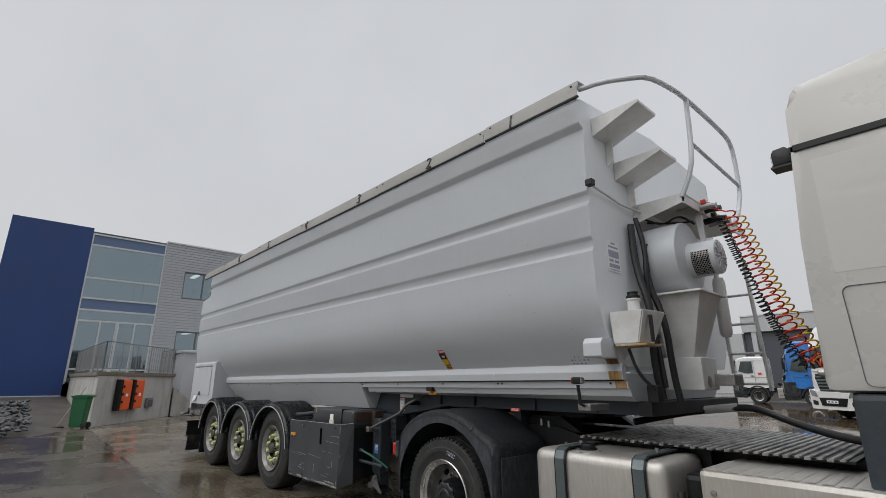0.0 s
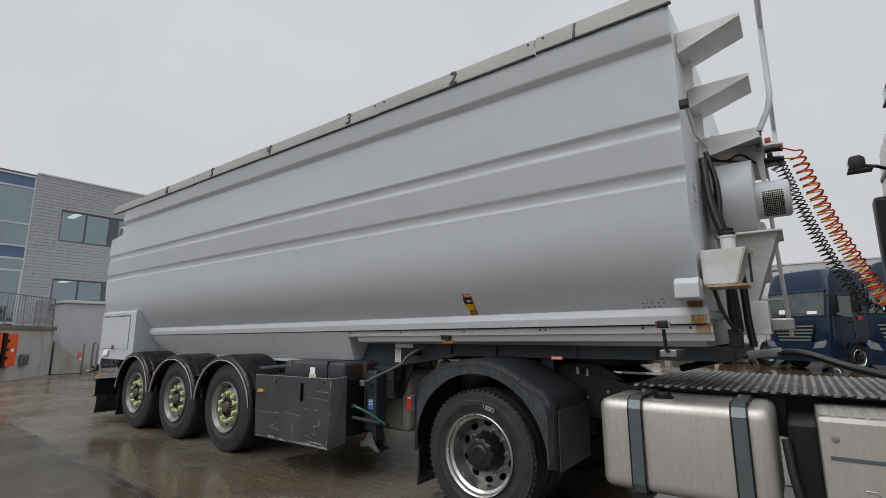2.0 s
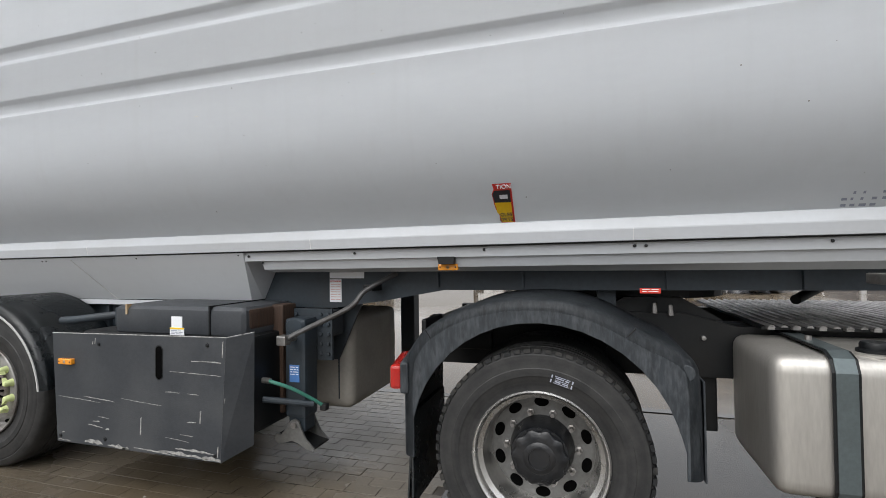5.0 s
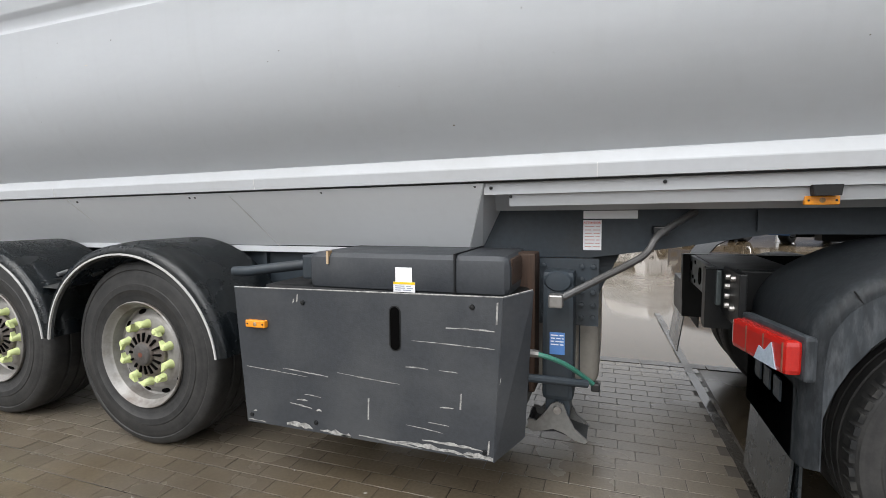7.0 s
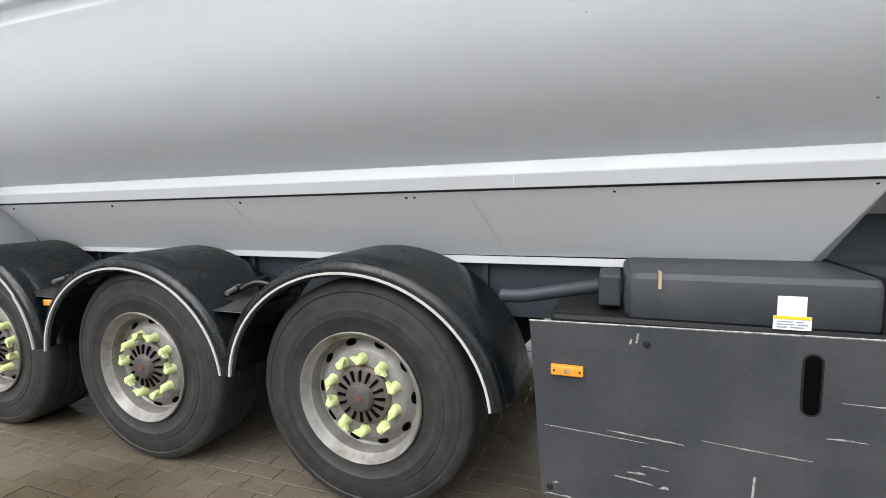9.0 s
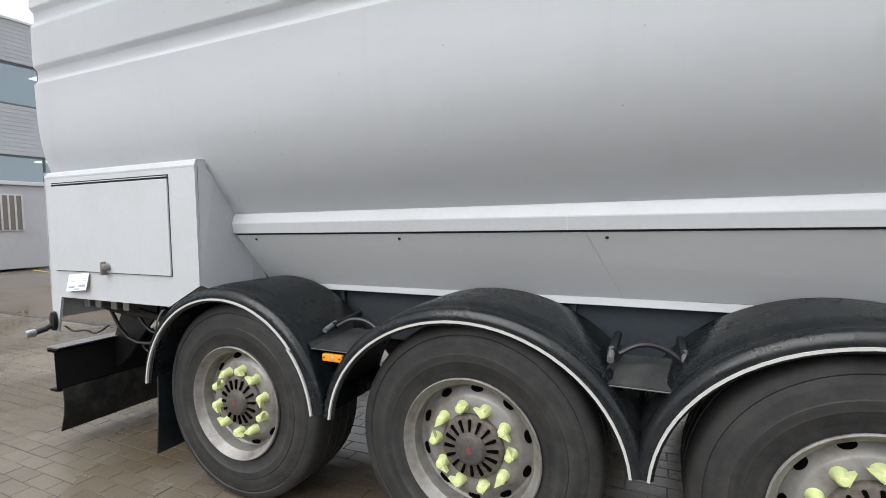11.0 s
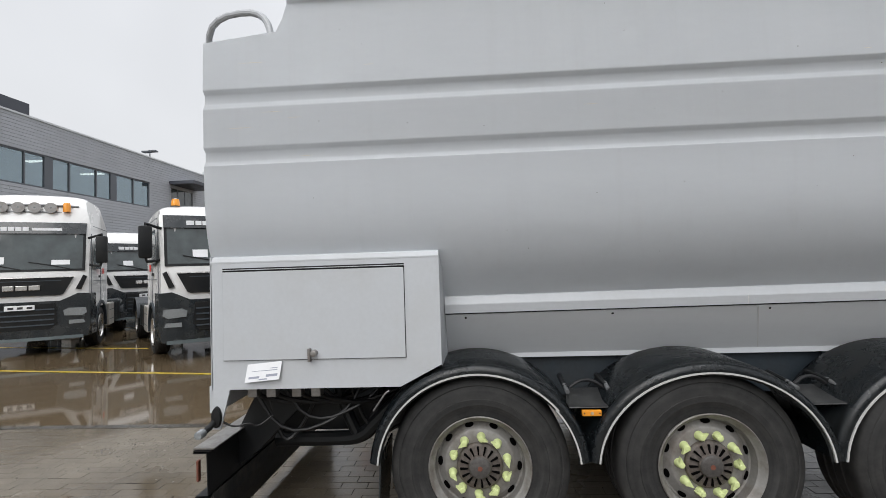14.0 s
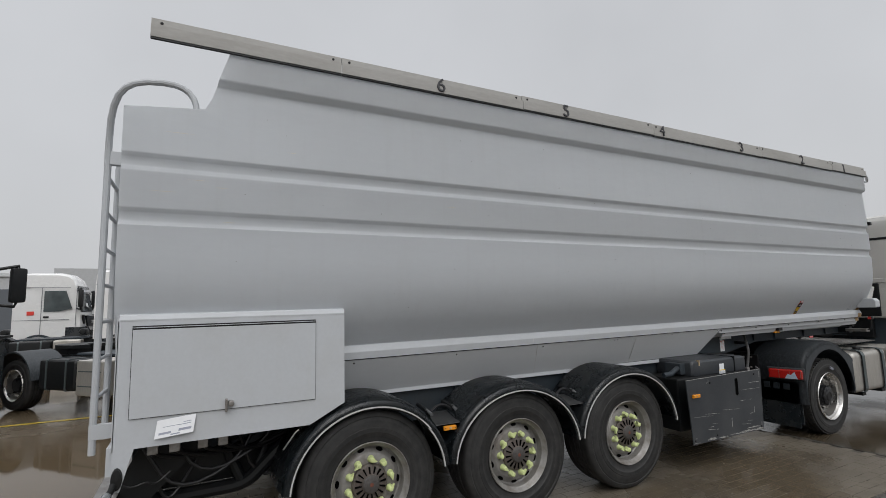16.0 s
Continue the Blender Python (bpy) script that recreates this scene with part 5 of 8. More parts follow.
part("lamp_base", lathe([(0.0, -0.075), (0.045, -0.07), (0.05, -0.05)], 16, m=Matrix.Translation((-2.868, 0, 0.845)) @ Matrix.Diagonal((0.6, 1, 1.3, 1))), BLACK, trailer)
part("marker_lamp", lathe([(0.0, -0.205), (0.022, -0.20), (0.026, -0.18), (0.026, -0.15)], 14, m=Matrix.Translation((-2.90, 0, 0.785))), LAMPGLASS, trailer, "clear end-outline lamp", smooth=True)
for x in (-2.70, -2.58, -2.42, -2.30):
    part("valve", box(x - 0.03, x + 0.03, 0.05, 0.12, 0.93, 1.0, 0.006), STEEL, trailer)
    part("air_line", tube([(x, 0.1, 0.95), (x + 0.03, 0.2, 0.88), (x + 0.25, 0.35, 0.80), (x + 0.5, 0.5, 0.86), (x + 0.75, 0.55, 1.0)], 0.014, 8, smooth_path=2), HOSE_K, trailer, smooth=True)
part("air_tank", lathe([(0.0, 0.6), (0.12, 0.62), (0.13, 0.7), (0.13, 1.6), (0.12, 1.68), (0.0, 1.7)], 24, m=Matrix.Translation((-2.3, 0, 0.86))), BLACK, trailer, smooth=True)
part("support_arm", tube([(-2.75, 0.55, 0.50), (-2.35, 0.50, 0.52), (-2.12, 0.46, 0.54), (-2.0, 0.44, 0.66), (-1.86, 0.42, 0.80), (-1.70, 0.40, 0.86)], 0.05, 10, smooth_path=2), BLACK, trailer, smooth=True)
part("support_arm", tube([(-2.30, 0.48, 0.98), (-2.24, 0.47, 0.75), (-2.14, 0.46, 0.54)], 0.04, 10, smooth_path=2), BLACK, trailer, smooth=True)
part("support_arm", tube([(-1.95, 0.44, 1.0), (-1.98, 0.45, 0.80), (-2.08, 0.46, 0.58)], 0.028, 10, smooth_path=2), BLACK, trailer, smooth=True)
part("brake_chamber", lathe([(0.0, 0.22), (0.075, 0.23), (0.085, 0.27), (0.085, 0.36), (0.06, 0.40), (0.0, 0.41)], 20, m=Matrix.Translation((-1.80, 0, 0.78))), BLACK, trailer, smooth=True)
for k, (xa, za, xb, zb) in enumerate([(-2.78, 0.98, -2.2, 0.72), (-2.6, 0.97, -2.05, 0.80), (-2.4, 0.98, -1.75, 0.92), (-2.72, 0.86, -2.5, 0.66), (-2.2, 0.98, -1.72, 0.70)]):
    part("air_line", tube([(xa, 0.20 + 0.05 * k, za), ((xa * 2 + xb) / 3, 0.24 + 0.05 * k, min(za, zb) - 0.10 - 0.02 * k), (xb, 0.34 + 0.03 * k, zb), (xb + 0.15, 0.4, 1.0)], 0.012, 7, smooth_path=2), HOSE_K, trailer, smooth=True)
part("lamp_cable", tube([(-2.86, 0.0, 0.80), (-2.80, 0.02, 0.76), (-2.72, 0.05, 0.78), (-2.68, 0.08, 0.74), (-2.60, 0.12, 0.80)], 0.006, 6, smooth_path=2), HOSE_K, trailer)
part("frame_web", box(-2.80, -1.70, 0.60, 0.62, 0.55, 1.0), BLACK, trailer)
for y0 in (0.35, 1.9):
    part("bumper_bracket", prism([(-2.95, 0.62), (-2.95, 0.40), (-2.80, 0.50), (-2.45, 0.85), (-2.45, 1.0), (-2.75, 1.0)], "y", y0, y0 + 0.02), BLACK, trailer)
part("mud_flap", sheet([(-1.895, 0.60), (-1.905, 0.40), (-1.93, 0.14)], "y", -0.045, 0.36, 0.008), PLASTIC, trailer, "black rubber mud flap")
part("hook_wire", tube([(-1.93, -0.02, 0.86), (-1.88, -0.03, 0.93), (-1.85, -0.03, 0.97), (-1.83, -0.03, 0.98)], 0.006, 6, smooth_path=1), STEEL, trailer)

# ---- front of the trailer: steps, rail, blower ----
for y0, y1, zt in [(0.10, 0.40, 3.478), (0.40, 0.70, 3.185)]:
    st = prism([(XF, zt), (6.985, zt), (6.985, zt - 0.022), (XF, zt - 0.155)], "y", y0, y1)
    part("step", st, GRIMY, trailer, "white sheet-steel step")
    part("step_bracket", prism([(XF, zt - 0.10), (6.66, zt - 0.13), (6.66, zt - 0.33), (XF, zt - 0.36)], "y", y0 + 0.19, y0 + 0.20), GRIMY, trailer)
plat = part("platform", prism([(XF, 2.872), (7.01, 2.872), (7.01, 2.80), (6.62, 2.715), (XF, 2.715)], "y", 0.66, 0.668), GRIMY, trailer, "white sheet-steel front platform")
part("platform_deck", box(XF, 7.01, 0.668, 2.10, 2.862, 2.87), GRIMY, plat)
part("platform_edge", box(7.0, 7.01, 0.66, 2.10, 2.79, 2.872), GRIMY, plat)
part("platform_beam", prism([(6.80, 2.86), (7.0, 2.86), (7.0, 2.55), (6.97, 2.55), (6.95, 2.74)], "y", 1.02, 1.05), GRIMY, plat)
hr = part("front_rail", tube([(6.60, -0.05, 3.68), (6.80, -0.03, 3.66), (6.98, 0.02, 3.62), (7.09, 0.07, 3.60), (7.09, 0.40, 3.68), (7.09, 0.73, 3.73), (7.09, 1.30, 3.735), (7.09, 1.70, 3.725), (7.09, 1.82, 3.69), (7.09, 1.885, 3.58), (7.09, 1.885, 3.21), (7.09, 1.80, 3.05), (7.09, 1.63, 2.85), (7.05, 1.61, 2.80)], 0.020, 10, smooth_path=1), WHITE2, trailer, "white tubular guard rail", smooth=True)
part("rail_post", tube([(7.09, 0.80, 3.73), (7.09, 0.77, 3.31), (7.09, 0.69, 3.05), (7.00, 0.665, 2.84)], 0.020, 10, smooth_path=1), WHITE2, hr, smooth=True)
part("mid_rail", tube([(7.09, 0.77, 3.31), (7.09, 1.885, 3.25)], 0.016, 10), WHITE2, hr, smooth=True)
part("rear_post", tube([(6.68, 1.5, 2.87), (6.70, 1.45, 3.08), (6.62, 1.40, 3.15)], 0.018, 10, smooth_path=1), WHITE2, hr, smooth=True)
part("lamp_block", box(6.605, 6.66, -0.085, -0.03, 2.845, 2.895, 0.006), BLACK, trailer, "small black marker lamp")
part("brace_rod", tube([(6.64, -0.04, 2.85), (6.62, 0.40, 2.82), (6.66, 0.66, 2.80)], 0.010, 8), GRIMY, trailer)
drum = part("blower", lathe([(0.0, 6.63), (0.285, 6.63), (0.290, 6.65), (0.290, 6.915), (0.284, 6.925), (0.0, 6.93)], 48, m=Matrix.Translation((0, 0.86, 2.395)), axis="x"), WHITE2, trailer, "white round blower drum", smooth=True)
motor = part("motor_housing", lathe([(0.0, 6.92), (0.145, 6.92), (0.140, 6.935), (0.136, 7.115), (0.130, 7.13), (0.118, 7.135), (0.0, 7.12)], 40, m=Matrix.Translation((0, 0.90, 2.375)), axis="x"), WHITE2, drum, "white motor housing with mesh window", smooth=True)
for k in range(12):
    a = 2 * math.pi * k / 12
    part("rib", box(7.118, 7.14, 0.04, 0.115, -0.005, 0.005, m=Matrix.Translation((0, 0.90, 2.375)) @ Matrix.Rotation(a, 4, "X")), WHITE2, drum)
mw, gm = bmesh.new(), bmesh.new()
def round_patch(bm, x0, x1, a0, a1, r, n, thick):
    """A patch on the motor's round flank, between two angles."""
    for i in range(n):
        q = [radians(a0 + (a1 - a0) * (i + d) / n) for d in (0, 1)]
        ring = [(rr * math.cos(t), rr * math.sin(t)) for t, rr in ((q[0], r), (q[1], r), (q[1], r + thick), (q[0], r + thick))]
        prism([(0.90 + c, 2.375 + d) for c, d in ring], "x", x0, x1, 0.0, bm)
round_patch(mw, 6.965, 7.095, 165, 250, 0.1385, 10, 0.002)
# Black patch stands in for the shade behind the mesh.
part("mesh_window", mw, VOID, drum, "black patch standing in for the shade behind wire mesh")
for k in range(12):
    round_patch(gm, 6.966 + 0.0112 * k, 6.9685 + 0.0112 * k, 165, 250, 0.1425, 8, 0.002)
for k in range(15):
    a = 165 + 85 * k / 14
    round_patch(gm, 6.965, 7.095, a - 0.6, a + 0.6, 0.1425, 1, 0.002)
part("mesh_grille", gm, STEEL, drum, "steel wire mesh")
part("blower_flange", box(6.66, 7.06, 0.60, 1.12, 2.085, 2.10, 0.003), GRIMY, trailer)
duct = bmesh.new()
lo = [duct.verts.new(p) for p in [(6.66, 0.66, 2.085), (7.03, 0.66, 2.085), (7.03, 1.08, 2.085), (6.66, 1.08, 2.085)]]
hi = [duct.verts.new(p) for p in [(6.66, 0.84, 1.62), (6.86, 0.84, 1.62), (6.86, 1.06, 1.62), (6.66, 1.06, 1.62)]]
for i in range(4):
    duct.faces.new((lo[i], lo[(i + 1) % 4], hi[(i + 1) % 4], hi[i]))
duct.faces.new(lo[::-1]), duct.faces.new(hi)
part("blower_duct", duct, GRIMY, trailer, "tapered white sheet duct")
part("duct_foot", box(6.64, 6.92, 0.80, 1.10, 1.38, 1.62, 0.008), GRIMY, trailer)
part("filter_can", lathe([(0.0, 1.80), (0.034, 1.81), (0.048, 1.84), (0.050, 1.88), (0.050, 2.28), (0.04, 2.32), (0.0, 2.33)], 20, m=Matrix.Translation((6.90, 1.50, 0)), axis="z"), GRIMY, trailer, "stained white filter can", smooth=True)
fb = bmesh.new()
t4 = [fb.verts.new(p) for p in [(6.62, 0.06, 1.915), (6.87, 0.06, 1.915), (6.90, 0.34, 1.915), (6.62, 0.34, 1.915)]]
b4 = [fb.verts.new(p) for p in [(6.62, 0.09, 1.69), (6.80, 0.09, 1.69), (6.80, 0.32, 1.69), (6.62, 0.32, 1.69)]]
for i in range(4):
    fb.faces.new((t4[i], t4[(i + 1) % 4], b4[(i + 1) % 4], b4[i]))
fb.faces.new(t4[::-1]), fb.faces.new(b4)
bmesh.ops.bevel(fb, geom=fb.edges[:], offset=0.008, segments=2, affect="EDGES")
fill = part("filler_box", fb, GRIMY, trailer, "white filler box with black cap and rust stains")
part("filler_neck", lathe([(0.042, 1.91), (0.042, 1.985), (0.05, 1.99), (0.05, 2.0), (0.04, 2.0)], 20, m=Matrix.Translation((6.775, 0.13, 0)), axis="z"), GRIMY, fill, smooth=True)
part("filler_cap", lathe([(0.046, 2.0), (0.046, 2.02), (0.036, 2.025), (0.034, 2.035), (0.038, 2.04), (0.038, 2.048), (0.0, 2.05)], 16, m=Matrix.Translation((6.775, 0.13, 0)), axis="z"), BLACK, fill, smooth=True)
part("rust_run", box(6.63, 6.86, 0.085, 0.33, 1.678, 1.692, 0.003), RUSTSTAIN, fill, "orange rust run")
part("box_hinge", box(6.872, 6.885, 0.12, 0.16, 1.70, 1.88, 0.003), BLACK, fill)
ws = prism([(-0.075, 1.612), (-0.075, 1.70), (-0.045, 1.735), (0.12, 1.735), (0.16, 1.60), (-0.06, 1.60)], "x", 6.475, 6.615, 0.006)
part("lamp_cover", ws, WHITE2, trailer, "white box-shaped lamp cover")
curved(6.50, 6.59, 1.515, 1.60, 0.003, RUSTSTAIN, "rust_stain")
part("rust_run", lift(prism([(0.2235, 1.402), (0.1745, 1.406), (0.1645, 1.458), (0.1685, 1.469), (0.2045, 1.513), (0.22, 1.513)], "x", 6.515, 6.615)), RUSTSTAIN, trailer, "orange rust run down the sill")
part("rust_run", lift(prism([(0.233, 1.345), (0.220, 1.345), (0.212, 1.398), (0.233, 1.398)], "x", 6.535, 6.62)), RUSTSTAIN, trailer)
curved(6.42, 6.46, 1.53, 1.545, 0.003, GREYINK, "stencil", 2)
for k in range(4):
    for j in range(5):
        if rnd.random() < 0.75:
            x = 6.215 + 0.034 * j + rnd.uniform(-0.004, 0.004)
            z = 1.545 + 0.024 * k
            if on_tank(z) is not None:
                curved(x, x + rnd.uniform(0.008, 0.024), z, z + 0.010, 0.002, GREYINK, "stencil", 2)
stk = part("stalk_lamp", tube([(6.39, 0.06, 1.27), (6.39, -0.02, 1.29), (6.385, -0.03, 1.42)], 0.012, 8), BLACK, trailer, "red and white marker lamp on a stalk", smooth=True)
part("lamp_head", box(6.35, 6.42, -0.055, -0.005, 1.425, 1.475, 0.012), BLACK, stk)
part("red_lens", box(6.342, 6.352, -0.05, -0.01, 1.43, 1.47, 0.003), RED, stk)
part("white_lens", box(6.418, 6.428, -0.05, -0.01, 1.43, 1.47, 0.003), LAMPGLASS, stk)
part("stalk_foot", box(6.34, 6.44, 0.02, 0.28, 1.245, 1.29, 0.006), STEEL, stk)
sign = part("data_plate", box(XF - 0.003, XF + 0.001, 0.16, 0.34, 2.24, 2.48), PAPER, trailer, "white data plate with grey-blue writing")
sb = bmesh.new()
for z0, z1, y0, y1 in [(2.455, 2.470, 0.22, 0.28), (2.425, 2.440, 0.18, 0.32), (2.35, 2.405, 0.175, 0.325), (2.315, 2.335, 0.18, 0.24), (2.315, 2.335, 0.26, 0.32), (2.27, 2.30, 0.175, 0.325), (2.25, 2.258, 0.18, 0.32)]:
    box(XF + 0.001, XF + 0.0018, y0, y1, z0, z1, bm=sb)
part("lettering", sb, GREYINK, sign)
# black hoses and pipework round the blower
for pts, r in [([(6.66, 0.55, 2.72), (6.72, 0.54, 2.45), (6.70, 0.52, 2.1), (6.74, 0.50, 1.75), (6.76, 0.52, 1.40)], 0.020), ([(6.64, 0.50, 2.66), (6.66, 0.46, 2.3), (6.76, 0.44, 1.95), (6.72, 0.46, 1.6), (6.74, 0.5, 1.32)], 0.028),
               ([(6.70, 0.60, 2.5), (6.69, 0.56, 2.2), (6.80, 0.55, 1.9), (6.80, 0.58, 1.5), (6.82, 0.60, 1.30)], 0.024), ([(6.66, 0.22, 1.67), (6.70, 0.24, 1.5), (6.76, 0.35, 1.38)], 0.012),
               ([(6.62, 0.75, 2.78), (6.75, 0.85, 2.70), (6.85, 0.95, 2.80), (6.95, 1.0, 2.70)], 0.009), ([(6.62, 0.85, 2.76), (6.80, 0.90, 2.72), (6.9, 1.1, 2.76)], 0.009)]:
    part("black_hose", tube(pts, r, 10, smooth_path=2), HOSE_K, trailer, smooth=True)
part("valve_block", box(6.88, 7.06, 1.02, 1.22, 1.41, 1.50, 0.012), STEEL, trailer, "dull steel valve block")
part("valve_body", lathe([(0.0, 6.80), (0.06, 6.81), (0.06, 6.9), (0.045, 6.92), (0.0, 6.93)], 16, m=Matrix.Translation((0, 0.92, 1.44)), axis="x"), STEEL, trailer, smooth=True)
part("front_cross_beam", box(6.62, 6.72, 0.35, 2.10, 1.205, 1.30, 0.006), BLACK, trailer)
part("hose_clamp_block", box(6.7, 6.78, 0.34, 0.42, 1.30, 1.42, 0.01), BLACK, trailer)
fl = part("front_ladder", tube([(6.98, 2.02, 2.50), (7.02, 2.05, 1.36)], 0.018, 8), GRIMY, trailer, "white tubular front ladder", smooth=True)
part("stile", tube([(6.72, 2.02, 2.50), (6.74, 2.05, 1.36)], 0.018, 8), GRIMY, fl)
for k in range(4):
    part("rung", tube([(6.72, 2.03, 1.42 + 0.27 * k), (7.0, 2.03, 1.42 + 0.27 * k)], 0.012, 8), GRIMY, fl)
# couplings on the platform edge
for k, (mat, y) in enumerate([(HOSE_R, 1.00), (HOSE_Y, 1.30), (HOSE_K, 1.10), (HOSE_K, 1.20)]):
    c = part("air_coupling", tube([(6.96, y, 2.82 - 0.06 * (k % 2)), (7.06, y, 2.83 - 0.06 * (k % 2)), (7.13, y, 2.82 - 0.06 * (k % 2))], 0.026, 10), STEEL if k < 2 else BLACK, trailer, smooth=True)
    part("coupling_cap", box(7.02, 7.06, y - 0.02, y + 0.02, 2.85 - 0.06 * (k % 2), 2.89 - 0.06 * (k % 2), 0.008), mat, c)

# specks, chips and scuffs on the tank side
rs = random.Random(23)
spk = bmesh.new()
def on_side(x, z, w, h):
    zz = max(1.51, min(3.3, z - rise(x, z)))
    y = on_tank(zz) - 0.0016
    k = (on_tank(min(zz + 0.02, 3.35)) - on_tank(zz)) / 0.02
    spk.faces.new([spk.verts.new((x + a * w, y + b * h * k, z + b * h)) for a, b in ((-1, -0.3), (0.2, -1), (1, 0.1), (0.1, 1))])
for k in range(70):
    s = rs.uniform(0.0012, 0.0038)
    on_side(rs.uniform(-2.8, 6.5), rs.uniform(1.60, 3.3), s * rs.uniform(0.8, 1.6), s)
tagged(part("paint_chip", spk, SPECK, trailer, "dark specks in the paint"), kind="stuff")
spk = bmesh.new()
for x, z, w in [(-2.62, 2.98, 0.10), (-2.50, 2.67, 0.07), (-2.36, 2.63, 0.05), (-2.70, 2.58, 0.09), (-2.3, 2.40, 0.05), (-1.9, 2.93, 0.04), (1.05, 2.11, 0.02), (0.95, 2.86, 0.03), (-0.6, 2.62, 0.05), (3.1, 2.2, 0.02), (4.2, 2.3, 0.015)]:
    on_side(x, z, w, 0.0022)
tagged(part("paint_scuff", spk, SCUFFLIGHT, trailer, "pale scuffs in the paint"), kind="stuff")


# ---- tractor unit: cab and details ----
cabp = [(7.755, 1.39), (7.775, 1.90), (7.785, 2.20), (7.805, 2.45), (7.825, 2.74), (7.838, 2.98), (7.86, 3.085), (7.91, 3.135), (8.3, 3.145), (9.3, 3.17), (9.8, 3.0), (10.1, 2.45), (10.18, 1.39)]
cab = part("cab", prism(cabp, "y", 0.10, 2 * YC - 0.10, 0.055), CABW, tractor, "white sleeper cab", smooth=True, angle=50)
part("side_fairing", box(7.855, 10.15, 0.085, 2 * YC - 0.085, 0.93, 1.385, 0.03), FRAME, tractor, "dark grey lower cab fairing")
part("roof_seam", box(7.836, 9.9, 0.088, 0.104, 2.715, 2.755, 0.004), BLACK, cab)
part("roof_seam", box(7.815, 7.86, 0.10, 2 * YC - 0.10, 2.715, 2.755, 0.004), BLACK, cab)
waves = bmesh.new()
grid = []
for i in range(13):
    x = 7.90 + 1.3 * i / 12
    fade = min(1.0, i / 3, (12 - i) / 3)
    grid.append([waves.verts.new((x, 0.0990 - 0.0007 * fade * (1 + math.cos((z - 2.05) / 0.108 * 2 * math.pi)) / 2, z)) for z in [1.996 + 0.648 * k / 48 for k in range(49)]])
for a, b in zip(grid, grid[1:]):
    for k in range(48):
        waves.faces.new((a[k], b[k], b[k + 1], a[k + 1]))
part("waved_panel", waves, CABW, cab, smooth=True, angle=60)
hatch_ring = [(x, 0.0975, z) for x, z in [(8.66, 1.42)] + [(7.925 + 0.035 * (1 - math.sin(a)), 1.42 + 0.035 * (1 - math.cos(a))) for a in [0.26 * k for k in range(7)]] + [(7.912 + 0.035 * (1 - math.cos(a)), 1.92 - 0.035 * (1 - math.sin(a))) for a in [0.26 * k for k in range(7)]] + [(8.66, 1.92)]]
part("locker_gap", tube(hatch_ring, 0.0024, 6), WINFRAME, cab, "thin dark gap round a side locker")
for y, z, dx in [(0.49, 2.85, 0.09), (1.81, 2.79, -0.01)]:
    wlamp = part("work_lamp", prism([(7.575 + dx, z - 0.06), (7.57 + dx, z + 0.03), (7.585 + dx, z + 0.055), (7.65 + dx, z + 0.06), (7.68 + dx, z + 0.03), (7.68 + dx, z - 0.05), (7.65 + dx, z - 0.06)], "y", y - 0.055, y + 0.055, 0.012), BLACK, tractor, "black boxy work lamp", smooth=True)
    part("lamp_lens", box(7.566 + dx, 7.574 + dx, y - 0.042, y + 0.042, z - 0.05, z + 0.02, 0.003), LAMPGLASS, wlamp)
    part("lamp_bracket", tube([(7.68 + dx, y, z - 0.03), (7.74, y, z - 0.05), (7.80, y + 0.02, z - 0.08), (7.86, y + 0.03, z - 0.06)], 0.014, 8), BLACK, wlamp)
    part("lamp_shelf", box(7.56 + dx, 7.72 + dx, y - 0.06, y + 0.06, z - 0.075, z - 0.062), BLACK, wlamp)
face_back = Matrix.Rotation(-math.pi / 2, 4, "Z")
digits("60", 0.17, INK, tractor, Matrix.Translation((7.808, 1.83, 2.60)) @ face_back, "speed number on the cab's back")
digits("80", 0.17, INK, tractor, Matrix.Translation((7.808, 1.30, 2.60)) @ face_back)
part("intake_duct", box(7.725, 7.845, 2.14, 2.32, 1.5, 2.56, 0.04), BLACK, tractor, "tall black air intake duct")
part("back_recess", box(7.745, 7.83, 0.35, 1.95, 1.42, 1.98, 0.02), BLACK, tractor, "dark recess with connectors")
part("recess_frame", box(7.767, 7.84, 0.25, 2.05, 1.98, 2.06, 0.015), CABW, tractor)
part("grab_handle", tube([(7.84, 1.78, 2.36), (7.78, 1.78, 2.34), (7.78, 1.62, 2.34), (7.84, 1.62, 2.36)], 0.012, 8), STEEL, tractor)
part("connector_board", box(7.66, 7.80, 0.75, 1.55, 1.46, 1.54, 0.01), BLACK, tractor)
for k in range(5):
    part("connector", lathe([(0.0, 7.60), (0.03, 7.61), (0.032, 7.68)], 12, m=Matrix.Translation((0, 0.84 + 0.14 * k, 1.50)), axis="x"), BLACK if k % 2 else STEEL, tractor)
part("radiator_side", box(7.80, 7.95, 0.5, 1.95, 1.05, 1.45, 0.02), BLACK, tractor)
for k in range(9):
    part("louvre", box(7.79, 7.80, 0.9, 1.5, 1.08 + 0.035 * k, 1.095 + 0.035 * k), FRAME, tractor)

# catwalk slats
slat = mesh_of("slat", prism([(-0.0145, 0.0), (-0.012, 0.008), (-0.007, 0.011), (0.007, 0.011), (0.012, 0.008), (0.0145, 0.0)], "y", -0.72, 0.80), SLAT)
for k in range(32):
    on_mesh("slat", slat, deck, Matrix.Translation(Vector((6.06 + 0.053 * k, 1.22 - (0.03 if k > 16 else 0.0), 1.017)) - origin_of(tractor)))
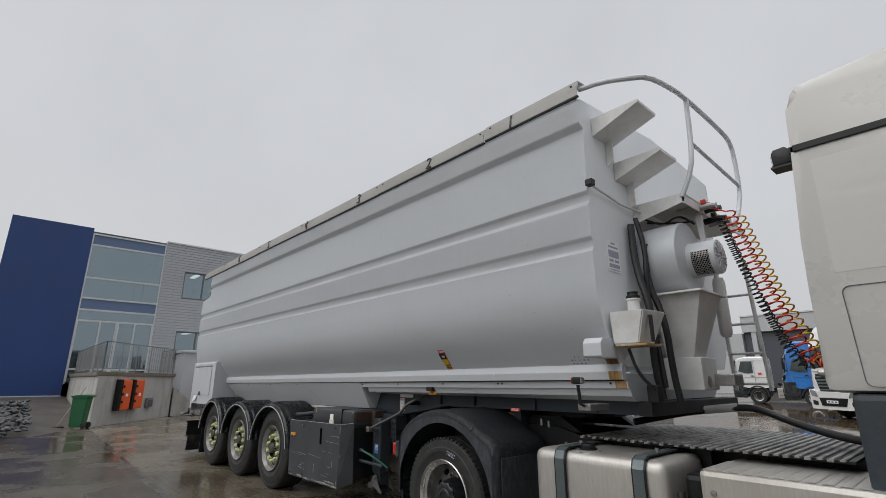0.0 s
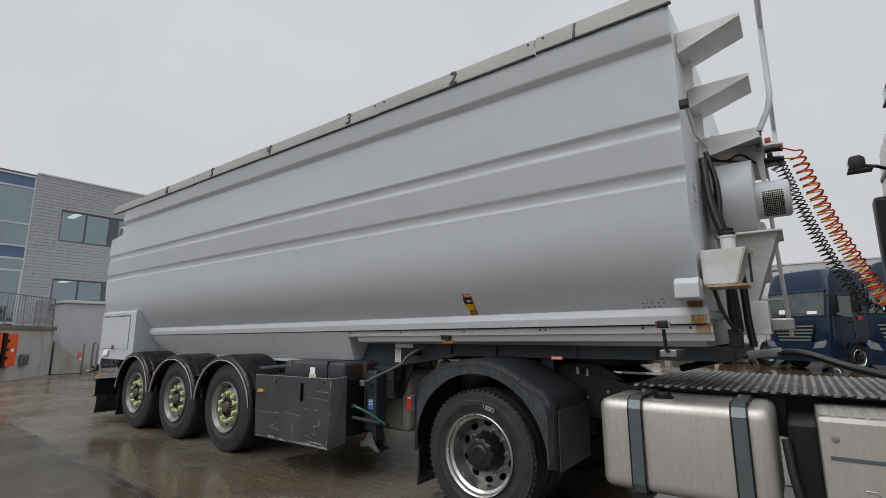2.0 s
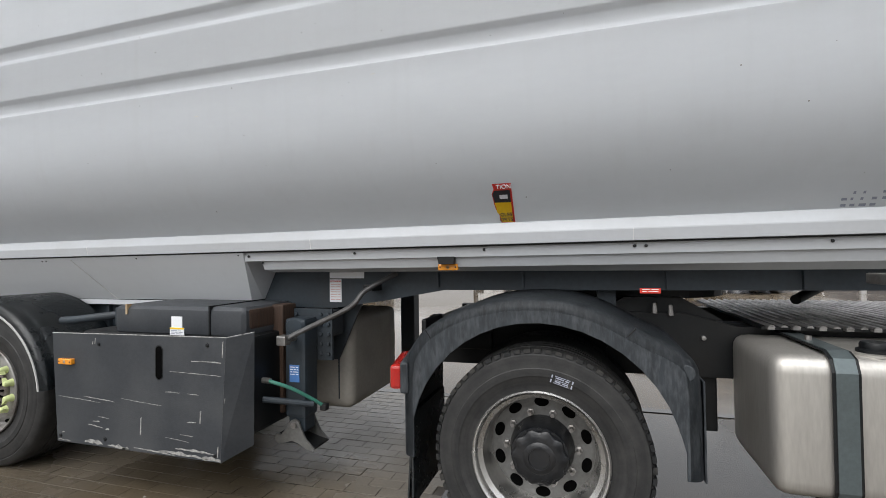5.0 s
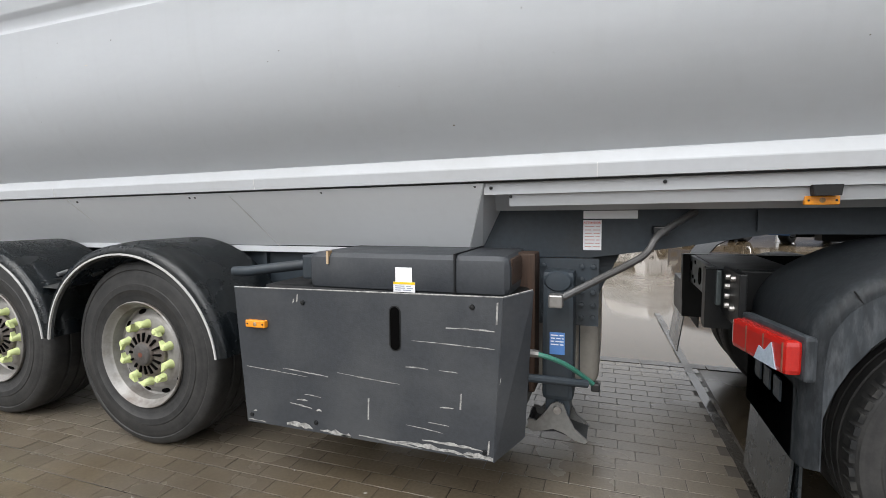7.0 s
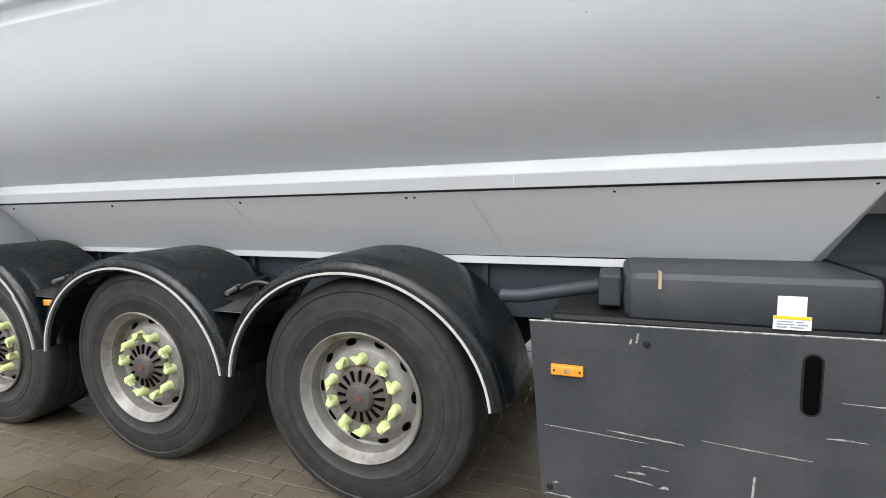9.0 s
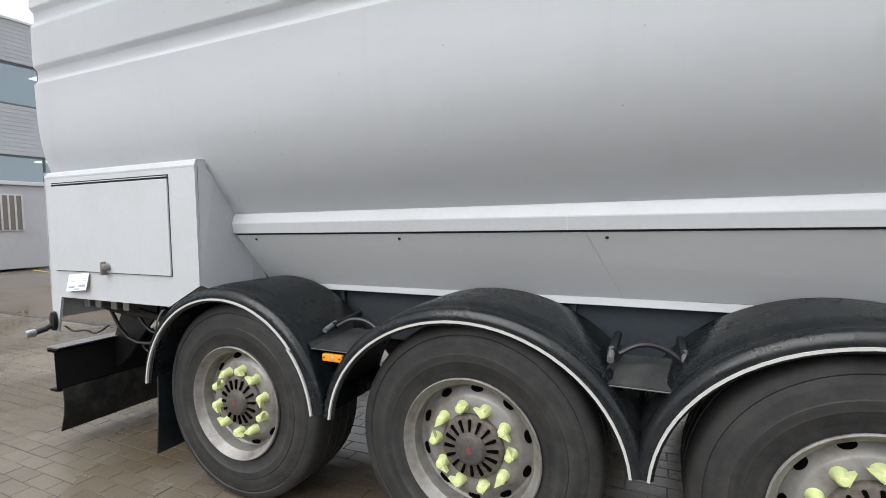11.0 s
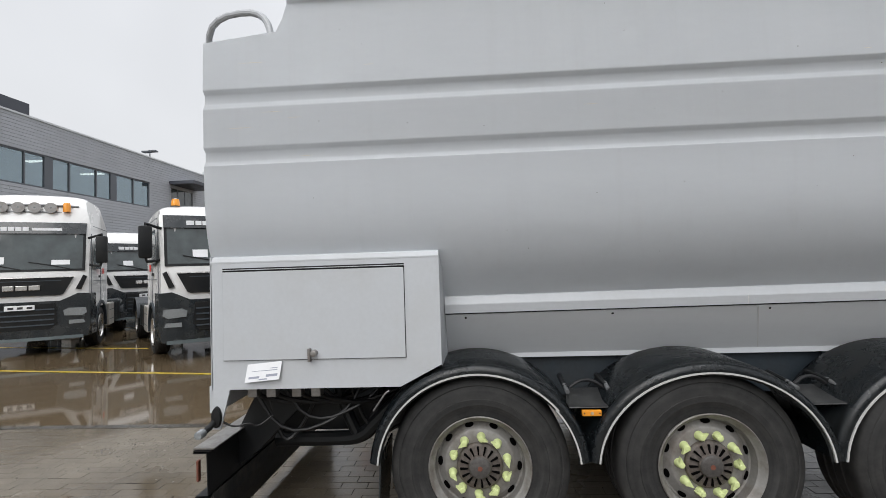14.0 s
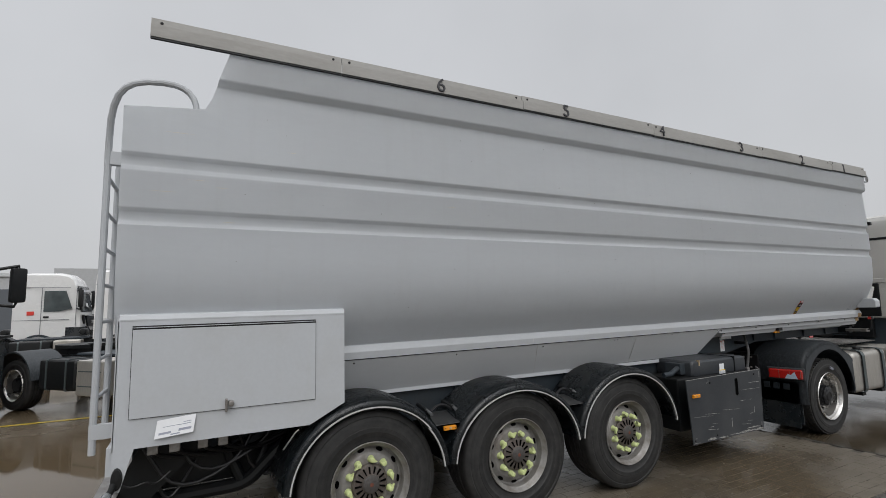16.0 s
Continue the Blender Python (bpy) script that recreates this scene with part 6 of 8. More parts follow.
slat2 = mesh_of("slat", prism([(-0.026, 0.0), (-0.020, 0.003), (-0.012, 0.0042), (0.012, 0.0042), (0.020, 0.003), (0.026, 0.0)], "y", -0.17, 0.24), ALU)
for k in range(11):
    on_mesh("slat", slat2, deck, Matrix.Translation(Vector((7.14 + 0.070 * k, 0.22, 0.955)) - origin_of(tractor)))
teeth = bmesh.new()
for k in range(16):
    box(6.038 + 0.106 * k, 6.068 + 0.106 * k, 0.488, 0.52, 1.008, 1.022, bm=teeth)
tagged(part("castellated_edge", teeth, SLAT, deck), kind="stuff")
# cover in front of the tank
part("cover_groove", box(7.14, 7.95, 0.024, 0.031, 0.735, 0.755, 0.002), STRAP, tractor)
part("cover_groove", box(7.25, 7.95, 0.024, 0.031, 0.40, 0.42, 0.002), STRAP, tractor)
for x in (7.17, 7.42, 7.67):
    part("cover_bolt", lathe([(0.0, 0.020), (0.016, 0.022), (0.018, 0.031)], 14, m=Matrix.Translation((x, 0, 0.84))), STEEL, tractor)
emb = bmesh.new()
for a, b2 in [((7.26, 0.60), (7.30, 0.60)), ((7.30, 0.60), (7.335, 0.565)), ((7.335, 0.565), (7.37, 0.60)), ((7.37, 0.60), (7.41, 0.60)), ((7.28, 0.53), (7.31, 0.53)), ((7.36, 0.53), (7.39, 0.53))]:
    tube([(a[0], 0.028, a[1]), (b2[0], 0.028, b2[1])], 0.004, 6, emb)
tagged(part("pressed_emblem", emb, STEEL, tractor), kind="stuff")
part("exhaust_box", box(6.96, 7.12, 0.16, 0.66, 0.36, 0.90, 0.03), BLACK, tractor)
part("rubber_pipe", tube([(6.95, 0.12, 0.80), (6.97, 0.08, 0.55), (7.02, 0.08, 0.36), (7.10, 0.1, 0.33)], 0.022, 10, smooth_path=2), HOSE_K, tractor, smooth=True)
for x in (6.155, 6.74):
    part("strap_foot", box(x - 0.05, x + 0.05, 0.06, 0.30, 0.345, 0.385, 0.006), BLACK, tractor)
    for z in (0.98,):
        part("strap_bolt", lathe([(0.0, z + 0.03), (0.014, z + 0.028), (0.014, z)], 8, m=Matrix.Translation((x - 0.01, 0.33, 0)), axis="z"), STEEL, tractor)
part("tank_bracket", box(5.74, 5.86, 0.70, 0.78, 0.42, 1.0, 0.01), BLACK, tractor)
side = part("frame_side_plate", prism([(5.30, 0.72), (6.95, 0.72), (6.95, 0.995), (5.95, 0.995), (5.70, 1.06), (5.40, 1.06), (5.30, 1.0)], "y", 0.66, 0.69), BLACK, tractor, "black chassis side plate with bolts")
for k in range(9):
    part("frame_bolt", lathe([(0.0, 0.640), (0.012, 0.642), (0.014, 0.662)], 8, m=Matrix.Translation((5.45 + 0.17 * k, 0, 0.93 - 0.05 * (k % 2)))), STEEL, side)
part("valve_stem", lathe([(0.0, 1.12), (0.012, 1.115), (0.016, 1.06)], 8, m=Matrix.Translation((5.55, 0.64, 0)), axis="z"), STEEL, side)
part("valve_stem", lathe([(0.0, 1.11), (0.012, 1.105), (0.016, 1.05)], 8, m=Matrix.Translation((5.63, 0.64, 0)), axis="z"), STEEL, side)
part("filler_collar", lathe([(0.085, 0.962), (0.085, 0.972), (0.06, 0.974), (0.06, 0.96)], 24, m=Matrix.Translation((6.31, 0.16, 0)), axis="z"), ALU, ft, smooth=True)
# tail lamp, flaps, rear of the frame
turned = Matrix.Translation((4.285, 0.075, 0.81)) @ Matrix.Rotation(radians(13), 4, "Z")
tl = part("tail_lamp", box(-0.03, 0.03, -0.165, 0.20, -0.058, 0.058, 0.018, m=turned), RED, tractor, "red tail lamp with a clear field")
part("clear_field", prism([(-0.115, -0.052), (0.02, -0.052), (-0.01, 0.002), (-0.045, -0.006), (-0.085, 0.034)], "x", -0.033, -0.005), CLEARLENS, tl, "clear reversing lens")
for v in tl.children[-1].data.vertices:
    v.co = turned @ (v.co + origin_of(tractor)) - origin_of(tractor)
for k in range(3):
    part("lens_rib", box(-0.0325, -0.029, -0.15 + 0.115 * k, -0.145 + 0.115 * k, -0.05, 0.05, m=turned), HUBRED, tl)
part("lamp_holder", box(0.02, 0.06, -0.18, 0.225, -0.075, 0.075, 0.012, m=turned), FENDER, tl)
flap = part("rear_flap", sheet([(4.36, 0.76), (4.355, 0.45), (4.335, 0.14)], "y", 0.0, 0.52, 0.008), PLASTIC, tractor, "black mud flap with raised maker's mark")
for k in range(3):
    part("maker_mark", box(4.335, 4.343, 0.09 + 0.12 * k, 0.17 + 0.12 * k, 0.60, 0.68, 0.006), FRAME, flap)
far = sheet(OUT, "y", 2 * YC - 0.56, 2 * YC + 0.072, -0.008)
part("far_mudguard", far, FENDER, tractor, smooth=True)
fe = part("frame_end", box(4.245, 4.27, 0.76, 1.68, 0.82, 0.995, 0.006), STRAP, tractor, "grey drilled end plate")
part("frame_box", box(4.27, 4.62, 0.74, 1.70, 0.80, 0.998, 0.006), BLACK, tractor)
# Black discs paint the shade inside the end plate's holes.
part("plate_opening", lathe([(0.0, 4.239), (0.042, 4.24), (0.042, 4.25)], 24, m=Matrix.Translation((0, 1.22, 0.905)) @ Matrix.Diagonal((1, 0.9, 1.2, 1)), axis="x"), VOID, fe)
for y in (0.90, 1.54):
    part("plate_opening", lathe([(0.0, 4.239), (0.032, 4.24), (0.032, 4.25)], 4, m=Matrix.Translation((0, y, 0.93)), axis="x"), VOID, fe)
for y, z in ((0.81, 0.85), (0.81, 0.96), (1.05, 0.85), (1.05, 0.97), (1.39, 0.85), (1.39, 0.97), (1.63, 0.85), (1.46, 0.87)):
    part("plate_hole", lathe([(0.0, 4.239), (0.012, 4.24), (0.012, 4.25)], 10, m=Matrix.Translation((0, y, z)), axis="x"), VOID, fe)
for y, z in ((0.60, 0.985), (0.50, 0.99), (0.61, 0.94), (0.61, 0.895), (0.61, 0.85), (0.51, 0.855)):
    part("frame_bolt", lathe([(0.0, 4.25), (0.013, 4.252), (0.015, 4.27)], 8, m=Matrix.Translation((0, y, z)), axis="x"), STEEL, tractor)
part("bolt_plate", box(4.27, 4.30, 0.42, 0.74, 0.78, 1.02, 0.006), BLACK, tractor)
part("hanger_box", box(4.22, 4.48, 1.74, 2.20, 0.55, 0.80, 0.01), BLACK, tractor)
part("far_flap", sheet([(4.27, 0.60), (4.25, 0.45), (4.22, 0.24)], "y", 1.95, 2.45, 0.008), PLASTIC, tractor)
fw = part("fifth_wheel", prism(arc(5.55, 1.225, 0.46, -90, 90, 14) + [(5.0, 1.55), (4.75, 1.45), (4.75, 1.36), (5.25, 1.30), (5.25, 1.15), (4.75, 1.09), (4.75, 1.0), (5.0, 0.9)], "z", 1.13, 1.19), BLACK, tractor, "greasy black fifth wheel")
part("fifth_wheel_stand", prism([(5.2, 1.02), (5.9, 1.02), (5.7, 1.14), (5.4, 1.14)], "y", 0.72, 0.80), BLACK, tractor)
part("fifth_wheel_stand", prism([(5.2, 1.02), (5.9, 1.02), (5.7, 1.14), (5.4, 1.14)], "y", 1.65, 1.73), BLACK, tractor)
rp = part("red_notice", box(5.45, 5.545, 0.34, 0.345, 1.190, 1.215), REDINK, tractor, "small red notice under the trailer")
bars(2, 5.46, 5.535, 1.211, 0.010, 0.004, 0.339, PAPER, rp, rnd)
part("seam_joint", tube([(5.395, -0.077, 1.075), (5.32, -0.076, 1.0)], 0.003, 6), BLACK, tractor)
part("seam_joint", tube([(4.47, -0.077, 1.04), (4.53, -0.076, 0.95)], 0.003, 6), BLACK, tractor)
for x, z in ((4.45, 0.90), (5.58, 0.90)):
    part("mudguard_stud", lathe([(0.0, -0.0795), (0.030, -0.0785), (0.034, -0.0745)], 20, m=Matrix.Translation((x, 0, z))), FENDER, tractor, smooth=True)
ty = part("tyre_label", box(-0.06, 0.06, -0.001, 0.0, -0.022, 0.022, m=Matrix.Translation((DX + 0.105, -0.0535, DZ + 0.352)) @ Matrix.Rotation(radians(17), 4, "Y") @ Matrix.Scale(0.85, 4)), RUBBER, tractor)
tlb = bmesh.new()
tm = Matrix.Translation((DX + 0.105, -0.0545, DZ + 0.352)) @ Matrix.Rotation(radians(17), 4, "Y") @ Matrix.Scale(0.85, 4)
for x0, x1, z0, z1 in [(-0.057, -0.050, -0.02, -0.004), (-0.057, -0.050, 0.004, 0.02), (-0.040, 0.040, 0.016, 0.019), (-0.034, 0.010, 0.006, 0.012), (0.016, 0.036, 0.005, 0.012), (-0.034, 0.034, -0.003, 0.000), (-0.034, -0.004, -0.013, -0.006), (0.004, 0.034, -0.013, -0.007), (-0.040, 0.040, -0.020, -0.017), (0.050, 0.057, -0.02, -0.004), (0.050, 0.057, 0.004, 0.02)]:
    box(x0, x1, -0.0006, 0.0, z0, z1, bm=tlb, m=tm)
part("lettering", tlb, GREYINK, ty)
lugs = bmesh.new()
for k in range(64):
    a = 2 * math.pi * k / 64
    box(0.468, 0.4852, -0.004, 0.045, -0.0145, 0.0145, bm=lugs, m=Matrix.Translation((DX, -0.03, DZ)) @ Matrix.Rotation(a, 4, "Y"))
tagged(part("shoulder_tread", lugs, RUBBER, tractor), kind="stuff")


# ---- coiled hoses between trailer and cab ----
def coil(path, radius, turns, thick, mat, label, lead0, lead1):
    pts = [Vector(p) for p in path]
    for _ in range(3):
        more = [pts[0]]
        for p, q in zip(pts, pts[1:]):
            more += [p.lerp(q, 0.25), p.lerp(q, 0.75)]
        pts = more + [pts[-1]]
    n, out = turns * 12, [Vector(lead0)]
    run = [0.0]
    for p, q in zip(pts, pts[1:]):
        run.append(run[-1] + (q - p).length)
    k = 0
    for i in range(n + 1):
        at = run[-1] * i / n
        while k < len(pts) - 2 and run[k + 1] < at:
            k += 1
        p = pts[k].lerp(pts[k + 1], (at - run[k]) / max(run[k + 1] - run[k], 1e-6))
        d = (pts[k + 1] - pts[k]).normalized()
        s = d.cross(Vector((0, 0, 1))).normalized()
        t = s.cross(d)
        a = 2 * math.pi * turns * i / n
        out.append(p + radius * (math.cos(a) * s + math.sin(a) * t))
    out.append(Vector(lead1))
    return whole("coiled_hose", tube(out, thick, 6), mat, label, "hose", "coiled hoses behind the cab", smooth=True)


T, B = (7.10, 1.12, 2.74), (7.53, 1.02, 1.56)
def hang(dy, dx, sag):
    return [(T[0] + dx, T[1] + dy, T[2]), (T[0] + 0.10 + dx, T[1] + dy, T[2] - 0.40), (T[0] + 0.22 + dx, T[1] + dy - 0.02, T[2] - 0.80), (B[0] - 0.06 + dx, B[1] + dy, B[2] - sag), (B[0] + 0.06 + dx, B[1] + dy, B[2] - sag + 0.02)]
coil(hang(0.0, 0.0, 0.02), 0.027, 40, 0.005, HOSE_K, "black coiled electric cable behind the cab", (7.10, 1.10, 2.76), (7.72, 1.0, 1.52))
coil(hang(0.12, -0.02, -0.02), 0.028, 36, 0.005, HOSE_K, "black coiled brake cable behind the cab", (7.10, 1.20, 2.76), (7.72, 1.1, 1.52))
coil(hang(-0.10, 0.10, 0.0), 0.046, 24, 0.006, HOSE_R, "red coiled air hose behind the cab", (7.10, 1.00, 2.80), (7.74, 0.95, 1.53))
coil(hang(0.10, 0.115, -0.02), 0.046, 22, 0.006, HOSE_Y, "yellow coiled air hose behind the cab", (7.10, 1.30, 2.80), (7.74, 1.2, 1.53))
coil(hang(-0.06, 0.10, 0.0)[3:], 0.022, 3, 0.006, HOSE_O, "orange coiled air hose behind the cab", (7.50, 1.08, 1.60), (7.78, 1.1, 1.56))
whole("thick_hose", tube([(6.3, 0.9, 1.12), (6.60, 1.25, 1.20), (6.95, 1.34, 1.245), (7.10, 1.33, 1.24), (7.32, 1.29, 1.15), (7.60, 1.2, 1.08), (7.85, 1.1, 1.06)], 0.027, 12, smooth_path=2), HOSE_K, "thick black hose lying over the catwalk", "hose", smooth=True)
whole("hose_sleeve", tube([(6.62, 1.26, 1.205), (6.95, 1.34, 1.245)], 0.033, 12), GRIMY, "grimy pale sleeve round the thick hose", "hose sleeve", smooth=True)

# ---- office: openings ----
MOD = 3.88
for z0, z1 in ROWS_Z:
    edges = [W0] + [5.6 + MOD * k for k in range(5)] + [W1Y]
    for a, b in zip(edges, edges[1:]):
        fr = bmesh.new()
        aa, bb = (a if a == W0 else a + 0.16), (b if b == W1Y else b - 0.16)
        box(FX - 0.14, FX - 0.04, a, b, z0, z0 + 0.07, bm=fr)
        box(FX - 0.14, FX - 0.04, a, b, z1 - 0.07, z1, bm=fr)
        box(FX - 0.14, FX - 0.04, a, aa + 0.05, z0 + 0.07, z1 - 0.07, bm=fr)
        box(FX - 0.14, FX - 0.04, bb - 0.05, b, z0 + 0.07, z1 - 0.07, bm=fr)
        cuts = [aa + 0.05, aa + (bb - aa) * 0.27, aa + (bb - aa) * 0.72, bb - 0.05] if b - a > 3 else [aa + 0.05, (aa + bb) / 2, bb - 0.05]
        for c in cuts[1:-1]:
            box(FX - 0.14, FX - 0.04, c - 0.03, c + 0.03, z0 + 0.07, z1 - 0.07, bm=fr)
        win = part("window", fr, WINFRAME, office, "dark grey framed strip window")
        for c, d in zip(cuts, cuts[1:]):
            p = part("pane", box(FX - 0.10, FX - 0.088, c, d, z0 + 0.07, z1 - 0.07), PANE, win)
            p.visible_shadow = False
for a in (4.2, 7.0, 9.0, 12.4, 14.6, 18.2, 21.4):
    for z in (7.30, 4.0):
        part("ceiling_lamp", box(FX - 2.2, FX - 1.0, a, a + 0.28, z, z + 0.04), GLOW, office, "lit ceiling lamp")
part("low_window", box(FX - 0.16, FX - 0.02, 8.2, 9.6, 0.75, 1.14), WINFRAME, office)
part("low_window_pane", box(FX - 0.02, FX - 0.012, 8.25, 9.55, 0.79, 1.10), DARKGLASS, office)
# end bay with canopy
part("canopy", box(FX - 0.3, FX + 1.6, 25.7, 28.6, 7.42, 7.62), PENTHOUSE, office)
part("end_window_frame", box(FX - 0.2, FX - 0.08, 25.9, 28.2, 5.4, 7.4), WINFRAME, office)
for k in range(3):
    part("pane", box(FX - 0.08, FX - 0.07, 25.98 + 0.74 * k, 26.62 + 0.74 * k, 5.5, 7.3), DARKGLASS, office)
# glass stair

gy0, gy1 = -0.92, 2.36
glassbay = part("glass_bay", box(FX - 0.1, FX + 0.0, gy0, gy1, 8.46, 8.54), ALUFRAME, office, "pale framed glass stair bay")
for z in (7.95, 6.30, 5.30, 4.74, 4.22, 1.95):
    part("transom", box(FX - 0.1, FX + 0.0, gy0 + 0.06, gy1 - 0.06, z - 0.04, z + 0.04), ALUFRAME, glassbay)
for y in (gy0 + 0.03, gy1 - 0.03):
    part("mullion", box(FX - 0.1, FX + 0.0, y - 0.03, y + 0.03, 1.3, 8.46), ALUFRAME, glassbay)
for z0, z1, mat in [(7.99, 8.46, BLUEPANEL), (6.34, 7.91, PANE), (5.34, 6.26, PANE), (4.78, 5.26, BLUEPANEL), (4.26, 4.70, PANE)]:
    p = part("pane", box(FX - 0.06, FX - 0.05, gy0 + 0.06, gy1 - 0.06, z0, z1), mat, glassbay)
    p.visible_shadow = False
dr = bmesh.new()
for y in (-0.86, 0.05, 0.72, 0.80, 1.50, 2.28):
    box(FX - 0.1, FX + 0.01, y - 0.035, y + 0.035, 1.4, 4.18, bm=dr)
part("door_frame", dr, ALUFRAME, glassbay)
for a, b in [(-0.82, 0.01), (0.09, 0.68), (0.84, 1.46), (1.54, 2.24)]:
    p = part("door_pane", box(FX - 0.05, FX - 0.04, a, b, 1.45, 4.18), PANE, glassbay)
    p.visible_shadow = False
for y in (-0.55, 0.35, 1.3):
    part("stair_post", box(FX - 0.6, FX - 0.5, y, y + 0.12, 5.5, 6.1), INTERIOR, glassbay)
MAST_Y = 27.35
part("roof_lamp_mast", tube([(-22.5, MAST_Y, ROOF), (-22.5, MAST_Y, 9.95)], 0.035, 8), WINFRAME, office)
for dy in (-0.32, 0.32):
    part("roof_lamp", box(-22.75, -22.25, MAST_Y + dy - 0.18, MAST_Y + dy + 0.18, 9.84 + 0.2 * (dy > 0), 9.95 + 0.2 * (dy > 0), 0.03), WINFRAME, office)
part("wall_camera", box(FX - 0.1, FX + 0.45, 29.5, 29.7, ROOF + 0.1, ROOF + 0.28, 0.03), ALUFRAME, office)

# ---- ramp block, bin, orange boards, stones ----
P0, P1 = Vector((-11.25, -0.69)), Vector((-15.12, 2.45))
along = (P1 - P0).normalized()
back = Vector((-along.y, along.x)) * -1
if back.x > 0:
    back = -back
ang = math.atan2(along.y, along.x)
RM = Matrix.Translation((P0.x, P0.y, 0)) @ Matrix.Rotation(ang, 4, "Z")
SGN = 1 if (Matrix.Rotation(ang, 2) @ Vector((0, 1))).dot(back) > 0 else -1
ramp_block = thing("entrance_ramp", (0, 0, 0), "pale rendered concrete entrance ramp with galvanised railing", "ramp", kind="structure")
def rbox(x0, x1, d0, d1, z0, z1, bev=0.0):
    a, b = sorted((SGN * d0, SGN * d1))
    return box(x0, x1, a, b, z0, z1, bev)
BACK_X = FX + 0.06
deck_pts = [(P0.x, P0.y), (P1.x, P1.y), (BACK_X, P1.y), (BACK_X, P0.y)]
part("ramp_wall", prism(deck_pts, "z", 0.0, 1.60), CONCRETE, ramp_block)
part("ramp_coping", prism([(P0.x + 0.10, P0.y - 0.07), (P1.x + 0.05, P1.y + 0.06), (BACK_X, P1.y + 0.06), (BACK_X, P0.y - 0.07)], "z", 1.60, 1.73, 0.01), MOSSY, ramp_block, "mossy brown concrete coping")
slope = bmesh.new()
lo = [slope.verts.new(p) for p in ((P1.x, P1.y + 0.07, 0.0), (P1.x + 0.15, P1.y + 1.5, 0.0), (P1.x - 1.6, P1.y + 1.5, 0.0), (P1.x - 1.6, P1.y + 0.07, 0.0))]
hi = [slope.verts.new(p) for p in ((P1.x, P1.y + 0.07, 1.15), (P1.x - 1.6, P1.y + 0.07, 1.15))]
slope.faces.new((lo[0], lo[1], hi[0])), slope.faces.new((lo[1], lo[2], hi[1], hi[0])), slope.faces.new((lo[2], lo[3], hi[1])), slope.faces.new((lo[0], hi[0], hi[1], lo[3])), slope.faces.new(lo[::-1])
part("ramp_slope", slope, CONCRETE, ramp_block)
def rail_run(a, b, zb, n):
    """Posts, a handrail and thin pickets between two points of the deck's edge."""
    for k in range(n + 1):
        x, y = a[0] + (b[0] - a[0]) * k / n, a[1] + (b[1] - a[1]) * k / n
        part("rail_post", tube([(x, y, zb), (x, y, zb + 1.02)], 0.022, 6), GALV, ramp_block)
        for m in range(1, 6):
            if k < n:
                u = (k + m / 6) / n
                px, py = a[0] + (b[0] - a[0]) * u, a[1] + (b[1] - a[1]) * u
                part("picket", tube([(px, py, zb + 0.12), (px, py, zb + 0.98)], 0.009, 5), GALV, ramp_block)
    for z in (1.02, 0.12):
        part("rail_bar", tube([(a[0], a[1], zb + z), (b[0], b[1], zb + z)], 0.02 if z > 1 else 0.012, 6), GALV, ramp_block)
rail_run((P0.x - 0.35, P0.y + 0.12), (P1.x - 0.25, P1.y - 0.02), 1.73, 5)
rail_run((P0.x - 0.35, P0.y + 0.12), (BACK_X + 0.2, P0.y + 0.12), 1.73, 7)
rail_run((P1.x - 0.25, P1.y - 0.02), (P1.x - 2.6, P1.y - 0.02), 1.73, 3)
def at_ramp(x, d, z=0.0):
    return RM @ Matrix.Translation((x, SGN * d, z))
wb = thing("wheelie_bin", Matrix.Translation((-10.98, -1.02, 0)) @ Matrix.Rotation(-0.45, 4, "Z") @ Matrix.Diagonal((0.85, 0.85, 0.95, 1)), "green plastic wheelie bin by the ramp", "bin")
bb = bmesh.new()
lo = [bb.verts.new((x * 0.20, y * 0.215 - 0.02, 0.05)) for x, y in ((-1, -1), (1, -1), (1, 1), (-1, 1))]
hi = [bb.verts.new((x * 0.235, y * 0.255, 1.00)) for x, y in ((-1, -1), (1, -1), (1, 1), (-1, 1))]
for i in range(4):
    bb.faces.new((lo[i], lo[(i + 1) % 4], hi[(i + 1) % 4], hi[i]))
bb.faces.new(lo[::-1]), bb.faces.new(hi)
bmesh.ops.bevel(bb, geom=bb.edges[:], offset=0.03, segments=2, affect="EDGES")
bin_body = part("body", bb, BINGREEN, wb, world_space=False, smooth=True)
part("rim", box(-0.255, 0.255, -0.275, 0.285, 0.965, 1.005, 0.012), BINGREEN, bin_body, world_space=False, smooth=True)
part("lid", prism([(-0.30, 1.008), (-0.30, 1.035), (-0.1, 1.065), (0.22, 1.075), (0.30, 1.04), (0.30, 1.008)], "x", -0.265, 0.265, 0.012), BINGREEN, wb, world_space=False, smooth=True)
part("handle", tube([(-0.22, 0.28, 1.0), (-0.22, 0.345, 1.02), (0.22, 0.345, 1.02), (0.22, 0.28, 1.0)], 0.016, 8), BINGREEN, wb, world_space=False)
for x in (-0.215, 0.215):
    part("wheel", lathe([(0.0, x - 0.025), (0.07, x - 0.025), (0.1, x - 0.018), (0.1, x + 0.018), (0.07, x + 0.025), (0.0, x + 0.025)], 16, m=Matrix.Translation((0, 0.24, 0.1)), axis="x"), RUBBER, wb, world_space=False)
broom = thing("yard_broom", (-11.0, -1.45, 0), "yard broom with a long wooden handle leaning by the bin", "broom")
part("head", box(-11.10, -10.94, -1.72, -1.36, 0.012, 0.09, 0.02), BLACK, broom)
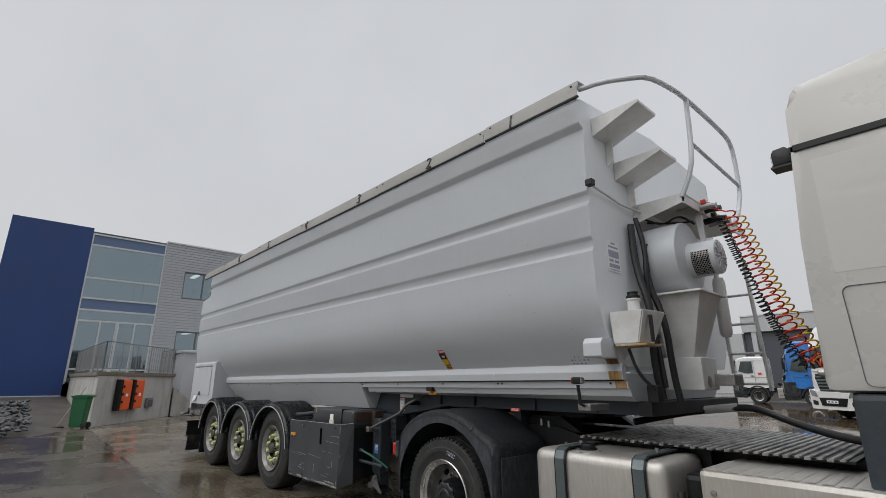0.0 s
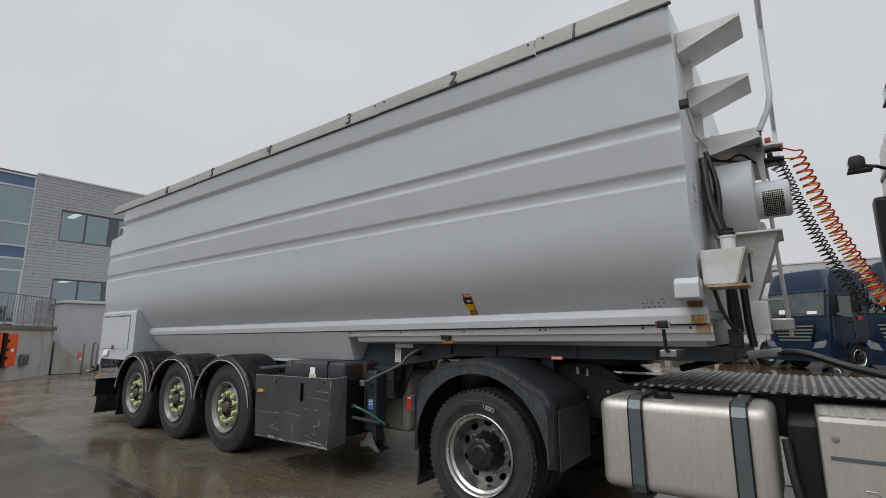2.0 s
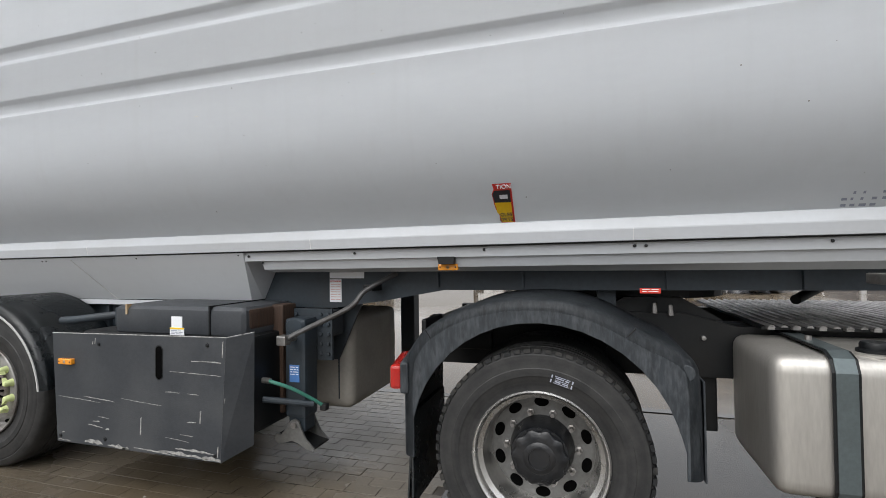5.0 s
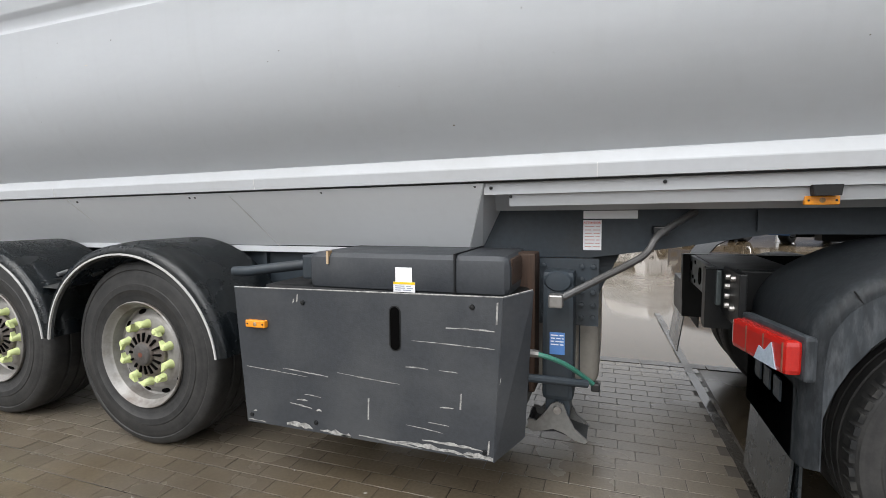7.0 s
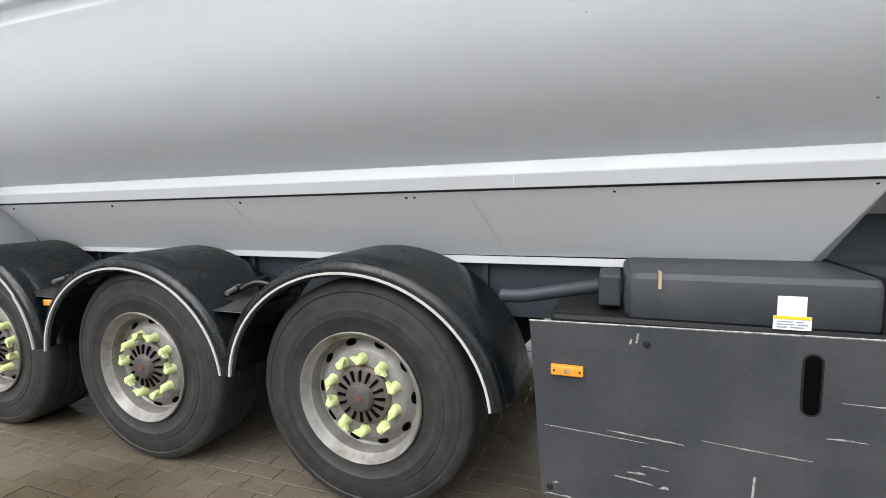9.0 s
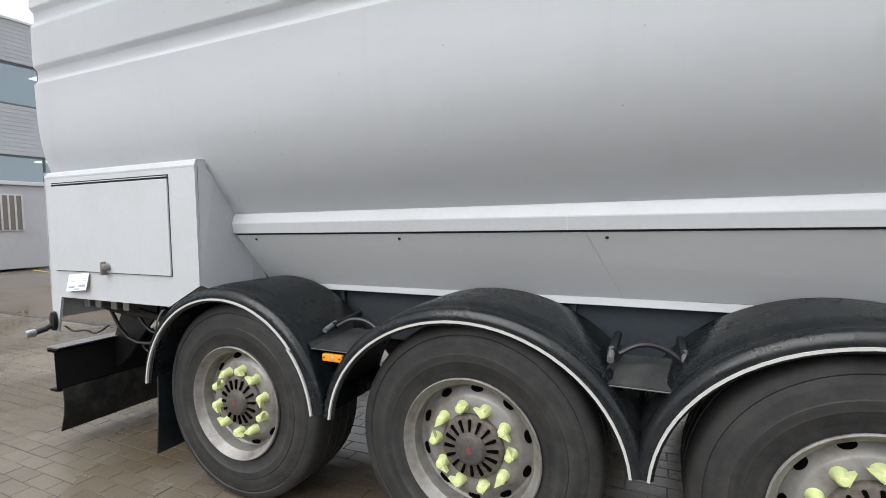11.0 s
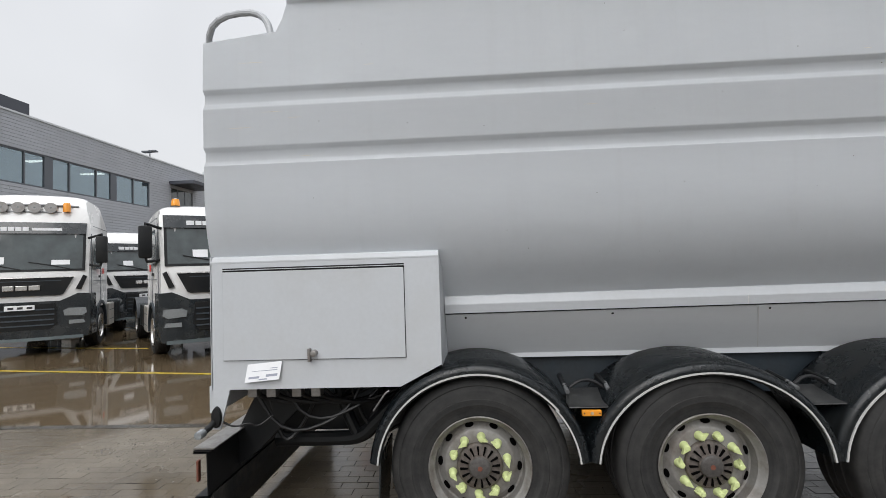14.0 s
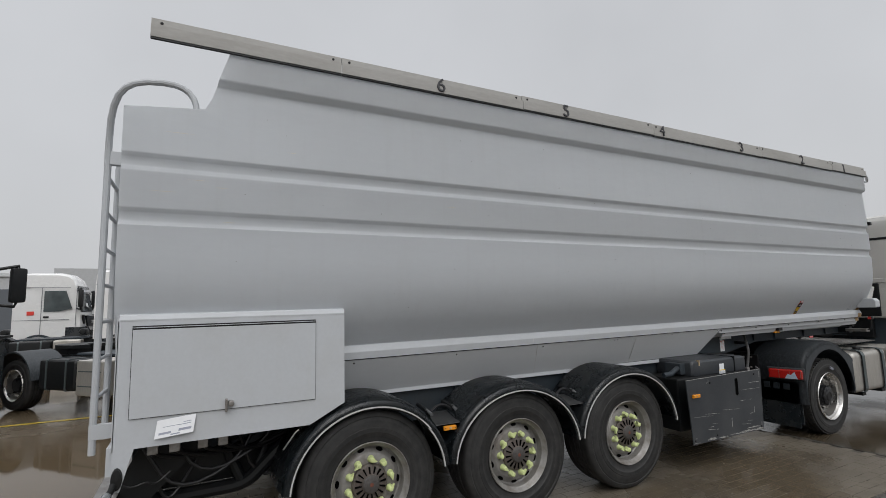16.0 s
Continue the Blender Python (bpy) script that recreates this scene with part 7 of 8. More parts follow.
part("handle", tube([(-11.02, -1.54, 0.08), (-11.30, -0.95, 1.25)], 0.014, 8), BROWNGREY, broom, smooth=True)
for k, x in enumerate((1.15, 1.95)):
    ob = thing("fire_box", at_ramp(x, -0.02, 0.0), "orange plastic cabinet with black side on the ramp wall", "cabinet", "orange cabinets")
    part("door", rbox(0.0, 0.52, -0.18, 0.0, 0.46, 1.46, 0.02), ORANGE, ob, world_space=False)
    part("side", rbox(-0.16, -0.005, -0.17, 0.0, 0.44, 1.48, 0.01), BLACK, ob, world_space=False)
    for z in (0.72, 0.98, 1.24):
        part("catch", rbox(-0.005, 0.06, -0.21, -0.17, z - 0.04, z + 0.04, 0.01), BLACK, ob, world_space=False)
    part("sign", rbox(0.2, 0.34, -0.186, -0.18, 0.9, 1.0), PAPER, ob, world_space=False)
so = thing("wall_socket", at_ramp(3.0, -0.01, 0.0), "grey socket box on the ramp wall", "socket")
part("housing", rbox(0, 0.42, -0.1, 0.0, 0.44, 0.80, 0.03), GALV, so, world_space=False)
part("cover", rbox(0.08, 0.34, -0.13, -0.1, 0.5, 0.72, 0.02), WINFRAME, so, world_space=False)
bank = bmesh.new()
bk = [bank.verts.new(p) for p in ((-8.9, -2.25, 0.0), (-11.8, -0.74, 0.0), (FX + 0.03, -0.74, 0.74), (FX + 0.03, -9.0, 0.74), (-8.9, -9.0, 0.0), (FX + 0.03, -0.74, -0.1), (FX + 0.03, -9.0, -0.1), (-8.9, -9.0, -0.1), (-8.9, -2.25, -0.1), (-11.8, -0.74, -0.1))]
for f in ((0, 1, 2), (0, 2, 3, 4), (1, 5, 2), (2, 5, 6, 3), (3, 6, 4), (4, 6, 7), (0, 4, 7, 8), (0, 8, 9, 1), (1, 9, 5)):
    bank.faces.new([bk[k] for k in f])
bmesh.ops.recalc_face_normals(bank, faces=bank.faces[:])
whole("sloping_bank", bank, EARTH, "dark wet slope rising to the navy wall", "slope", kind="structure")
gab = thing("rockery", (-9.9, -3.4, 0), "flat dark grey rubble stones heaped on the slope", "stones")
stone_meshes = []
for k in range(6):
    sb2 = bmesh.new()
    bmesh.ops.create_icosphere(sb2, subdivisions=1, radius=0.085)
    for v in sb2.verts:
        v.co *= 0.7 + 0.6 * rnd.random()
    stone_meshes.append(mesh_of("stone", sb2, STONE))
for k in range(300):
    o = new("stone", stone_meshes[k % 6])
    o.parent = gab
    u = (k + rnd.random()) / 300
    o.matrix_basis = Matrix.Translation((1.15 - 3.2 * u, rnd.uniform(-1.3, 1.12), 0.03 + 0.72 * u ** 0.7 + rnd.uniform(0.0, 0.10))) @ Euler((rnd.uniform(-0.5, 0.5), rnd.uniform(-0.9, 0.3), rnd.random() * 6)).to_matrix().to_4x4() @ Matrix.Diagonal((1.2, 0.9, 0.5, 1))
part("wall_foot_strip", box(FX + 0.02, FX + 0.06, -9.0, -0.92, 0.745, 0.79), ALUFRAME, office)

# ---- site cabin, posts, cones ----
cabn = thing("site_cabin", (-19.5, 5.5, 0), "pale grey steel site cabin with barred window", "cabin")
part("body", box(-21.5, -18.6, 3.6, 7.55, 0.05, 2.80, 0.02), CABIN, cabn)
part("roof", box(-21.6, -18.5, 3.5, 7.65, 2.80, 2.93, 0.02), ALUFRAME, cabn)
wf = part("window", box(-18.6, -18.57, 5.68, 6.86, 1.30, 2.50, 0.01), ALUFRAME, cabn, "white window with vertical bars")
part("pane", box(-18.575, -18.565, 5.72, 6.82, 1.34, 2.46), BARRED, wf)
for k in range(7):
    part("bar", box(-18.56, -18.53, 5.70 + 0.186 * k, 5.745 + 0.186 * k, 1.32, 2.48), ALUFRAME, wf)
hp = thing("barrier_hoop", (-13.9, 3.45, 0), "galvanised steel barrier hoop", "barrier", "barriers")
part("hoop", tube([(-13.6, 3.4, 0), (-13.6, 3.4, 1.05), (-13.75, 3.44, 1.12), (-14.6, 3.6, 1.12), (-14.75, 3.62, 1.05), (-14.75, 3.62, 0)], 0.035, 8, smooth_path=1), GALV, hp, smooth=True)
whole("yellow_post", tube([(-14.9, 3.95, 0), (-14.9, 3.95, 1.30)], 0.05, 10), YELINK, "yellow painted steel post", "post", smooth=True)
for x, y in ((-17.4, 4.0),):
    c = thing("traffic_cone", (x, y, 0), "orange and white traffic cone", "cone", "cones")
    part("cone", lathe([(0.16, 0.02), (0.10, 0.35), (0.03, 0.75), (0.0, 0.75)], 16, m=Matrix.Translation((x, y, 0)), axis="z"), ORANGE, c, smooth=True)
    part("band", lathe([(0.122, 0.30), (0.092, 0.45)], 16, m=Matrix.Translation((x, y, 0)), axis="z"), PAPER, c)
    part("base", box(x - 0.2, x + 0.2, y - 0.2, y + 0.2, 0, 0.03), ORANGE, c)
for x, y in ((-15.0, 3.4), (-17.5, 3.0)):
    whole("marker_post", tube([(x, y, 0), (x, y, 1.1)], 0.03, 8), GALV, "slim galvanised marker post", "post", "posts")
# painted lines on the yard
for x0, x1, y0, y1 in [(-18.3, -14.8, 6.9, 6.25), (-14.1, -5.0, 6.22, 5.0), (-17.5, -9.0, 9.3, 8.0), (-17, -12, 13.0, 12.4), (-6.2, -3.0, 7.1, 7.0)]:
    d = Vector((x1 - x0, y1 - y0)).normalized()
    n2 = Vector((-d.y, d.x)) * 0.05
    lb = bmesh.new()
    lb.faces.new([lb.verts.new((p.x, p.y, -0.007)) for p in (Vector((x0, y0)) - n2, Vector((x1, y1)) - n2, Vector((x1, y1)) + n2, Vector((x0, y0)) + n2)])
    whole("road_line", lb, LINE, "worn yellow parking line", "marking", kind="structure")
kerb = bmesh.new()
for k in range(60):
    box(-18 + 0.5 * k, -18 + 0.5 * k + 0.49, KERB_Y, KERB_Y + 0.11, -0.05, 0.004, bm=kerb)
tagged(whole("kerb_line", kerb, DRAIN, "flush concrete edging stones", "kerb"), kind="stuff")
for (xa, ya), (xb, yb), half in (((-10.9, -0.78), (4.4, -1.33), 0.04), ((4.30, 4.5), (4.50, -3.2), 0.03)):
    d = Vector((xb - xa, yb - ya)).normalized()
    nn = Vector((-d.y, d.x)) * half
    whole("drain_cover", prism([(xa + nn.x, ya + nn.y), (xb + nn.x, yb + nn.y), (xb - nn.x, yb - nn.y), (xa - nn.x, ya - nn.y)], "z", -0.03, 0.0035), DRAIN, "narrow dark drain channel in the paving", "drain", kind="structure")


# ---- parked trucks ----
def bowed(bm, depth=0.11):
    """Curves a front part: its middle stands forward of its corners."""
    for v in bm.verts:
        v.co.y += depth * (v.co.x / 1.15) ** 2
    return bm


def cross_strip(x0, x1, front, z0, z1, depth, n=10):
    """A band across the front, in enough steps to take the curve; front gives (y at z0, y at z1)."""
    bm = bmesh.new()
    cols = []
    for i in range(n + 1):
        x = x0 + (x1 - x0) * i / n
        cols.append([bm.verts.new(p) for p in ((x, front[0], z0), (x, front[1], z1), (x, front[1] + depth, z1), (x, front[0] + depth, z0))])
    for a, b in zip(cols, cols[1:]):
        for k in range(4):
            bm.faces.new((a[k], b[k], b[(k + 1) % 4], a[(k + 1) % 4]))
    bm.faces.new(cols[0][::-1]), bm.faces.new(cols[-1])
    return bowed(bm)


def front_plate(outline, y0, y1, rake=0.0, cuts=8):
    """A flat outline of the front, seen head-on, cut into upright strips so that it follows the curve."""
    bm = prism(outline, "y", y0, y1)
    xs = [p[0] for p in outline]
    lo, hi = min(xs), max(xs)
    for k in range(1, cuts):
        x = lo + (hi - lo) * k / cuts
        bmesh.ops.bisect_plane(bm, geom=bm.verts[:] + bm.edges[:] + bm.faces[:], plane_co=(x, 0, 0), plane_no=(1, 0, 0))
    for v in bm.verts:
        v.co.y += rake * v.co.z
    return bowed(bm)


def truck_cab(h, vz, roof_in):
    """The cab's shell, lofted across its width: curved front, raked windscreen, rounded roof."""
    prof = [(0.06, 0.98), (-0.02, 1.20), (-0.01, 1.50), (0.03, 1.86), (0.16, vz - 0.24), (0.22, vz), (0.34, vz + (h - vz) * 0.55), (0.55, h - 0.07), (0.85, h), (1.55, h), (2.02, h - 0.03), (2.10, h - 0.14), (2.12, vz), (2.12, 0.98)]
    xs = [-1.22, -1.20, -1.13, -0.95, -0.6, -0.2, 0.2, 0.6, 0.95, 1.13, 1.20, 1.22]
    bm = bmesh.new()
    rows = []
    for x in xs:
        edge = max(0.0, (abs(x) - 1.0) / 0.22)
        row = []
        for y, z in prof:
            front = max(0.0, min(1.0, (0.8 - y) / 0.8))
            top = max(0.0, min(1.0, (z - vz) / max(h - vz, 0.01)))
            yy = y + front * (0.11 * (x / 1.15) ** 2 + 0.06 * edge ** 2)
            zz = z - top * (0.05 * (x / 1.2) ** 2 + 0.07 * edge ** 2)
            row.append(bm.verts.new((x * (1 - roof_in * top - 0.03 * front), yy + (0.03 * edge if y > 1.9 else 0) * -1, zz)))
        rows.append(row)
    n = len(prof)
    for a, b in zip(rows, rows[1:]):
        for k in range(n):
            bm.faces.new((a[k], b[k], b[(k + 1) % n], a[(k + 1) % n]))
    bm.faces.new(rows[0][::-1]), bm.faces.new(rows[-1])
    return bm


def truck(m, paint, label, height=3.3, vz=2.85, bar=False, beacon=False, star=False, dark_lower=True, group="parked trucks", length=6.0, roof_in=0.07):
    """A tractor unit at its own origin: front face at y = 0, facing -y."""
    t = thing("parked_truck", m, label, "truck", group)
    kw = dict(world_space=False)
    h = height
    c = part("cab", truck_cab(h, vz, roof_in), paint, t, smooth=True, angle=40, **kw)
    # windscreen with its black border, visor, wipers, papers
    wz0, wz1 = (1.93, vz - 0.235) if not star else (1.98, vz - 0.12)
    slope = 0.13 / (vz - 2.10)
    def glass_y(z):
        return 0.03 + (z - 1.86) * slope
    part("windscreen_border", cross_strip(-1.12, 1.12, (glass_y(wz0 - 0.05) - 0.006, glass_y(wz1 + 0.02) - 0.006), wz0 - 0.05, wz1 + 0.02, 0.02), BLACK, t, **kw)
    part("windscreen", cross_strip(-1.07, 1.07, (glass_y(wz0) - 0.011, glass_y(wz1) - 0.011), wz0, wz1, 0.012), DARKGLASS, t, "grey reflecting windscreen", **kw)
    v = part("visor", cross_strip(-1.13, 1.13, (glass_y(wz1) - 0.055, 0.19 if not star else 0.16), wz1 + 0.01, vz + (0.04 if not star else -0.02), 0.03), PLASTIC if not star else paint, t, "dark sun visor with white lettering" if not star else "", smooth=True, **kw)
    if not star:
        lt = bmesh.new()
        for x0, x1 in [(-0.72, -0.58), (-0.55, -0.44), (-0.42, -0.31), (-0.29, -0.18), (-0.16, -0.05), (-0.03, 0.08)]:
            box(x0, x1, glass_y(wz1) - 0.045, glass_y(wz1) + 0.02, vz - 0.165, vz - 0.075, bm=lt)
        box(0.14, 0.68, glass_y(wz1) - 0.045, glass_y(wz1) + 0.02, vz - 0.155, vz - 0.095, bm=lt)
        part("lettering", bowed(lt), PAPER, v, "", **kw)
    for x0, x1, z0, z1 in [(-0.62, -0.34, 2.06, 2.22), (0.50, 0.84, 2.03, 2.14)]:
        part("paper_notice", cross_strip(x0, x1, (glass_y(z0) - 0.014, glass_y(z1) - 0.014), z0, z1, 0.002, 4), PAPER, t, **kw)
    for x in (-0.55, 0.35):
        part("wiper", bowed(tube([(x - 0.25, glass_y(2.10) - 0.03, 2.10), (x + 0.15, glass_y(2.02) - 0.03, 2.02), (x + 0.5, glass_y(1.93) - 0.03, 1.93)], 0.012, 6)), BLACK, t, **kw)
    # grille
    if star:
        g = part("grille", front_plate([(-0.74, 1.70), (0.74, 1.70), (0.80, 1.55), (0.62, 1.02), (-0.62, 1.02), (-0.80, 1.55)], -0.075, 0.02), BLACK, t, "black grille with grey bars and a round badge", **kw)
        for k in range(5):
            z = 1.64 - 0.125 * k
            w = 0.76 - 0.038 * k
            part("grille_bar", cross_strip(-w, w, (-0.105, -0.088), z - 0.075, z - 0.02, 0.02), STRAP, g, **kw)
        part("badge", lathe([(0.115, -0.125), (0.135, -0.125), (0.135, -0.09), (0.115, -0.09)], 24, m=Matrix.Translation((0, 0, 1.56))), ALU_RIM, g, **kw)
        part("badge_disc", lathe([(0.0, -0.118), (0.05, -0.112), (0.115, -0.09)], 24, m=Matrix.Translation((0, 0, 1.56))), STRAP, g, **kw)
        low = paint
        part("bumper", front_plate([(-1.20, 0.34), (-1.24, 0.60), (-1.24, 1.10), (-0.86, 1.02), (0.86, 1.02), (1.24, 1.10), (1.24, 0.60), (1.20, 0.34)], -0.14, 0.40), paint, t, "painted bumper", **kw)
        part("lower_intake", front_plate([(-0.66, 0.78), (0.66, 0.78), (0.56, 0.48), (-0.56, 0.48)], -0.165, -0.10), BLACK, t, **kw)
        for s in (-1, 1):
            part("headlight", front_plate([(s * 0.70, 0.80), (s * 0.82, 1.02), (s * 1.12, 1.10), (s * 1.16, 1.00), (s * 1.06, 0.84)], -0.165, -0.10, cuts=3), LAMPGLASS, t, **kw)
            part("corner_grille", front_plate([(s * 0.80, 0.48), (s * 0.78, 0.64), (s * 1.08, 0.68), (s * 1.08, 0.50)], -0.152, -0.10, cuts=2), BLACK, t, **kw)
        part("panel_seam", cross_strip(-1.17, 1.17, (-0.024, -0.022), 1.80, 1.808, 0.02), BLACK, t, **kw)
        plate_z = 0.58
    else:
        g = part("grille", front_plate([(-0.92, 1.74), (0.92, 1.74), (0.74, 1.36), (0.68, 1.33), (-0.68, 1.33), (-0.74, 1.36)], -0.05, 0.03), BLACK, t, "black grille with silver mark", **kw)
        part("grille_trim", cross_strip(-0.93, 0.93, (-0.062, -0.058), 1.735, 1.757, 0.03), ALU_RIM, g, **kw)
        part("grille_rib", cross_strip(-0.70, 0.70, (-0.058, -0.056), 1.655, 1.672, 0.02), FRAME, g, **kw)
        for x in (-0.33, -0.10, 0.13):
            part("maker_mark", box(x, x + 0.20, -0.078, -0.04, 1.455, 1.565, 0.012), ALU_RIM, g, "silver maker's mark as plain blocks", **kw)
        low = PLASTIC if dark_lower else paint
        part("bumper", front_plate([(-1.20, 0.36), (-1.25, 0.62), (-1.25, 1.34), (-1.02, 1.36), (-0.70, 1.20), (0.70, 1.20), (1.02, 1.36), (1.25, 1.34), (1.25, 0.62), (1.20, 0.36)], -0.13, 0.45), low, t, "dark grey bumper", **kw)
        part("lower_intake", front_plate([(-0.62, 1.15), (0.62, 1.15), (0.66, 0.72), (0.54, 0.58), (-0.54, 0.58), (-0.66, 0.72)], -0.145, -0.08), BLACK, t, **kw)
        for k in range(4):
            part("intake_slat", cross_strip(-0.60, 0.60, (-0.160, -0.156), 0.66 + 0.115 * k, 0.69 + 0.115 * k, 0.03), FRAME, t, **kw)
        part("lower_lip", cross_strip(-1.12, 1.12, (-0.15, -0.14), 0.33, 0.40, 0.10), STRAP, t, **kw)
        for s in (-1, 1):
            part("headlight", front_plate([(s * 0.78, 0.86), (s * 0.76, 0.98), (s * 0.86, 1.03), (s * 1.17, 1.02), (s * 1.19, 0.90), (s * 1.10, 0.84)], -0.150, -0.08, cuts=3), LAMPGLASS, t, **kw)
            part("fog_lamp", front_plate([(s * 0.86, 0.66), (s * 0.86, 0.75), (s * 1.13, 0.75), (s * 1.16, 0.67)], -0.146, -0.08, cuts=2), LAMPGLASS, t, **kw)
            part("corner_duct", front_plate([(s * 1.10, 1.78), (s * 1.165, 1.74), (s * 1.06, 1.44), (s * 0.96, 1.46)], -0.036, 0.03, cuts=2), BLACK, t, **kw)
        plate_z = 1.02
    np_ = part("number_plate", box(-0.26, 0.26, -0.182, -0.13, plate_z, plate_z + 0.11, 0.004), PAPER, t, "white number plate", **kw)
    nb = bmesh.new()
    for x in (-0.20, -0.04, 0.13):
        box(x, x + 0.10, -0.185, -0.181, plate_z + 0.03, plate_z + 0.08, bm=nb)
    part("lettering", nb, INK, np_, **kw)
    for s in (-1, 1):
        mir = part("mirror", box(min(s * 1.33, s * 1.57), max(s * 1.33, s * 1.57), 0.08, 0.22, 2.05, 2.70, 0.05), BLACK, t, "black mirror housing", smooth=True, **kw)
        part("mirror_arm", tube([(s * 1.16, 0.3, 2.66), (s * 1.45, 0.15, 2.74), (s * 1.46, 0.15, 2.6)], 0.03, 8), BLACK, mir, **kw)
        part("mirror_arm", tube([(s * 1.16, 0.3, 2.02), (s * 1.42, 0.16, 1.98), (s * 1.45, 0.15, 2.1)], 0.03, 8), BLACK, mir, **kw)
        win = plate([(s * 1.226, 0.42, 2.02), (s * 1.226, 0.80, 1.92), (s * 1.226, 1.24, 1.92), (s * 1.226, 1.24, 2.66), (s * 1.226, 0.62, 2.66)][::s], 0.01)
        part("side_window", win, DARKGLASS, t, "dark door window", **kw)
        for y in (0.30, 1.30):
            part("door_seam", box(min(s * 1.21, s * 1.2235), max(s * 1.21, s * 1.2235), y, y + 0.014, 1.10, 2.76), WINFRAME, t, **kw)
        for z in (1.62, vz - 0.02):
            part("panel_seam", box(min(s * 1.21, s * 1.2235), max(s * 1.21, s * 1.2235), 0.5, 2.08, z, z + 0.012), WINFRAME, t, **kw)
        part("door_handle", box(min(s * 1.21, s * 1.235), max(s * 1.21, s * 1.235), 1.08, 1.24, 1.70, 1.76), BLACK, t, **kw)
        part("side_label", box(min(s * 1.215, s * 1.2245), max(s * 1.215, s * 1.2245), 1.50, 1.70, 1.80, 1.94), REDINK, t, "small red and white label", **kw)
        part("step_panel", prism([(0.20, 0.36), (0.74, 0.36), (0.78, 1.0), (0.20, 1.12)], "x", *sorted((s * 1.02, s * 1.235)), 0.02), low, t, **kw)
        for z in (0.50, 0.80):
            part("step", box(min(s * 1.10, s * 1.24), max(s * 1.10, s * 1.24), 0.30, 0.68, z, z + 0.13, 0.01), BLACK, t, **kw)
        part("wheel_arch", sheet(arc(1.35, 0.52, 0.60, -8, 172, 18), "x", *sorted((s * 0.86, s * 1.24)), 0.07), FRAME if dark_lower else paint, t, smooth=True, **kw)
        for y in (1.35, 4.95):
            rot = Matrix.Rotation(-s * math.pi / 2, 4, "Z") @ Matrix.Rotation(math.pi, 4, "Z")
            w = on_mesh("wheel", DW["rim"], t, Matrix.Translation((s * 1.20, y, 0.472)) @ rot)
            on_mesh("tyre", DW["tyre"], w, Matrix.Identity(4))
            on_mesh("disc", DW["disc"], w, Matrix.Identity(4))
            on_mesh("hub", DW["hub"], w, Matrix.Identity(4))
        part("mudguard", sheet(arc(4.95, 0.5, 0.62, 8, 172, 18), "x", *sorted((s * 0.62, s * 1.25)), 0.03), FENDER, t, "dark rear mudguard", smooth=True, **kw)
        tk = part("fuel_tank", box(min(s * 0.62, s * 1.20), max(s * 0.62, s * 1.20), 3.18, 4.22, 0.42, 0.98, 0.07, seg=3), BLACK, t, "black fuel tank", smooth=True, **kw)
        for y in (3.42, 3.98):
            part("tank_strap", box(min(s * 0.64, s * 1.212), max(s * 0.64, s * 1.212), y - 0.03, y + 0.03, 0.41, 0.992, 0.05), STRAP, tk, **kw)
        cov = part("step_cover", box(min(s * 0.62, s * 1.21), max(s * 0.62, s * 1.21), 2.40, 3.12, 0.36, 0.98, 0.03), ALU, t, "pale aluminium step cover", **kw)
        for z in (0.52, 0.78):
            part("pressing", box(min(s * 1.205, s * 1.216), max(s * 1.205, s * 1.216), 2.46, 3.06, z, z + 0.02, 0.003), STRAP, cov, **kw)
        part("chassis_rail", box(min(s * 0.36, s * 0.44), max(s * 0.36, s * 0.44), 0.5, length, 0.70, 0.98), BLACK, t, **kw)
    part("fifth_wheel", prism(arc(0, 4.95, 0.46, 0, 180, 14) + [(-0.46, 4.5), (-0.16, 4.42), (0, 4.8), (0.16, 4.42), (0.46, 4.5)], "z", 1.10, 1.17), BLACK, t, "black fifth wheel", **kw)
    part("fifth_wheel_stand", box(-0.42, 0.42, 4.7, 5.2, 0.96, 1.10, 0.02), BLACK, t, **kw)
    part("rear_deck", box(-0.55, 0.55, 2.3, 4.2, 0.985, 1.03, 0.01), FRAME, t, **kw)
    part("air_tank", lathe([(0.0, -0.30), (0.10, -0.28), (0.12, -0.2), (0.12, 0.2), (0.10, 0.28), (0.0, 0.30)], 16, m=Matrix.Translation((0, 2.5, 1.2)), axis="x"), BLACK, t, smooth=True, **kw)
    part("cab_back_lower", box(-1.1, 1.1, 0.4, 2.1, 0.62, 0.99), BLACK, t, **kw)
    if bar:
        part("light_bar", bowed(tube([(-0.92, 0.42, h - 0.36), (-0.95, 0.32, h - 0.30), (0.95, 0.32, h - 0.30), (0.92, 0.42, h - 0.36)], 0.026, 8, smooth_path=1)), GALV, t, **kw)
        part("light_bar", bowed(tube([(-0.92, 0.42, h - 0.50), (-0.90, 0.30, h - 0.47), (0.90, 0.30, h - 0.47), (0.92, 0.42, h - 0.50)], 0.022, 8, smooth_path=1)), GALV, t, **kw)
        for x in (-0.45, -0.15, 0.15, 0.45):
            lamp = part("spot_lamp", lathe([(0.0, 0.235), (0.10, 0.24), (0.105, 0.25)], 24, m=Matrix.Translation((x, 0, h - 0.37))), LAMPGLASS, t, "round spot lamp", smooth=True, **kw)
            part("lamp_shell", lathe([(0.105, 0.236), (0.122, 0.236), (0.125, 0.27), (0.08, 0.36), (0.0, 0.38)], 24, m=Matrix.Translation((x, 0, h - 0.37))), STEEL, lamp, smooth=True, **kw)
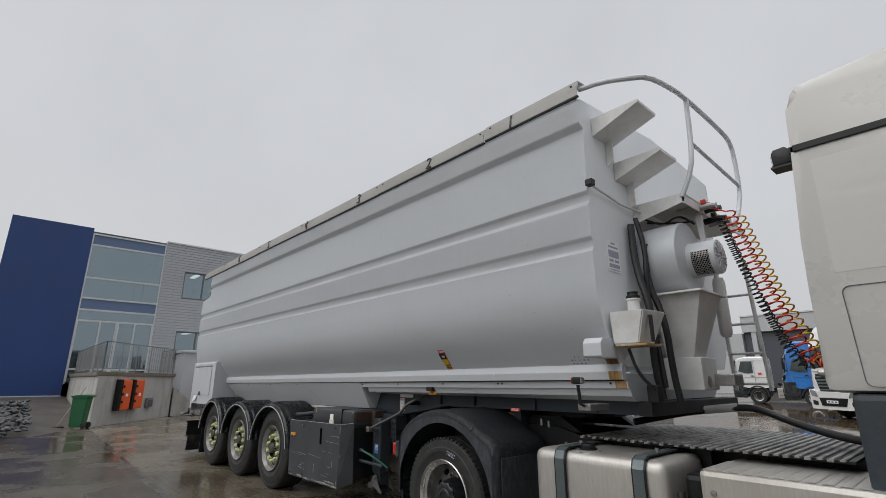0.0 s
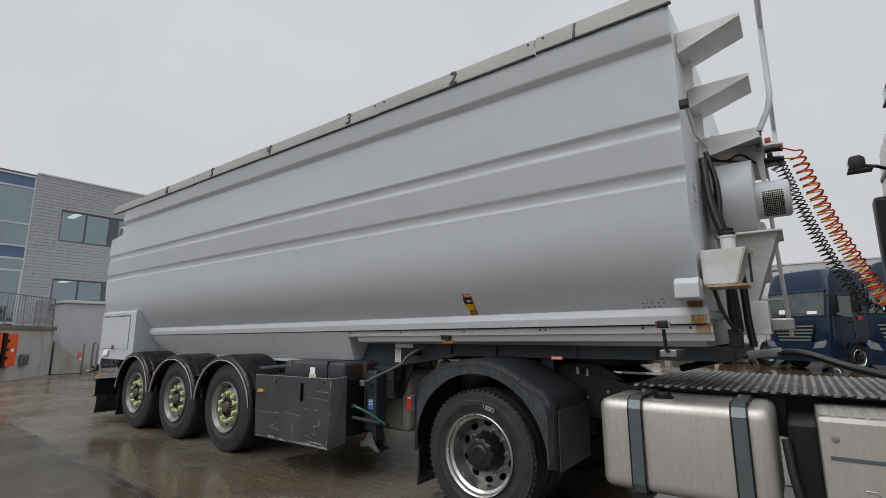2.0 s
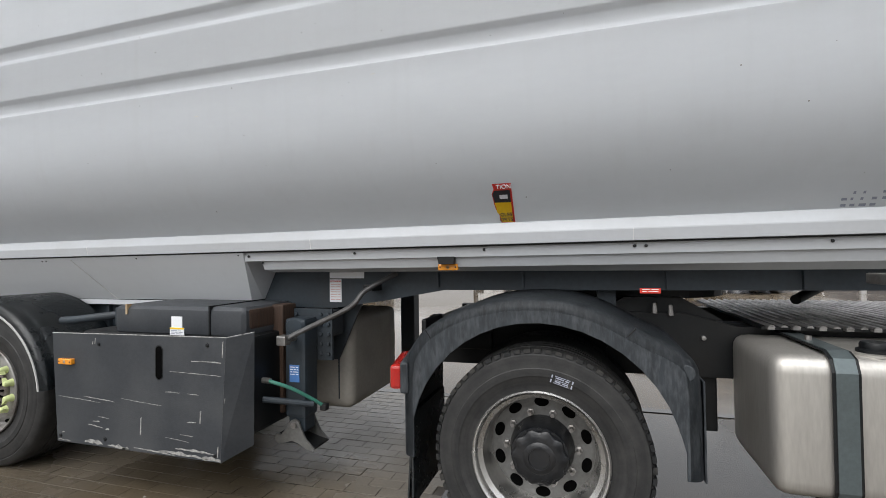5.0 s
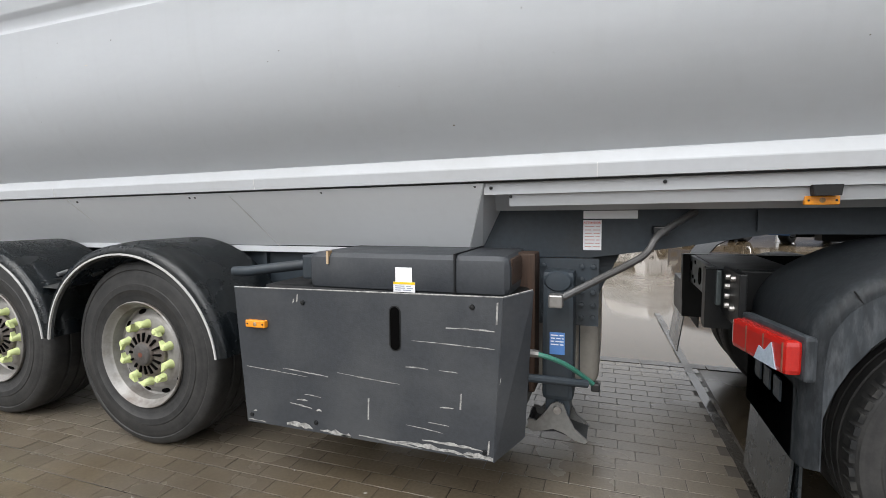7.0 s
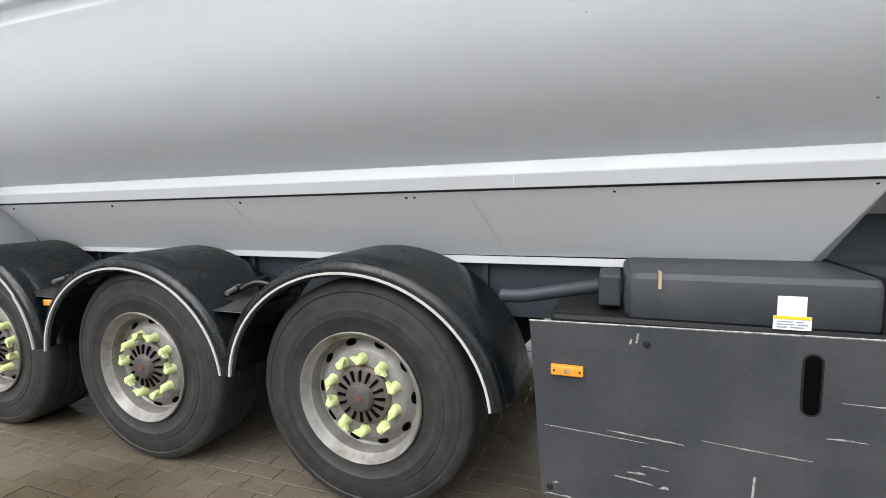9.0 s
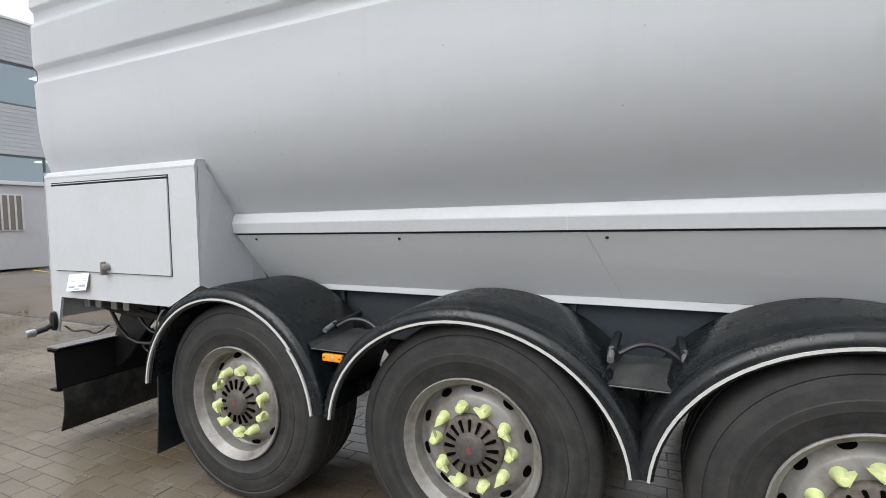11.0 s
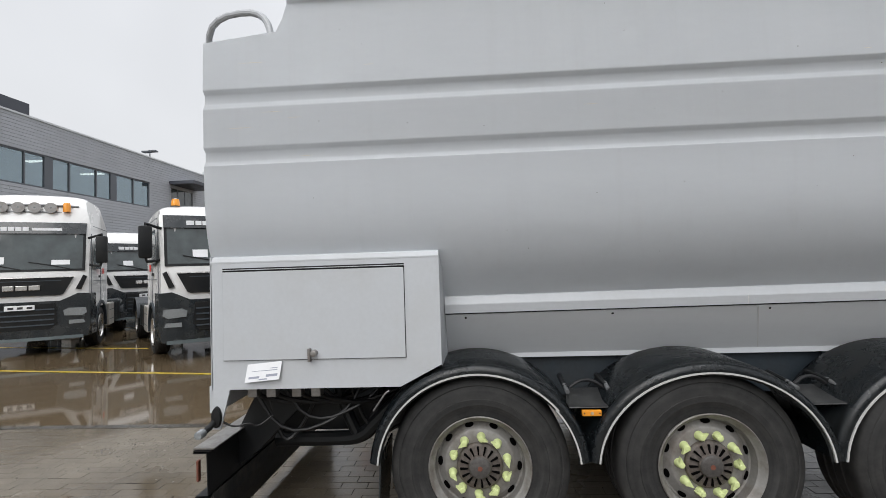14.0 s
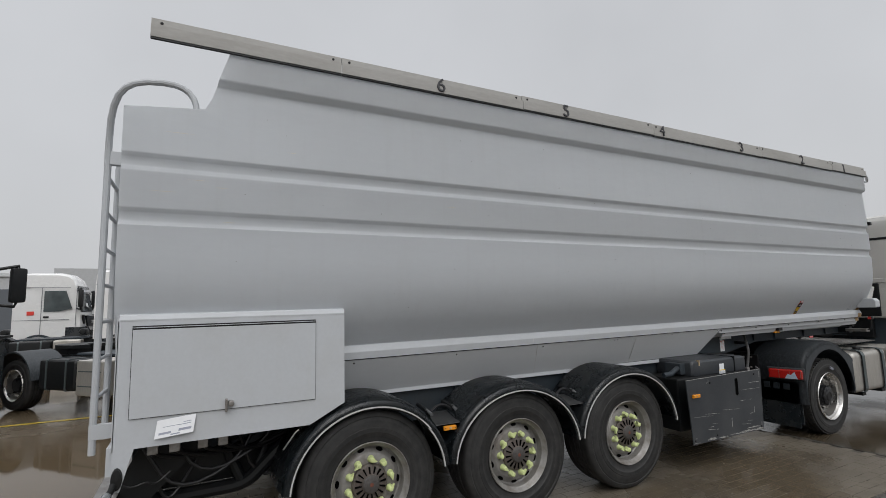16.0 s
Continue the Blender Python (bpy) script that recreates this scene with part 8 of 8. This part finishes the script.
        for x in (-0.74, 0.74):
            part("beacon", lathe([(0.075, h - 0.46), (0.075, h - 0.28), (0.055, h - 0.24), (0.0, h - 0.23)], 14, m=Matrix.Translation((x, 0.30, 0)), axis="z"), AMBER, t, smooth=True, **kw)
    if beacon:
        part("antenna", tube([(0.2, 0.9, h - 0.02), (0.2, 0.95, h + 0.45)], 0.008, 6), BLACK, t, **kw)
        for x in (-0.80, 0.70):
            bc = part("beacon", lathe([(0.09, h - 0.02), (0.085, h + 0.08), (0.07, h + 0.15), (0.0, h + 0.17)], 14, m=Matrix.Translation((x, 0.95, 0)), axis="z"), AMBER, t, "orange beacon", smooth=True, **kw)
            part("beacon_foot", lathe([(0.10, h - 0.10), (0.10, h), (0.0, h)], 14, m=Matrix.Translation((x, 0.95, 0)), axis="z"), BLACK, bc, **kw)
    if star:
        for x in (-0.7, 0.7):
            part("roof_lamp", lathe([(0.05, h - 0.06), (0.05, h + 0.02), (0.03, h + 0.05), (0.0, h + 0.05)], 12, m=Matrix.Translation((x, 1.1, 0)), axis="z"), HUBRED, t, smooth=True, **kw)
    return t


def facing(x, y, yaw):
    return Matrix.Translation((x, y, 0)) @ Matrix.Rotation(radians(yaw), 4, "Z")


truck(facing(-11.4, 7.25, 29), TRUCKW, "white tractor unit with roof spotlights and amber beacons", 3.74, 2.98, bar=True, roof_in=0.14)
man2 = truck(facing(-6.55, 7.0, 41), TRUCKW, "white tractor unit with a low roof and orange beacon", 3.22, 2.90, beacon=True)
white = truck(facing(-12.2, 12.4, 62), TRUCKW, "white day-cab tractor unit parked behind", 3.2, 2.75)
copy_thing(white, facing(-17.0, 19.5, 35))
copy_thing(man2, facing(-1.45, 5.75, 42))
side1 = truck(facing(-6.3, 19.4, 92), TRUCKW, "white sleeper-cab tractor unit parked far back", 3.35, 2.8)
copy_thing(side1, facing(-3.6, 17.2, 92))
wm = truck(facing(4.15, 21.4, -39), TRUCKW, "white long-haul tractor unit with a round badge", 3.75, 2.95, star=True, dark_lower=False)
bm1 = truck(facing(6.94, 19.1, -39), BLUEPAINT, "dark blue long-haul tractor unit with a round badge", 3.75, 2.95, star=True, dark_lower=False)
copy_thing(bm1, facing(9.74, 16.8, -39))
truck(facing(0.0, 32.2, -80), SKYBLUE, "bright blue tractor unit", 3.7, 2.9)
truck(facing(-3.4, 34.5, -80), TRUCKW, "white rigid lorry with grey skirts", 3.0, 2.7)
# utility vehicle by the office
ut = thing("utility_vehicle", facing(-17.6, 9.12, 53), "small dark utility vehicle with a blue load bed and green tailgate", "vehicle")
kw = dict(world_space=False)
part("body", box(-0.66, 0.66, 0.02, 2.3, 0.46, 0.92, 0.05), BLACK, ut, **kw)
utcab = part("cab", prism([(0.80, 0.92), (0.86, 1.62), (0.95, 1.76), (1.15, 1.80), (1.95, 1.78), (2.25, 1.02), (2.25, 0.92)], "x", -0.66, 0.66, 0.05), FRAME, ut, **kw)
part("rear_screen", plate([(-0.52, 0.785, 1.08), (0.52, 0.785, 1.08), (0.50, 0.84, 1.52), (-0.50, 0.84, 1.52)], 0.012), UTGLASS, utcab, **kw)
for s in (-1, 1):
    part("roof_pillar", tube([(s * 0.62, 0.79, 0.95), (s * 0.60, 0.82, 1.55), (s * 0.52, 0.90, 1.76)], 0.035, 8, smooth_path=1), BLACK, utcab, smooth=True, **kw)
part("load_bed", box(-0.66, 0.66, 0.03, 0.75, 0.92, 1.0, 0.015), BEDBLUE, ut, "blue load bed", **kw)
for x0, x1, y0, y1 in ((-0.68, 0.68, 0.0, 0.04), (-0.68, -0.63, 0.04, 0.76), (0.63, 0.68, 0.04, 0.76)):
    part("bed_side", box(x0, x1, y0, y1, 0.93, 1.08, 0.012), BEDBLUE, ut, **kw)
gate = part("tailgate", box(-0.70, 0.70, -0.035, 0.02, 0.66, 0.925, 0.02), BLACK, ut, **kw)
for x in (-0.50, 0.06):
    part("green_panel", box(x, x + 0.44, -0.050, -0.030, 0.71, 0.87, 0.01), BINGREEN, gate, "green tailgate panel", **kw)
for x in (-0.68, 0.60):
    part("tail_lamp", box(x, x + 0.08, -0.055, -0.03, 0.72, 0.84, 0.01), RED, gate, **kw)
part("rear_bumper", tube([(-0.74, 0.10, 0.66), (-0.74, -0.10, 0.56), (-0.6, -0.14, 0.48), (0.6, -0.14, 0.48), (0.74, -0.10, 0.56), (0.74, 0.10, 0.66)], 0.03, 8, smooth_path=1), BLACK, ut, smooth=True, **kw)
part("red_load", box(0.05, 0.45, 0.10, 0.4, 1.0, 1.13, 0.03), REDINK, ut, **kw)
part("beacon", lathe([(0.055, 1.80), (0.055, 1.90), (0.035, 1.94), (0.0, 1.945)], 12, m=Matrix.Translation((0, 1.3, 0)), axis="z"), AMBER, ut, **kw)
for s in (-1, 1):
    for y in (0.42, 1.95):
        part("wheel", lathe([(0.0, s * 0.60 - 0.12), (0.26, s * 0.60 - 0.12), (0.31, s * 0.60 - 0.08), (0.32, s * 0.60), (0.31, s * 0.60 + 0.08), (0.26, s * 0.60 + 0.12), (0.0, s * 0.60 + 0.12)], 20, m=Matrix.Translation((0, y, 0.315)), axis="x"), RUBBER, ut, smooth=True, **kw)
# far halls and trees
far_hall = thing("far_hall", (-30, 66, 0), "pale low industrial hall in the distance", "building")
part("wall", box(-60, -16.6, 60, 80, 0, 5.8), HALL, far_hall)
part("roof_edge", box(-60.2, -16.6, 59.8, 80.2, 5.8, 6.15), ALUFRAME, far_hall)
part("annex", box(-16.6, -9.9, 60, 80, 0, 6.7), HALL, far_hall)
for x in (-42, -32, -24):
    part("gate", box(x, x + 5, 59.9, 60.05, 0, 4.5), WINFRAME, far_hall)
hall2 = thing("far_hall", (10, 70, 0), "long grey hall with a pale fascia in the distance", "building")
part("wall", box(-9.8, 60, 60.5, 84, 0, 6.8), PENTHOUSE, hall2)
part("fascia", box(-9.85, 60.2, 60, 84.2, 6.8, 8.55), HALL, hall2, "pale fascia")
part("roof_edge", box(-9.87, 60.3, 59.9, 84.3, 8.55, 8.7), ALUFRAME, hall2)
for k in range(12):
    part("pillar", box(-9 + 6 * k, -8.5 + 6 * k, 60.1, 60.5, 0, 6.8), HALL, hall2)

# ---- facade tiles ----
def tile_block(y0, y1, z0, z1, out):
    th, tw = 0.150, 0.62
    nz = max(1, round((z1 - z0) / th))
    dz = (z1 - z0) / nz
    for r in range(nz):
        y = y0 - (tw / 2 if r % 2 else 0)
        while y < y1:
            a, b = max(y, y0), min(y + tw, y1)
            if b - a > 0.05:
                out.append((a + 0.001, b - 0.001, z0 + r * dz + 0.003, z0 + (r + 1) * dz - 0.003))
            y += tw
tiles = []
for y0, y1, z0, z1 in [(2.37, YEND, 0.0, 2.50), (2.37, YEND, 3.98, 5.72), (2.37, YEND, 7.22, ROOF), (2.37, W0, 2.50, 3.98), (2.37, W0, 5.72, 7.22), (W1Y, 25.9, 5.72, 7.22), (W1Y, YEND, 2.50, 3.98), (28.2, YEND, 5.72, 7.22)]:
    tile_block(y0, y1, z0, z1, tiles)
wall_ob = next(o for o in office.children if o.name.startswith("wall"))
near, rest = [], []
for q in tiles:
    (near if 5.6 < q[0] < 11.5 and len(near) < 290 and q[2] > 1.2 else rest).append(q)
shared = {}
for a, b, z0, z1 in near:
    key = (round(b - a, 2), round(z1 - z0, 3))
    if key not in shared:
        shared[key] = mesh_of("tile", box(0, 0.03, -key[0] / 2, key[0] / 2, -key[1] / 2, key[1] / 2, 0.0015, seg=1), TILE)
    o = new("tile", shared[key])
    o.parent = wall_ob
    o.location = Vector((FX - 0.03, (a + b) / 2, (z0 + z1) / 2)) - origin_of(wall_ob)
verts, faces = [], []
for a, b, z0, z1 in rest:
    i = len(verts)
    verts += [(FX - 0.03, a, z0), (FX - 0.03, b, z0), (FX - 0.03, b, z1), (FX - 0.03, a, z1), (FX, a + 0.001, z0 + 0.004), (FX, b - 0.001, z0 + 0.004), (FX, b - 0.001, z1 - 0.004), (FX, a + 0.001, z1 - 0.004)]
    faces += [(i + 4, i + 5, i + 6, i + 7), (i, i + 1, i + 5, i + 4), (i + 1, i + 2, i + 6, i + 5), (i + 2, i + 3, i + 7, i + 6), (i + 3, i, i + 4, i + 7)]
me = bpy.data.meshes.new("tiles")
me.from_pydata([tuple(Vector(v) - origin_of(wall_ob)) for v in verts], [], faces)
me.materials.append(TILE)
o = new("tiles", me)
o.parent = wall_ob
tagged(o, kind="stuff")

# ---- paving bricks ----
BL, BW, GAP = 0.21, 0.105, 0.0032
def brick_mesh(l, w):
    bm = bmesh.new()
    b = 0.0018
    lo = [bm.verts.new((sx * l / 2, sy * w / 2, -0.02)) for sx, sy in ((-1, -1), (1, -1), (1, 1), (-1, 1))]
    md = [bm.verts.new((sx * l / 2, sy * w / 2, -0.0016)) for sx, sy in ((-1, -1), (1, -1), (1, 1), (-1, 1))]
    hi = [bm.verts.new((sx * (l / 2 - b), sy * (w / 2 - b), 0)) for sx, sy in ((-1, -1), (1, -1), (1, 1), (-1, 1))]
    for i in range(4):
        bm.faces.new((lo[i], lo[(i + 1) % 4], md[(i + 1) % 4], md[i]))
        bm.faces.new((md[i], md[(i + 1) % 4], hi[(i + 1) % 4], hi[i]))
    bm.faces.new(hi)
    return bm
one = mesh_of("brick", brick_mesh(BL - GAP, BW - GAP), PAVER)
rb = random.Random(5)
verts, faces = [], []
l, w, b = (BL - GAP) / 2, (BW - GAP) / 2, 0.0018
picked = 0
rows_n = int((KERB_Y + 8.9) / BW)
for r in range(rows_n):
    yc = KERB_Y - BW * (r + 0.5)
    x = -15.0 + (BL / 2 if r % 2 else 0) + rb.uniform(-0.01, 0.01)
    while x < 4.34:
        if yc < -0.63 - 0.0357 * (x + 16):
            x += BL
            continue
        dz = rb.uniform(-0.0012, 0.0015)
        tx, ty2 = rb.uniform(-0.002, 0.002), rb.uniform(-0.003, 0.003)
        if -3.9 < x < -2.3 and 0.2 < yc < 2.2 and picked < 290:
            o = new("brick", one)
            o.parent = paved
            o.matrix_basis = Matrix.Translation(Vector((x, yc, dz)) - origin_of(paved)) @ Matrix.Rotation(tx, 4, "Y") @ Matrix.Rotation(ty2, 4, "X")
            picked += 1
        else:
            i = len(verts)
            for rad_l, rad_w, z in ((l, w, -0.0016), (l - b, w - b, 0.0)):
                for sx, sy in ((-1, -1), (1, -1), (1, 1), (-1, 1)):
                    px, py = sx * rad_l, sy * rad_w
                    verts.append((x + px, yc + py, z + dz - tx * px + ty2 * py))
            faces += [(i + 4, i + 5, i + 6, i + 7), (i, i + 1, i + 5, i + 4), (i + 1, i + 2, i + 6, i + 5), (i + 2, i + 3, i + 7, i + 6), (i + 3, i, i + 4, i + 7)]
        x += BL
me = bpy.data.meshes.new("bricks")
ob_ = origin_of(paved)
me.from_pydata([(v[0] - ob_.x, v[1] - ob_.y, v[2] - ob_.z) for v in verts], [], faces)
me.materials.append(PAVER)
o = new("bricks", me)
o.parent = paved
tagged(o, kind="stuff")

# ---- loose gravel on the paving ----
rg = random.Random(9)
verts, faces = [], []
for k in range(520):
    if k < 330:
        x, y, s = rg.gauss(-4.45, 0.42), rg.gauss(1.70, 0.24), rg.uniform(0.004, 0.013)
    else:
        x, y, s = rg.uniform(-8.5, 3.0), rg.uniform(-2.2, 2.2), rg.uniform(0.003, 0.010)
    i, a = len(verts), rg.random() * 6.28
    for j in range(4):
        r = s * rg.uniform(0.7, 1.3)
        verts.append((x + r * math.cos(a + j * 1.57), y + r * math.sin(a + j * 1.57), 0.0))
    verts.append((x + rg.uniform(-0.2, 0.2) * s, y + rg.uniform(-0.2, 0.2) * s, s * rg.uniform(0.6, 1.1)))
    faces += [(i, i + 1, i + 4), (i + 1, i + 2, i + 4), (i + 2, i + 3, i + 4), (i + 3, i, i + 4)]
me = bpy.data.meshes.new("gravel")
me.from_pydata(verts, [], faces)
me.materials.append(GRAVEL)
tagged(new("gravel", me), "loose grey grit scattered on the paving", "gravel", kind="stuff")
